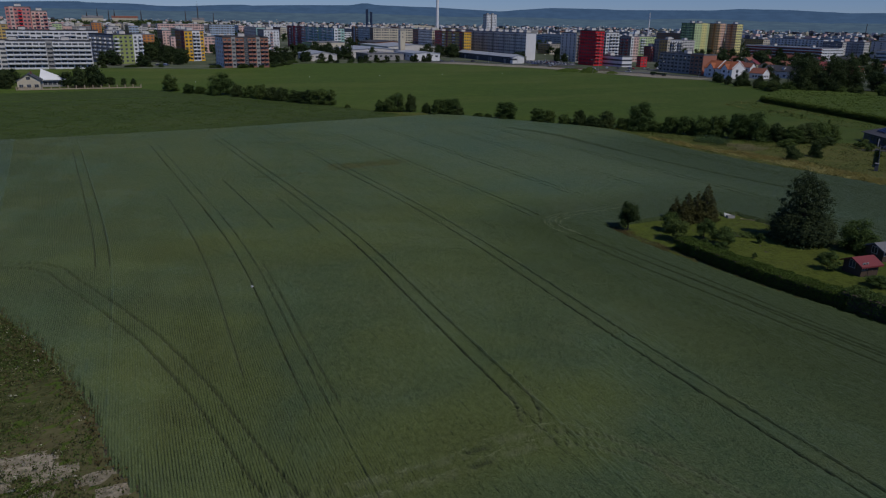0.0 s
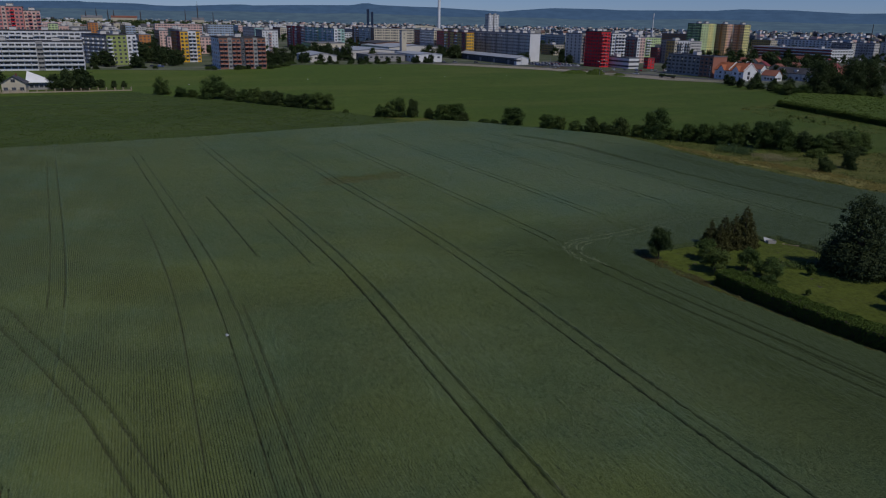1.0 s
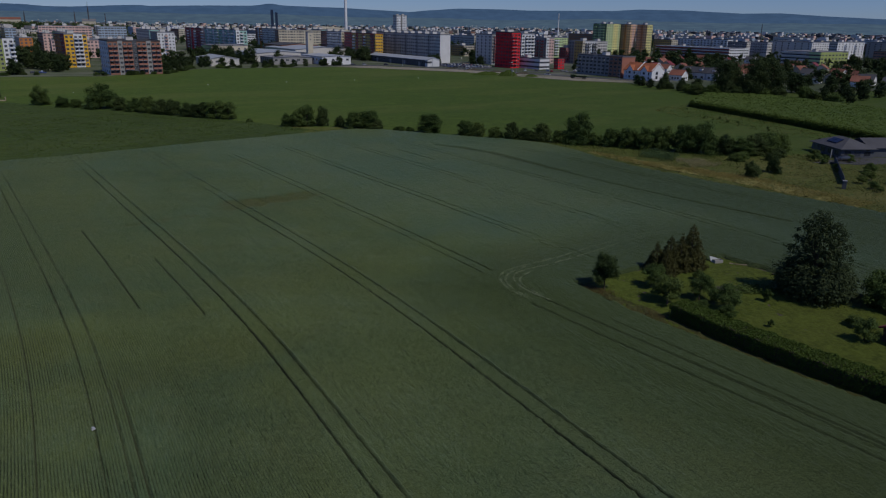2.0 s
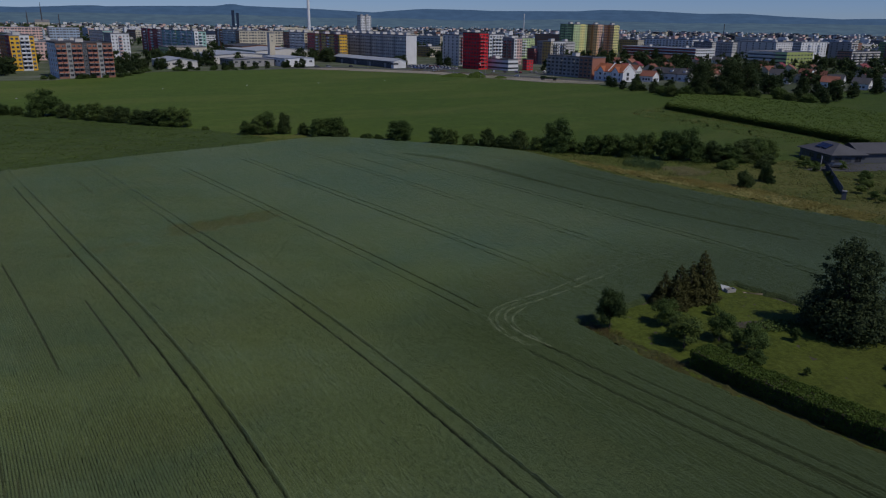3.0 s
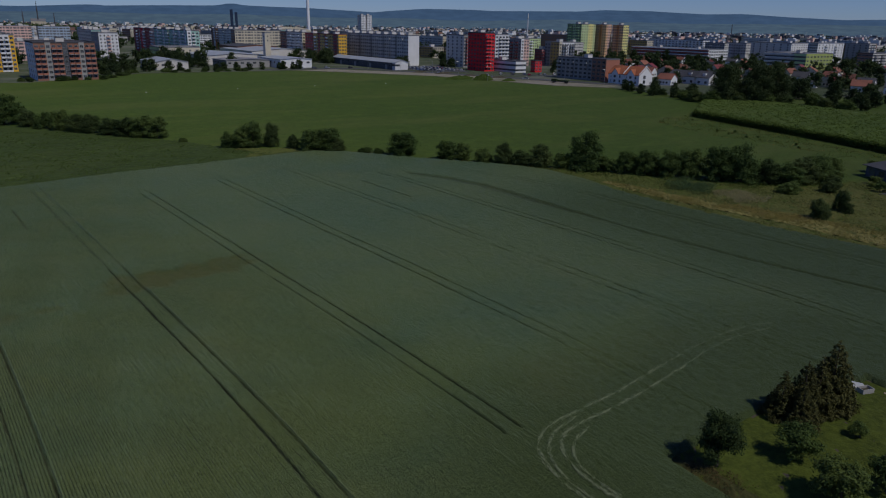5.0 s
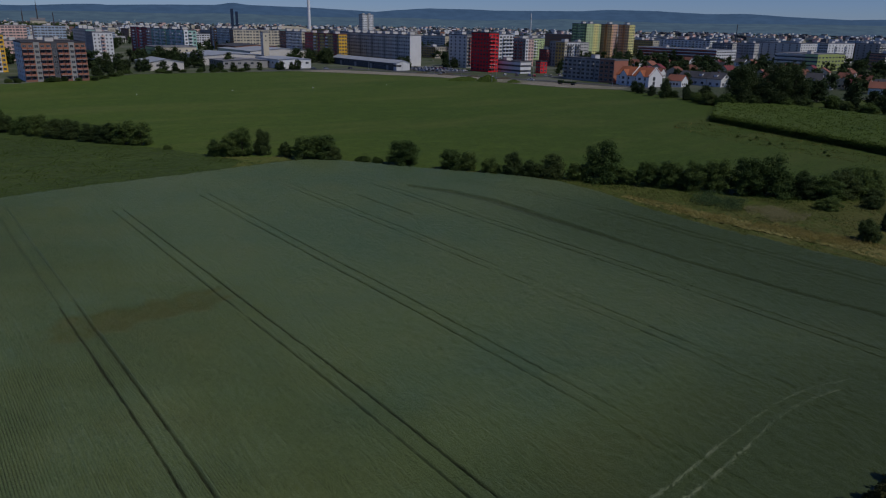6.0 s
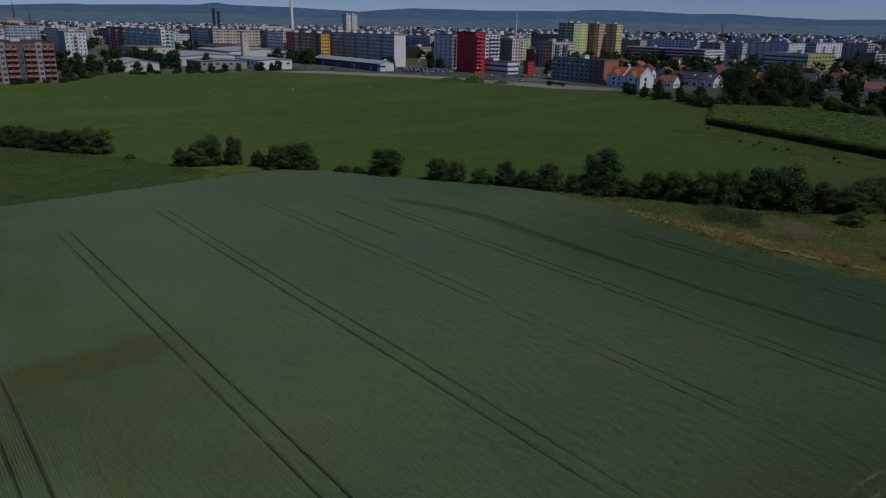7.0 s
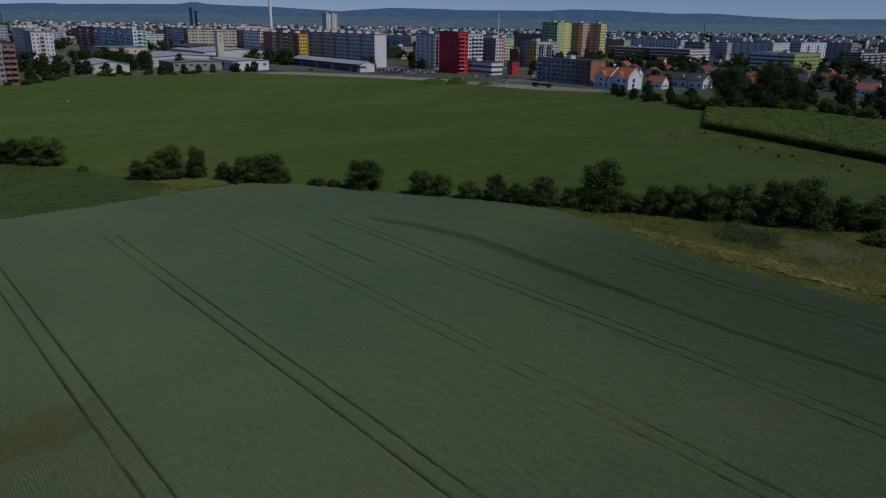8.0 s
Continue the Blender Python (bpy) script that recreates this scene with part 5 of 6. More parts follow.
# ---- road, car park ----
sheet("dirt_strip", [(262, 567), (300, 566), (345, 500), (362, 440), (378, 392), (388, 363), (371, 356.5), (352, 379), (330, 477), (271, 563)], 0.13, M["gravel"], "bare pale dirt strip along the new road", "dirt road")
sheet("road", [(250, 585), (322, 576), (352, 514), (376, 440), (395, 385), (400, 352), (391, 350), (385, 382), (366, 438), (342, 510), (316, 566), (248, 575)], 0.15, M["asphalt"], "grey asphalt road along the edge of town", "road")
sheet("car_park", [(350, 545), (358, 512), (378, 498), (388, 520), (392, 572), (352, 572)], 0.16, M["asphalt"], "asphalt car park full of cars", "car park")
sheet("side_road", [(385, 470), (440, 440), (520, 400), (518, 394), (436, 433), (381, 463)], 0.14, M["asphalt"], "narrow asphalt side road between houses", "road")


def car_meshes():
    body = Shape()
    low = [(-2.1, -0.86, 0.28), (2.1, -0.86, 0.28), (2.1, 0.86, 0.28), (-2.1, 0.86, 0.28)]
    body.hexa(low, [(-2.05, -0.82, 0.82), (2.0, -0.8, 0.72), (2.0, 0.8, 0.72), (-2.05, 0.82, 0.82)])
    body.hexa([(-1.5, -0.66, 1.36), (0.4, -0.66, 1.36), (0.4, 0.66, 1.36), (-1.5, 0.66, 1.36)], [(-1.45, -0.62, 1.44), (0.35, -0.62, 1.44), (0.35, 0.62, 1.44), (-1.45, 0.62, 1.44)])
    cabin = Shape()
    cabin.hexa([(-1.95, -0.78, 0.82), (1.05, -0.78, 0.78), (1.05, 0.78, 0.78), (-1.95, 0.78, 0.82)], [(-1.5, -0.66, 1.36), (0.4, -0.66, 1.36), (0.4, 0.66, 1.36), (-1.5, 0.66, 1.36)])
    tyre = Shape().tube((0, 0.1, 0), (0, -0.1, 0), 0.32, 0.32, 10).mesh("wheel", [M["rubber"]])
    rim = Shape().tube((0, 0.12, 0), (0, -0.12, 0), 0.19, 0.19, 8).mesh("rim", [M["metal"]])
    return [body.mesh("body", [p]) for p in CAR_PAINTS], cabin.mesh("cabin_glass", [M["glass"]]), tyre, rim


BODIES, CABIN, TYRE, RIM = car_meshes()
PAINT_WORDS = ("white", "silver grey", "black", "red", "dark blue")


def car(x, y, yaw, k):
    c = thing("car", pose(x, y, 0.16, 0, 0, yaw), PAINT_WORDS[k] + " car parked on grey asphalt", "car", "parked cars")
    part("body", BODIES[k], None, c)
    part("cabin_glass", CABIN, None, c)
    for a in (-1.3, 1.3):
        for b in (-0.8, 0.8):
            wheel = part("wheel", TYRE, None, c, at=pose(a, b, 0.32))
            part("rim", RIM, None, wheel)


rng = np.random.default_rng(21)
for row in range(5):
    for k in range(9):
        x, y = 356 + row * 7.0, 524 + k * 5.0 - row * 2
        if rng.random() < 0.86:
            car(x, y, 90 * (row % 2) + rng.uniform(-4, 4), rng.choice(5, p=(0.42, 0.26, 0.14, 0.1, 0.08)))
for x, y, yaw in ((45, 560, 10), (50, 562, 0), (56, 564, 0), (61, 562, 5), (384, 470, 60), (392, 466, 60), (400, 462, 60), (410, 456, 60), (420, 452, 60), (318, 572, 20), (370, 428, 110), (398, 455, 60), (408, 449, 60), (418, 444, 60), (428, 448, 30), (436, 443, 30), (446, 438, 30), (300, 577, 5), (290, 578, 5), (280, 579, 5), (352, 500, 110), (364, 462, 110)):
    car(x, y, yaw, rng.choice(5, p=(0.3, 0.25, 0.15, 0.2, 0.1)))


def trailer(x, y, yaw):
    """A long low dark trailer standing on its wheels."""
    c = thing("trailer", pose(x, y, 0.14, 0, 0, yaw), "long low dark green trailer parked beside the road", "trailer")
    part("bed", Shape().box(-6, -1.2, 0.75, 6, 1.2, 1.1), M["roof_dark"], c)
    part("load", Shape().box(-5.6, -1.1, 1.1, 1.5, 1.1, 1.9).box(2.2, -1.1, 1.1, 5.6, 1.1, 2.4), M["leaf_town"], c, "dark green tarpaulin over the load")
    for a in (-4.6, -3.6, 3.8, 4.8):
        for b in (-1.0, 1.0):
            wheel = part("wheel", TYRE, None, c, at=pose(a, b, 0.4) @ Matrix.Scale(1.25, 4))
            part("rim", RIM, None, wheel)


def street_lamp(x, y, yaw):
    c = thing("street_lamp", pose(x, y, 0.1, 0, 0, yaw), "slim grey street lamp beside the road", "street lamp", "street lamps")
    part("pole", Shape().tube((0, 0, 0), (0, 0, 9), 0.11, 0.06, 8).tube((0, 0, 9), (1.6, 0, 9.3), 0.05, 0.05, 6), M["metal"], c)
    head = part("lamp_head", Shape().box(1.4, -0.15, 9.22, 2.2, 0.15, 9.38), M["metal"], c)
    part("lens", Shape().box(1.6, -0.11, 9.19, 2.15, 0.11, 9.22), M["frame_white"], head)


for x, y in ((384, 372), (378, 400), (369, 425), (361, 452), (352, 478), (345, 500), (334, 525), (322, 552), (338, 429)):
    street_lamp(x, y, 160)

trailer(368, 394, 112)
for i, (x, y, w, d, h) in enumerate(((350, 493, 16, 4, 1.2), (356, 470, 12, 4, 1.0), (362, 446, 14, 4, 1.3), (342, 512, 12, 3.5, 1.0))):
    mound(x, y, w, d, h, 70 + i, "soil", "low ridge of dug brown soil beside the road")

# ---- tall crop beside the meadow ----
STRIP = [(293.5, 244), (274, 177), (256, 128), (262, 118), (345, 150), (361, 209), (368, 255), (345, 275)]


def tall_crop():
    r = np.random.default_rng(31)
    x, y = r.uniform(255, 370, 40000), r.uniform(116, 276, 40000)
    ok = inside_of(STRIP, x, y)
    x, y = x[ok], y[ok]
    edge = off_line(STRIP[:3], x, y)
    z = r.uniform(0.7, 1.0, x.size) * np.where(edge < 4, 2.8, 2.1)
    z = np.where((edge < 1.2), r.random(x.size) * 3.0, z)
    for (xa, ya), (xb, yb) in zip(STRIP[:3], STRIP[1:3]):
        t = r.random(5000)
        x = np.concatenate([x, xa + (xb - xa) * t + r.uniform(-0.5, 0.9, 5000)])
        y = np.concatenate([y, ya + (yb - ya) * t])
        z = np.concatenate([z, r.uniform(0.1, 2.7, 5000)])
    c = np.stack([x, y, z], 1)
    co = leaf_cloud(c, np.full(len(c), 0.5), len(c) * 3, 0.22, r, 0.8)
    ob = new("tall_crop", quads_mesh("tall_crop", co, M["leaf_crop"]))
    return tagged(ob, "tall leafy green crop with a dark edge", "crop", kind="stuff")


tall_crop()
# added sheet near leaf-top height that evens out the crop's green top
sheet("crop_soil", STRIP, 2.0, M["crop_top"], "even green top surface of the tall crop", "crop", 2.0, 0.15)

for name, m, count, seed in (("worn_grass", "straw", 900, 23), ("olive_grass", "leaf_verge", 4200, 24)):
    tufts(name, [(266, 241), (276, 246.5), (293, 247), (293.4, 243), (286, 217), (273, 176), (255, 128), (247, 130), (249, 160), (252, 191), (253.2, 210), (259, 228)], count, 0.12, M[m], "worn brownish grass beside the tall crop", "grass", seed, 0.6, 0.5)
tufts("sandy_streaks", [(266.4, 239.6), (263.6, 226.4), (262.6, 226.0), (265, 239)], 260, 0.1, M["straw"], "pale streak of dead grass in the meadow", "grass", 26, 0.4, 0.3)
for x, y in ((281.4, 235.5), (264, 212.9), (259.7, 205.9), (267.2, 208.4), (258.9, 198.6), (261.6, 196.3), (258, 180.9), (252.7, 177.3)):
    plant("shrub", SMALL[int(x) % 3], x, y, "small dark shrub on worn grass", 0.3, 0.75, x, "shrubs on the worn strip", "shrub")

# ---- garden things ----
def hut(x, y, w, d, h, rise, yaw, m, roof, label):
    b = thing("garden_hut", pose(x, y, 0.02, 0, 0, yaw), label, "garden hut")
    part("wall", Shape().box(0, 0, 0, w, d, h), M[m], b)
    part("roof", Shape().gable(0, 0, w, d, h, h + rise, 0.45, 0, 1, "x"), [M[roof], M[m]], b)
    door = part("door", Shape().box(w * 0.4, -0.05, 0, w * 0.4 + 0.9, 0, h * 0.9), M["wood"], b)
    part("door_handle", Shape().box(w * 0.4 + 0.74, -0.11, 0.95, w * 0.4 + 0.84, -0.05, 1.0), M["metal"], door)
    part("window", WINDOWS["small"], None, b, at=pose(w * 0.18, 0, 1.0))
    part("window", WINDOWS["small"], None, b, at=pose(0, d * 0.5, 1.0, 0, 0, -90))


hut(99.3, 60.5, 3.3, 3.2, 1.7, 0.75, -8, "wood", "roof_maroon", "small dark wooden garden hut with a red roof")
hut(109.0, 63.5, 3.4, 3.2, 1.9, 0.7, -8, "wood", "roof_grey", "small wooden shed with a pale grey roof")


def garden_box():
    b = thing("raised_bed", pose(107.3, 92.4, 0.02, 0, 0, -20), "grey compost box with a white open lid on grass", "raised bed")
    for q in ((0, 0, 1.4, 0.06), (0, 0.8, 1.4, 0.86), (0, 0.06, 0.06, 0.8), (1.34, 0.06, 1.4, 0.8)):
        part("board", Shape().box(q[0], q[1], 0, q[2], q[3], 0.5), M["concrete"], b)
    part("filling", Shape().box(0.06, 0.06, 0, 1.34, 0.8, 0.25), M["soil"], b)
    part("lid", Shape().hexa([(-0.1, 0.9, 0), (1.3, 0.9, 0), (1.3, 0.98, 0), (-0.1, 0.98, 0)], [(-0.1, 1.5, 0.8), (1.3, 1.3, 0.4), (1.3, 1.38, 0.4), (-0.1, 1.58, 0.8)]), M["sheet_white"], b, "white lid leaning open")
    for k in range(3):
        p = thing("plank", pose(109.2 + k * 0.25, 91.2 - k * 0.4, 0.06, 0, 0, -55 + 6 * k), "weathered pale plank lying on the grass", "plank", "planks on the grass")
        part("board", Shape().box(0, 0, 0, 2.6, 0.28, 0.06), M["pale_wood"], p)


garden_box()
sheet("flower_bed", [(97.5, 86.2), (101, 84.8), (104.4, 81.7), (103.8, 80.6), (99, 83), (97, 84.9)], 0.1, M["soil"], "dug brown garden bed", "garden bed")
for x, y in ((130, 439.4), (176.8, 441), (221, 439.7), (266.4, 437.5), (60, 420), (18.0, 91.2)):
    b = thing("white_sack", pose(x, y, 0.0 if y > 100 else 0.45, 0, 0, x), "small white plastic sack lying in the crop", "sack", "white sacks")
    s = Shape()
    k = 0.75 if y > 100 else 0.5
    s.hexa([(-0.4 * k, -0.3 * k, 0), (0.4 * k, -0.3 * k, 0), (0.4 * k, 0.3 * k, 0), (-0.4 * k, 0.3 * k, 0)], [(-0.2 * k, -0.2 * k, 0.5 * k), (0.25 * k, -0.2 * k, 0.4 * k), (0.2 * k, 0.2 * k, 0.45 * k), (-0.2 * k, 0.15 * k, 0.5 * k)])
    part("bag", s, M["sheet_white"], b)


# ---- the bungalow by the verge ----
def bungalow():
    b = thing("bungalow", pose(219.5, 133.5, 0.05, 0, 0, -28), "low dark grey bungalow with a dark hipped roof", "house")
    part("wall", Shape().box(0, 0, 0, 10, 14, 2.9), M["wall_dark"], b)
    s = Shape()
    e = 0.7
    s.v = [(-e, -e, 2.8), (10 + e, -e, 2.8), (10 + e, 14 + e, 2.8), (-e, 14 + e, 2.8), (5, 4.5, 5.2), (5, 9.5, 5.2), (-e, -e, 2.65), (10 + e, -e, 2.65), (10 + e, 14 + e, 2.65), (-e, 14 + e, 2.65)]
    s.f = [(0, 1, 4), (1, 2, 5, 4), (2, 3, 5), (3, 0, 4, 5), (9, 8, 7, 6), (0, 6, 7, 1), (1, 7, 8, 2), (2, 8, 9, 3), (3, 9, 6, 0)]
    s.m = [0] * 9
    part("roof", s, M["roof_dark"], b)
    w = part("wing", Shape().box(10, 2, 0, 24, 11, 2.9), M["wall_dark"], b)
    s = Shape().gable(10, 2, 24, 11, 2.9, 4.8, 0.6, 0, 1, "x")
    part("wing_roof", s, [M["roof_dark"], M["wall_dark"]], b)
    for k in range(2):
        part("solar_panel", Shape().hexa([(1.2, 4.6 + 2.4 * k, 3.75), (3.4, 4.6 + 2.4 * k, 4.68), (3.4, 6.8 + 2.4 * k, 4.68), (1.2, 6.8 + 2.4 * k, 3.75)], [(1.15, 4.6 + 2.4 * k, 3.87), (3.35, 4.6 + 2.4 * k, 4.8), (3.35, 6.8 + 2.4 * k, 4.8), (1.15, 6.8 + 2.4 * k, 3.87)]), M["solar"], b, "dark solar panel")
    for k in range(4):
        part("window", WINDOWS["dark"], None, b, at=pose(0, 2 + k * 3.3, 0.7, 0, 0, -90))
    for k in range(3):
        part("window", WINDOWS["dark"], None, b, at=pose(2 + k * 3.0, 0, 0.7))
    part("terrace_post", Shape().box(-3, 0, 0, -2.8, 0.2, 2.6), M["frame_white"], b)


bungalow()
sheet("yard", [(206, 134), (222, 133), (236, 126), (236, 116), (214, 126)], 0.13, M["asphalt"], "grey paved yard of the bungalow", "yard")
car(216, 131, 150, 2)


def dark_fence():
    f = thing("boundary_wall", pose(212, 131, 0, 0, 0, math.degrees(math.atan2(-17, -27))), "dark slatted boundary fence of the bungalow", "fence")
    post = Shape().box(-0.08, -0.08, 0, 0.08, 0.08, 1.9).mesh("post", [M["wall_dark"]])
    panel = Shape()
    for z in range(8):
        panel.box(0.08, -0.03, 0.1 + z * 0.22, 2.42, 0.03, 0.28 + z * 0.22)
    panel = panel.mesh("fence_panel", [M["wall_dark"]])
    for k in range(13):
        part("post", post, None, f, at=pose(k * 2.5, 0, 0))
        part("fence_panel", panel, None, f, at=pose(k * 2.5, 0, 0))
    b = thing("meter_box", pose(180.5, 111.5, 0.05, 0, 0, 30), "grey metal cabinet at the fence's end", "cabinet")
    part("body", Shape().box(-0.6, -0.4, 0, 0.6, 0.4, 1.8), M["wall_dark"], b)
    part("lid", Shape().box(-0.7, -0.5, 1.8, 0.7, 0.5, 1.9), M["roof_grey"], b)


dark_fence()
for x, y, h in ((186, 108, 2.0), (190, 112, 2.2), (196, 113, 2.4), (200, 116, 2.0), (206, 118, 2.6), (184, 105, 1.6), (195, 108, 1.8), (232, 146, 3.5), (238, 136, 4), (214, 137, 1.8), (217, 140, 2.2), (211, 138, 1.6), (209, 135, 2.4), (212, 133.5, 1.8), (207, 131, 1.6), (203, 126, 1.5), (199, 123, 1.4), (219, 130.5, 1.9), (215.5, 128.5, 1.5)):
    plant("shrub", SMALL[int(x) % 3], x, y, "garden shrub near the bungalow", h / 4.0 * 1.3, 0.77, x, "shrubs round the bungalow", "shrub")

# ---- town trees ----
TOWN = [broad_tree(90 + i, 10.0, 8.5, 0.2, 2200, 0.42, M["leaf_town"], 30) for i in range(3)]
BIG = [broad_tree(95 + i, 20.0, 16.0, 0.2, 19000, 0.29, M["leaf_town"], 90) for i in range(2)]
for i, (x, y, h) in enumerate(((358, 272, 19), (366, 262, 22), (377, 258, 20), (372, 276, 20), (384, 270, 16))):
    plant("tree", BIG[i % 2], x, y, "large dark green tree at the edge of town", h / 20, 1.0, i * 1.1, "big trees at the edge of town")
for i, (x, y, w, h) in enumerate(((360, 299, 8, 4.5), (353, 290, 9, 5), (348, 282, 10, 6.5), (349, 274, 10, 7), (356, 264, 9, 6), (366, 254, 8, 5), (371, 247, 8, 5.5), (388, 243, 9, 7), (376, 232, 8, 5.5), (380, 224, 9, 5), (362, 312, 7, 4), (368, 322, 7, 4))):
    plant("bush", BUSH[i % 4], x, y, "dense dark bush at the edge of town", w / 7.5, h / 6.0 / (w / 7.5), i * 0.9, "bushes at the edge of town", "bush", 0.05)
rng = np.random.default_rng(33)
NEAR_TOWN = [(43.6, 553, 11), (48, 556, 9), (64, 600, 13), (69, 605, 14), (74, 612, 12), (60, 612, 13), (3, 398, 9), (9, 397, 8), (-29, 406, 9), (-34, 394, 8), (-36, 440, 9), (-31, 420, 10), (-27, 436, 9), (-40, 410, 8), (-45, 425, 10), (3, 404, 10), (8, 408, 11), (-3, 410, 9), (13, 409, 7), (18, 412, 5), (23, 410, 4), (28, 411, 4),
             (185, 590, 11), (193, 588, 10), (208, 580, 8), (214, 578, 9), (222, 586, 10), (230, 582, 10), (240, 580, 9), (248, 578, 8), (170, 590, 12), (176, 600, 13), (160, 592, 10), (150, 588, 9), (164, 604, 13), (140, 580, 8), (205, 610, 12), (200, 622, 14), (218, 620, 13), (240, 615, 12),
             (262, 579, 6), (265, 577, 6.5), (272, 577, 6), (276, 576, 7.5), (145, 560, 7), (139, 556, 6), (335, 640, 14), (338, 652, 13), (340, 664, 12), (150, 600, 10),
             (370, 343, 7), (364, 335, 7), (357, 322, 6), (354, 312, 7), (356, 300, 6.5), (362, 292, 7), (372, 300, 8), (380, 330, 8), (388, 345, 7), (396, 352, 6), (400, 320, 7), (410, 312, 8), (420, 310, 9), (432, 318, 9), (425, 300, 8), (438, 305, 9),
             (385, 232, 7), (396, 226, 8), (405, 222, 8), (385, 218, 6), (412, 236, 9), (420, 250, 10), (430, 226, 9), (440, 240, 10), (410, 262, 12), (404, 272, 12), (424, 270, 11), (440, 282, 10), (446, 262, 10), (455, 222, 9), (470, 232, 10), (430, 205, 8), (450, 200, 9), (455, 285, 9), (470, 290, 9), (480, 312, 9), (500, 285, 10), (498, 255, 10), (475, 255, 9), (515, 250, 9), (540, 280, 10), (455, 318, 9), (428, 330, 8), (480, 225, 9), (500, 232, 10), (520, 228, 10), (465, 208, 9), (395, 300, 8), (408, 298, 7), (378, 316, 6),
             (400, 560, 9), (405, 556, 8), (412, 565, 9), (470, 660, 10), (480, 655, 9), (490, 660, 10), (436, 470, 5), (442, 466, 5), (452, 462, 5), (470, 500, 8), (476, 505, 8), (690, 600, 12), (700, 590, 12), (720, 560, 12), (712, 575, 12), (600, 500, 11), (560, 470, 10), (590, 470, 10), (540, 440, 10), (620, 480, 11),
             (460, 352, 8), (462, 372, 8), (430, 380, 7), (436, 392, 8), (470, 390, 9), (500, 400, 9), (520, 420, 10), (490, 360, 9), (510, 340, 9), (530, 360, 10), (640, 470, 11), (660, 440, 11), (680, 420, 11), (700, 400, 10), (650, 400, 10), (620, 420, 10), (600, 380, 10), (640, 360, 11), (680, 370, 11)]
for i, (x, y, h) in enumerate(NEAR_TOWN):
    if 380 < x < 443 and 298 < y < 372 or x > 440 and y < 300 and i % 2:
        continue
    h *= 0.66 if 138 < x < 262 and y < 606 else 0.95
    plant("tree", TOWN[i % 3], x, y, "green deciduous tree among the town's houses" if i > 17 else "dark green garden tree", h / 10, rng.uniform(0.85, 1.15), i * 0.7, "town trees", "tree", 0.05)

EDGE_OF_TOWN = [(-60, 562), (-30, 556), (-5, 552), (13, 549), (40, 548), (62, 545), (86, 529), (100, 527), (130, 531), (140, 546), (160, 576), (185, 574), (206, 572), (228, 571), (246, 570)]
for i in range(46):
    k = rng.uniform(0, len(EDGE_OF_TOWN) - 1.01)
    (xa, ya), (xb, yb), q = EDGE_OF_TOWN[int(k)], EDGE_OF_TOWN[int(k) + 1], k % 1
    w, h = rng.uniform(4, 7), rng.uniform(1.6, 3.6)
    plant("bush", BUSH[i % 4], xa + (xb - xa) * q, ya + (yb - ya) * q + rng.uniform(-1, 5), "dark bush along the town's edge", w / 7.5, h / 6.0 / (w / 7.5), i * 0.8, "bushes along the town's edge", "bush", 0.05)
for i, (x, y, h) in enumerate(((20, 575, 10), (30, 570, 11), (26, 582, 12), (66, 580, 12), (76, 590, 12), (72, 572, 9), (104, 580, 13), (112, 590, 13), (138, 566, 7), (152, 592, 7), (160, 604, 9), (158, 622, 12), (186, 640, 14), (196, 650, 13), (206, 645, 12), (214, 660, 13), (200, 700, 14), (212, 690, 13), (222, 640, 11), (300, 640, 12), (310, 650, 13), (316, 640, 12), (330, 660, 12), (336, 640, 10), (372, 575, 9), (374, 590, 9), (430, 560, 9), (444, 575, 10), (460, 600, 11), (120, 640, 14), (130, 650, 14), (60, 660, 14), (20, 650, 13), (-10, 600, 12), (0, 590, 11))):
    plant("tree", TOWN[i % 3], x, y, "green deciduous tree between the blocks", h / 10, rng.uniform(0.85, 1.1), i * 0.9, "town trees", "tree", 0.05)

# ---- the town behind ----
def one_piece(meshes):
    """A far tree as one mesh: trunk and crown with their own materials."""
    s = Shape()
    for k, me in enumerate(meshes):
        n = len(s.v)
        s.v += [tuple(v.co) for v in me.vertices]
        s.f += [tuple(n + i for i in p.vertices) for p in me.polygons]
        s.m += [k] * len(me.polygons)
    return s.mesh("tree", [me.materials[0] for me in meshes])


FAR_TREE = [one_piece(t) for t in TOWN]
rng = np.random.default_rng(44)
TAKEN = [(o.matrix_basis.translation.x + 15, o.matrix_basis.translation.y + 15, 34) for o in scene.objects if o.parent is None and o.name.split(".")[0] in ("apartment_block", "office_building", "school", "warehouse", "showroom", "tower")]
TAKEN += [(252, 870, 50), (252, 920, 30), (346, 600, 40), (346, 630, 20), (880, 690, 50), (850, 540, 40), (385, 615, 30), (385, 640, 30), (245, 790, 40), (358, 940, 40), (705, 570, 45), (705, 610, 45), (-20, 560, 50), (320, 740, 60)]
# west colours duller than south ones: the shaded side put into paint
SOUTHS = ("cream", "grey", "peach", "ochre", "teal", "palepink", "orange", "palegreen", "white", "blue", "cream", "grey")
WESTS = ("grey", "grey", "slate", "grey", "brown", "slate", "ochre", "green", "grey", "blue")


def free(x, y, r):
    return all((x - a) ** 2 + (y - b) ** 2 > (r + c) ** 2 for a, b, c in TAKEN)


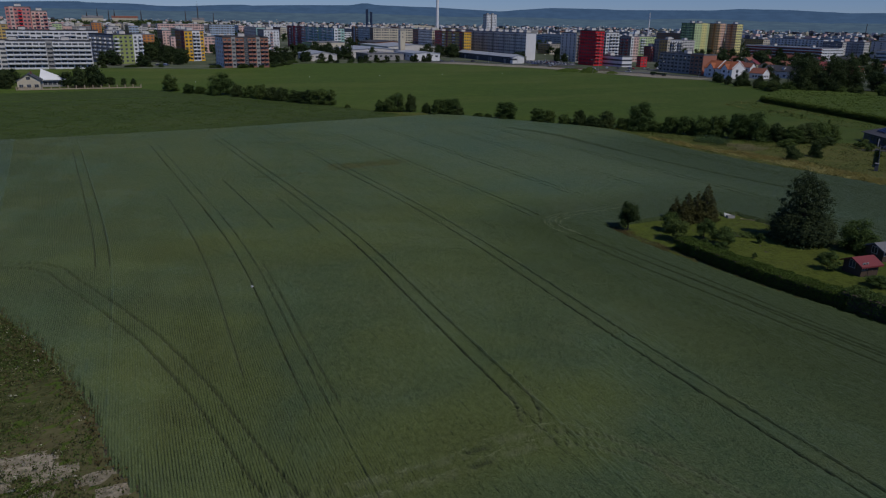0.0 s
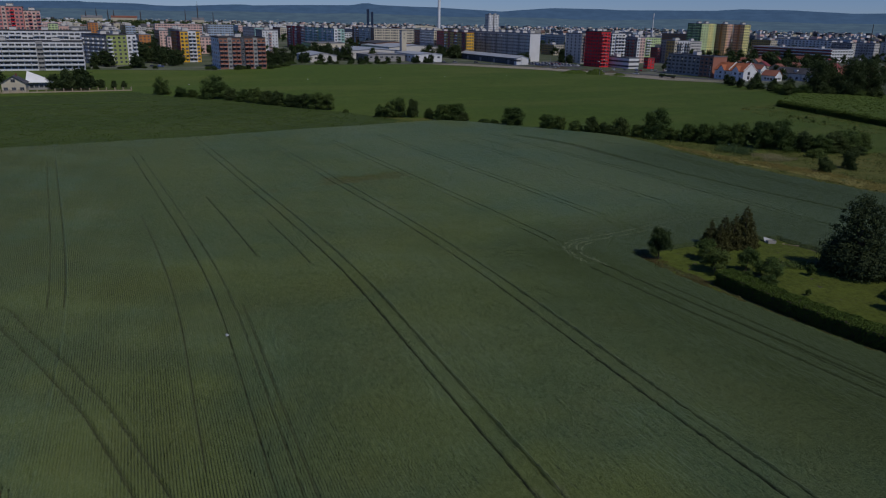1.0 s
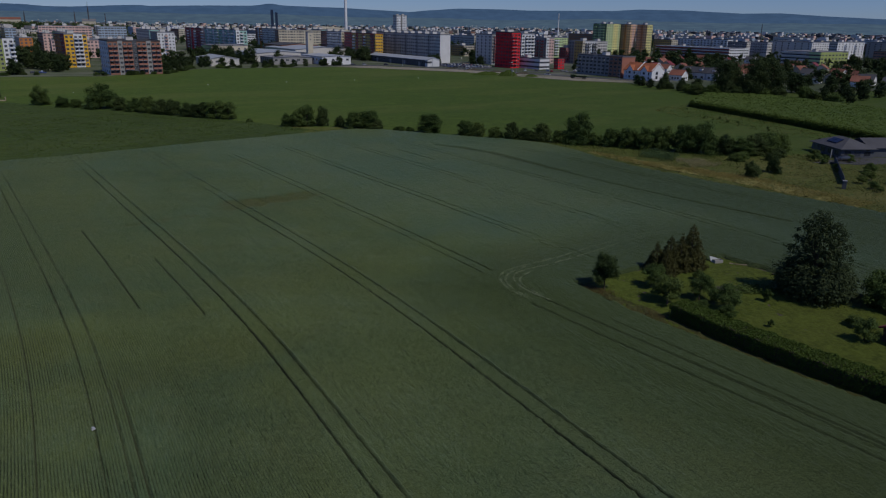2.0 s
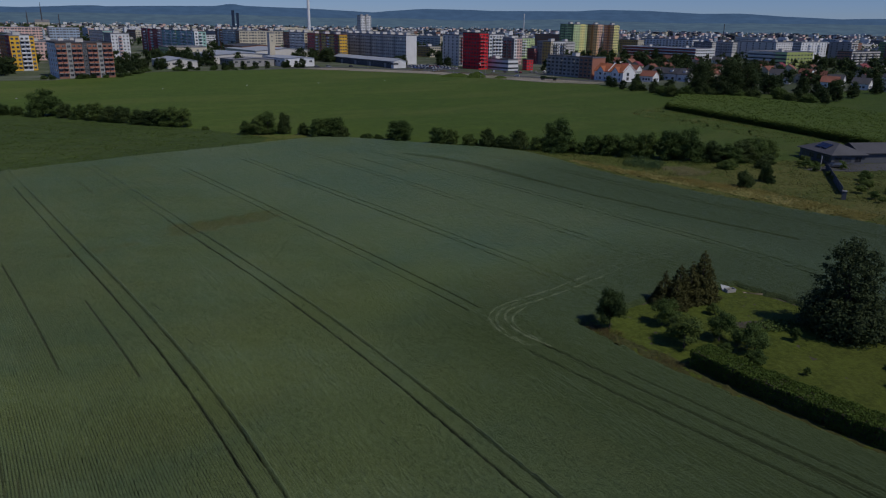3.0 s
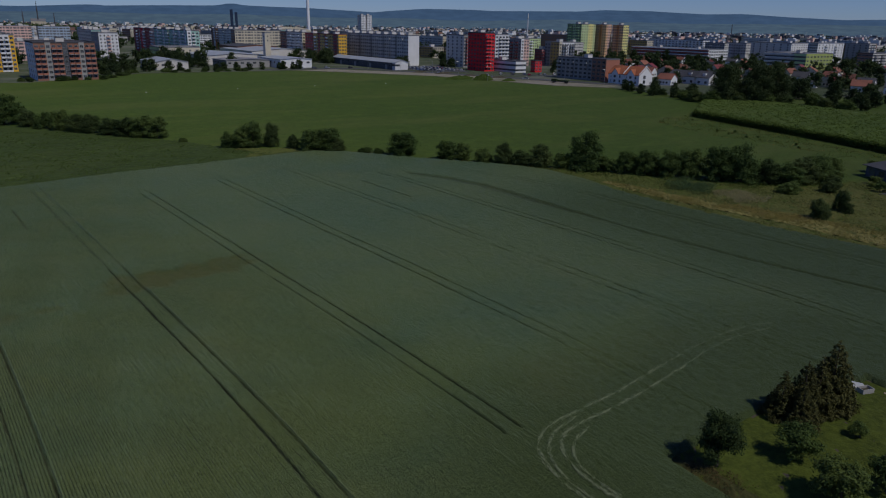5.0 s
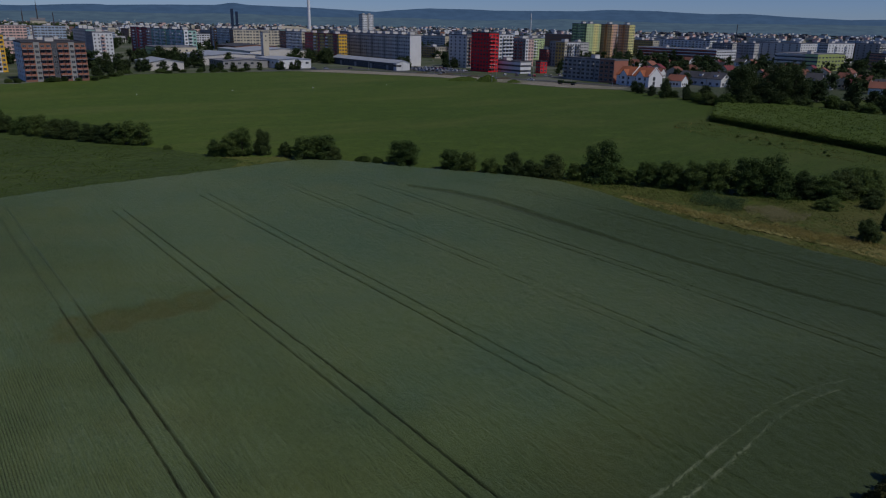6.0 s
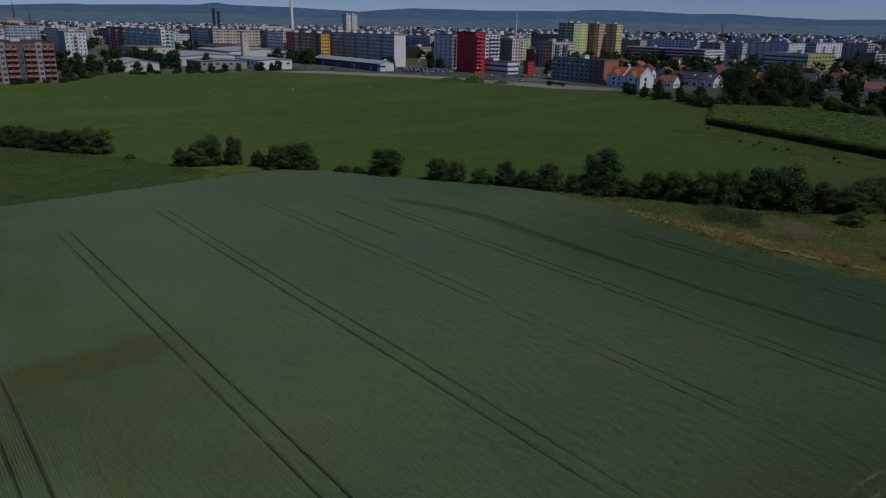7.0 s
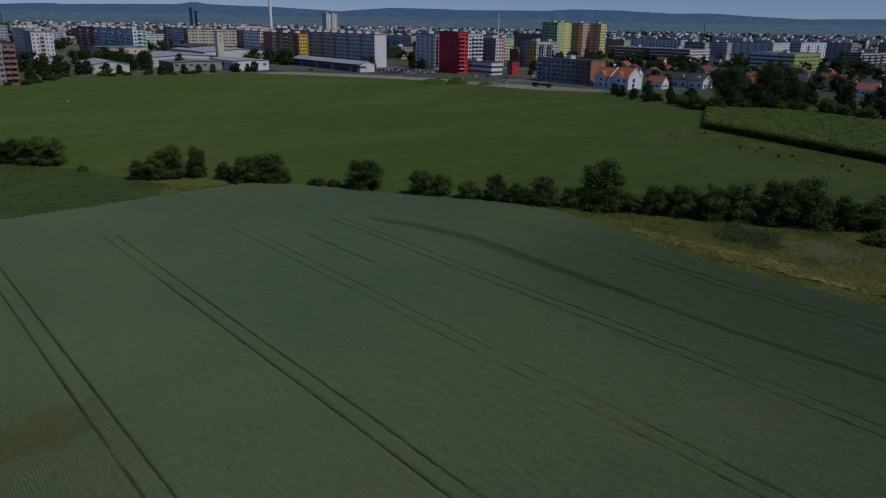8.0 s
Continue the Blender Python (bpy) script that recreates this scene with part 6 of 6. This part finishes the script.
def far_block(x, y, w, d, h, south, west, far):
    b = thing("apartment_block", pose(x, y, 0.1), south + " and " + west + " panel block among other blocks", "building", "blocks of the town")
    part("wall", Shape().box(0, 0, -0.1, w, d, h, 0, 1), [M["wall_" + south], M["wall_" + west]], b)
    s = Shape().box(-0.2, -0.2, h, w + 0.2, d + 0.2, h + 0.5)
    n = max(1, int(max(w, d) / 18))
    for i in range(n):
        cx, cy = (w * (i + 0.5) / n, d / 2) if w > d else (w / 2, d * (i + 0.5) / n)
        s.box(cx - 2, cy - 2, h + 0.5, cx + 2, cy + 2, h + 2.8, 1)
    part("roof", s, [M["roof_grey"], M["wall_grey"]], b)
    g = Shape()
    fl = int(h / 2.9)
    for side, length in (("s", w), ("w", d)):
        n = max(1, int(length / 3.4))
        st = length / n
        for k in range(n):
            # in some bays a wide dark pane stands for a shaded loggia recess
            loggia_shade = (k + int(x)) % (2 + int(y) % 3) == 0
            for f in range(fl):
                z = 1.0 + f * 2.9
                a, e = k * st + st * (0.03 if loggia_shade else 0.22), k * st + st * (0.97 if loggia_shade else 0.72)
                if side == "s":
                    g.poly([(a, -0.05, z), (e, -0.05, z), (e, -0.05, z + 1.5), (a, -0.05, z + 1.5)])
                else:
                    g.poly([(-0.05, e, z), (-0.05, a, z), (-0.05, a, z + 1.5), (-0.05, e, z + 1.5)])
    o = part("far_glazing", g, M["far_glass"], b)
    o["kind"] = "stuff"
    return b


REST = []
made = 0
for _ in range(6000):
    az, r = radians(rng.uniform(-7, 72)), 730 + 1150 * rng.random() ** 1.3
    x, y = r * math.sin(az), r * math.cos(az)
    long_y = rng.random() < 0.6
    length = rng.uniform(30, 72)
    w, d = (11, length) if long_y else (length, 11)
    if not free(x + w / 2, y + d / 2, length * 0.42) or math.degrees(az) > 50 and r < 860:
        continue
    TAKEN.append((x + w / 2, y + d / 2, length * 0.42))
    h = rng.choice((12.0, 15.0, 18.0, 21.0, 23.8, 23.8)) * (1.0 if r < 1100 else 0.72)
    # past 1150 m walls come muted, greyer and bluer: haze put into paint
    far_block(x, y, w, d, h, SOUTHS[rng.integers(len(SOUTHS))] if r < 1150 else ("cream", "grey", "blue", "slate", "brown", "palepink")[rng.integers(6)], WESTS[rng.integers(len(WESTS))] if r < 1150 else ("grey", "slate", "blue", "brown")[rng.integers(4)], r)
    made += 1
    if made >= 150:
        break

HOUSES = []
for k, (m, roof) in enumerate((("wall_white", "roof_red"), ("wall_cream", "roof_red"), ("wall_white", "roof_dark"), ("wall_cream", "roof_maroon"))):
    wall = Shape().box(-5, -6, -0.1, 5, 6, 4.6)
    for q in (-3.4, -0.9, 1.6):
        wall.poly([(q, -6.03, 1.2), (q + 1.6, -6.03, 1.2), (q + 1.6, -6.03, 2.7), (q, -6.03, 2.7)], 1)
        wall.poly([(-5.03, q + 1.6, 1.2), (-5.03, q, 1.2), (-5.03, q, 2.7), (-5.03, q + 1.6, 2.7)], 1)
    HOUSES.append((wall.mesh("wall", [M[m], M["glass"]]), Shape().gable(-5, -6, 5, 6, 4.6, 8.4, 0.5, 0, 1, "yx"[k % 2]).box(1, 1, 5, 1.7, 1.7, 9.2, 0).mesh("roof", [M[roof], M[m]])))
HOUSE_WORDS = ("white house with a red tile roof among trees", "cream house with a red tile roof among trees", "white house with a dark roof among trees", "cream house with a maroon roof among trees")
SPOTS = [(536, 329), (512, 297), (514, 276), (486, 330), (524, 306), (545, 300), (560, 320), (490, 268), (530, 262), (580, 290), (520, 445), (545, 385), (560, 410)]
for tries in range(900):
    az, r = radians(rng.uniform(48, 74)), rng.uniform(540, 860)
    SPOTS.append((r * math.sin(az), r * math.cos(az)))
made = 0
for x, y in SPOTS:
    if not free(x, y, 7):
        continue
    TAKEN.append((x, y, 8))
    k = int(rng.choice(4, p=(0.4, 0.25, 0.2, 0.15)))
    b = thing("house", pose(x, y, 0.1, 0, 0, rng.uniform(-20, 20)) @ Matrix.Scale(0.82, 4), HOUSE_WORDS[k], "house", "houses of the town")
    part("wall", HOUSES[k][0], None, b)
    part("roof", HOUSES[k][1], None, b)
    made += 1
    if made >= 75:
        break
TOWN_EDGE = [(300, 480), (410, 340), (450, 380), (500, 470), (430, 600), (330, 620), (250, 640), (230, 590)]
REST = []
made = 0
for _ in range(6000):
    az, r = radians(rng.uniform(-6, 73)), 560 + 700 * rng.random() ** 1.5
    x, y = r * math.sin(az), r * math.cos(az)
    if r < 640 and math.degrees(az) < 44 or not free(x, y, 3) or inside_of(TOWN_EDGE, np.array(x), np.array(y)):
        continue
    k = rng.uniform(0.7, 1.35)
    if made < 110:
        ob = new("tree", FAR_TREE[made % 3])
        ob.matrix_basis = Matrix.LocRotScale((x, y, 0.05), Euler((0, 0, made)), (k, k, k))
        tagged(ob, "green deciduous tree among the town's houses", "tree", "town trees")
    else:
        REST.append((x, y, k))
    made += 1
    if made >= 640:
        break


def town_greenery():
    """The rest of the town's trees, too many to count."""
    r = np.random.default_rng(58)
    c, rad = [], []
    for x, y, k in REST:
        for i in range(9):
            w, q = r.uniform(0, 6.28), r.uniform(0, 3.2) * k
            c.append((x + q * math.cos(w), y + q * math.sin(w), r.uniform(1.5, 8.5) * k))
            rad.append(r.uniform(1.4, 2.4) * k)
    co = leaf_cloud(np.array(c), np.array(rad), len(REST) * 300, 0.8, r)
    co[:, 2] = np.maximum(co[:, 2], 0.15)
    return tagged(new("town_greenery", quads_mesh("town_greenery", co, M["leaf_town"])), "dark trees between the town's blocks", "trees", kind="stuff")


town_greenery()


def far_town():
    """Roofs and gables of the farther town, far too small to tell apart."""
    r = np.random.default_rng(55)
    s = Shape()
    for k in range(4200):
        az, q = radians(r.uniform(-9, 75)), 1750 + 2500 * r.random() ** 1.2
        x, y = q * math.sin(az), q * math.cos(az)
        w, d, h = r.uniform(6, 16), r.uniform(7, 24), r.choice((5, 6, 7, 8, 11, 15))
        if r.random() < 0.06:
            w, d, h = w * 2.5, d * 1.6, 8
        m = int(r.choice(6, p=(0.26, 0.14, 0.16, 0.08, 0.2, 0.16)))
        s.box(x, y, 0, x + w, y + d, h, m, None, int(r.choice((4, 5, 6, 6, 7))))
    return tagged(new("far_town", s.mesh("far_town", [M["wall_white"], M["wall_cream"], M["wall_grey"], M["wall_palepink"], M["roof_grey"], M["roof_dark"], M["roof_red"], M["sheet_white"]])), "distant town of pale houses and roofs", "town", kind="stuff")


def far_woods():
    r = np.random.default_rng(56)
    n = 9000
    az, q = np.radians(r.uniform(-10, 76, n)), 950 + 3300 * r.random(n) ** 1.1
    c = np.stack([q * np.sin(az), q * np.cos(az), r.uniform(3, 9, n)], 1)
    rad = r.uniform(3, 7, n)
    co = leaf_cloud(c, rad, n * 8, 1.9, r, 0.7)
    co[:, 2] = np.maximum(co[:, 2], 0.2)
    return tagged(new("far_woods", quads_mesh("far_woods", co, M["leaf_town"])), "dark clumps of distant town trees", "trees", kind="stuff")


far_town()
far_woods()


def hill_villages():
    """Villages scattered over the foot of the hills."""
    r = np.random.default_rng(61)
    s = Shape()
    for deg0 in (-2, 5, 11, 14.5, 17, 23.5, 27.5, 31, 36, 38.5, 41, 44, 50, 53, 59, 63, 66):
        for k in range(int(r.integers(10, 24))):
            deg, q = radians(deg0 + r.normal(0, 0.8)), r.uniform(3860, 4120)
            rise = 56 * (max(0, q - 3900) / 500) ** 1.3
            x, y = q * math.sin(deg), q * math.cos(deg)
            a, h = r.uniform(2.5, 7), r.uniform(0.5, 2.5)
            s.box(x, y, rise - 6, x + a, y + a, rise + h, int(r.integers(3)), None, int(r.choice((2, 3, 4))))
    return tagged(new("hill_villages", s.mesh("hill_villages", [M["wall_grey"], M["wall_cream"], M["sheet_white"], M["roof_red"], M["roof_grey"]])), "far pale villages at the foot of the hills", "village", kind="stuff")


hill_villages()


# ---- landmarks on the skyline ----
def at_bearing(deg, r):
    return r * math.sin(radians(deg)), r * math.cos(radians(deg))


def mast(deg, r, height, wide, m, label):
    x, y = at_bearing(deg, r)
    b = thing("chimney", pose(x, y, 0.1), label, "chimney")
    part("shaft", Shape().tube((0, 0, 0), (0, 0, height), wide, wide * 0.6, 12), M[m], b)
    part("collar", Shape().tube((0, 0, height * 0.82), (0, 0, height * 0.84), wide * 1.15, wide * 1.15, 12), M["roof_grey"], b)


mast(26.25, 1500, 150, 3.2, "wall_white", "tall white factory chimney over the town")
mast(42.01, 1500, 54.5, 1.4, "wall_white", "slender white mast over the roofs")
mast(56.13, 1700, 42, 1.0, "roof_dark", "slender dark lattice mast on the skyline")
mast(9.74, 1900, 41.5, 1.3, "roof_dark", "dark brick chimney on the skyline")
x, y = at_bearing(21.08, 1900)
slab = thing("office_tower", pose(x, y, 0.1, 0, 0, -20), "dark slim twin office tower on the skyline", "tower")
part("tower_half", Shape().box(-8.5, -5, 0, -2, 5, 57), M["tower_glass"], slab)
part("tower_half", Shape().box(2, -5, 0, 8, 5, 51), M["tower_glass"], slab)
x, y = at_bearing(30.0, 1450)
block(x, y, 10, 14, 46, "white", "grey", "white high-rise over the lower blocks", 15, 0, "panel", 3, 4, (), (), "wall_white", (), (), 1)
block(x + 11, y - 2, 10, 14, 46, "white", "slate", "white high-rise with a grey side", 15, 0, "panel", 3, 4, (), (), "wall_white", (), (), 1)
x, y = at_bearing(25.2, 1400)
hall_arch = thing("sports_hall", pose(x, y, 0.1), "pale arched sports hall roof", "building")
s = Shape()
for k in range(11):
    a = math.pi * k / 10
    s.v += [(-38 * math.cos(a), 0, 12 + 12 * math.sin(a)), (-38 * math.cos(a), 40, 12 + 12 * math.sin(a))]
s.f = [(2 * k, 2 * k + 2, 2 * k + 3, 2 * k + 1) for k in range(10)] + [tuple(range(0, 22, 2)), tuple(range(21, 0, -2))]
s.m = [0] * len(s.f)
part("roof", s, M["wall_cream"], hall_arch)
part("wall", Shape().box(-38, 2, 0, 38, 38, 13), M["wall_cream"], hall_arch)


def church(deg, r, base, height, m, label, spires, long):
    x, y = at_bearing(deg, r)
    b = thing("church", pose(x, y, base - 1, 0, 0, -deg), label, "church")
    part("nave", Shape().box(-long / 2, 0, 0, long / 2, 16, height * (0.3 if long > 50 else 0.16)), M[m], b)
    part("roof", Shape().gable(-long / 2, 0, long / 2, 16, height * (0.3 if long > 50 else 0.16), height * (0.45 if long > 50 else 0.26), 0.5, 0, 1, "x"), [M["roof_red"] if long > 60 else M["roof_grey"], M[m]], b)
    for cx, k in spires:
        part("steeple", Shape().box(cx - 1.5, 4.5, 0, cx + 1.5, 7.5, height * 0.55 * k).tube((cx, 6, height * 0.55 * k), (cx, 6, height * k), 1.8, 0.15, 8), M["roof_dark"], b)


church(8.67, 2300, 14, 60, "wall_cream", "old church with tall dark spires on a hill", ((0, 1.0), (-34, 0.65)), 34)
church(3.79, 2300, 16, 33, "wall_cream", "long cream monastery with a red roof", ((-41, 1.0), (-26, 1.0), (43, 0.98)), 67)
church(1.75, 2250, 14, 37, "wall_cream", "domed cream church on the wooded hill", ((-14, 0.8), (12, 1.0)), 52)


def wooded_rise():
    """The low wooded hill under the churches."""
    s = Shape()
    n, k = 40, 10
    for i in range(n + 1):
        deg = -8 + 22 * i / n
        h = 15 * math.sin(math.pi * min(1, max(0, i / n))) ** 0.5
        for j in range(k + 1):
            r = 2080 + 500 * j / k
            s.v.append((*at_bearing(deg, r), -2 + h * math.sin(math.pi * min(1, j / k * 1.0)) ** 0.6))
    for i in range(n):
        for j in range(k):
            s.f.append((i * (k + 1) + j, (i + 1) * (k + 1) + j, (i + 1) * (k + 1) + j + 1, i * (k + 1) + j + 1))
            s.m.append(0)
    tagged(new("wooded_rise", s.mesh("wooded_rise", [M["leaf_dark"]])), "low dark wooded hill under the old churches", "hill", kind="structure")
    r = np.random.default_rng(57)
    m = 900
    deg, q = r.uniform(-7, 13, m), r.uniform(2100, 2300, m)
    top = 15 * np.sin(np.pi * (deg + 8) / 22) ** 0.5 * np.sin(np.pi * (q - 2080) / 500) ** 0.6
    c = np.stack([q * np.sin(np.radians(deg)), q * np.cos(np.radians(deg)), top + 1], 1)
    tagged(new("hill_trees", quads_mesh("hill_trees", leaf_cloud(c, np.full(m, 6.0), m * 10, 2.4, r), M["leaf_dark"])), "dark trees covering the low hill", "trees", kind="stuff")


wooded_rise()


# ---- hills on the horizon ----
def ridge(name, r0, r1, height_at, m, label):
    s = Shape()
    n, k = 720, 8
    for i in range(n + 1):
        deg = -180 + 360 * i / n
        h = height_at(deg)
        for j in range(k + 1):
            q = j / k
            rr = r0 + (r1 - r0) * q
            bump = 1 + 0.1 * noise.noise(Vector((deg * 0.25, q * 5, 0.3)))
            s.v.append((*at_bearing(deg, rr), -1 + h * (q ** 1.3) * (bump if 0 < j < k else 1)))
    for i in range(n):
        for j in range(k):
            s.f.append((i * (k + 1) + j, (i + 1) * (k + 1) + j, (i + 1) * (k + 1) + j + 1, i * (k + 1) + j + 1))
            s.m.append(0)
    return tagged(new(name, s.mesh(name, [M[m]])), label, "hills", kind="structure")


CREST = ([-180, -30, -6, -3.6, -1.5, 1.0, 1.6, 4.3, 6.0, 7.4, 9.4, 10.7, 11.9, 12.4, 15.7, 18.7, 19.8, 20.2, 20.8, 21.7, 24, 26, 29.3, 31, 32.7, 34.8, 38, 40, 46.4, 48, 51.3, 55, 57.6, 60.3, 63.9, 65.6, 70, 90, 180],
         [80, 82, 86, 90, 97, 102, 97, 97, 88, 87, 96, 102, 105, 100, 109, 113, 115, 123, 131, 119, 114, 112, 100, 94, 107, 120, 119, 114, 119, 129, 126, 112, 116, 102, 89, 93, 96, 84, 80])
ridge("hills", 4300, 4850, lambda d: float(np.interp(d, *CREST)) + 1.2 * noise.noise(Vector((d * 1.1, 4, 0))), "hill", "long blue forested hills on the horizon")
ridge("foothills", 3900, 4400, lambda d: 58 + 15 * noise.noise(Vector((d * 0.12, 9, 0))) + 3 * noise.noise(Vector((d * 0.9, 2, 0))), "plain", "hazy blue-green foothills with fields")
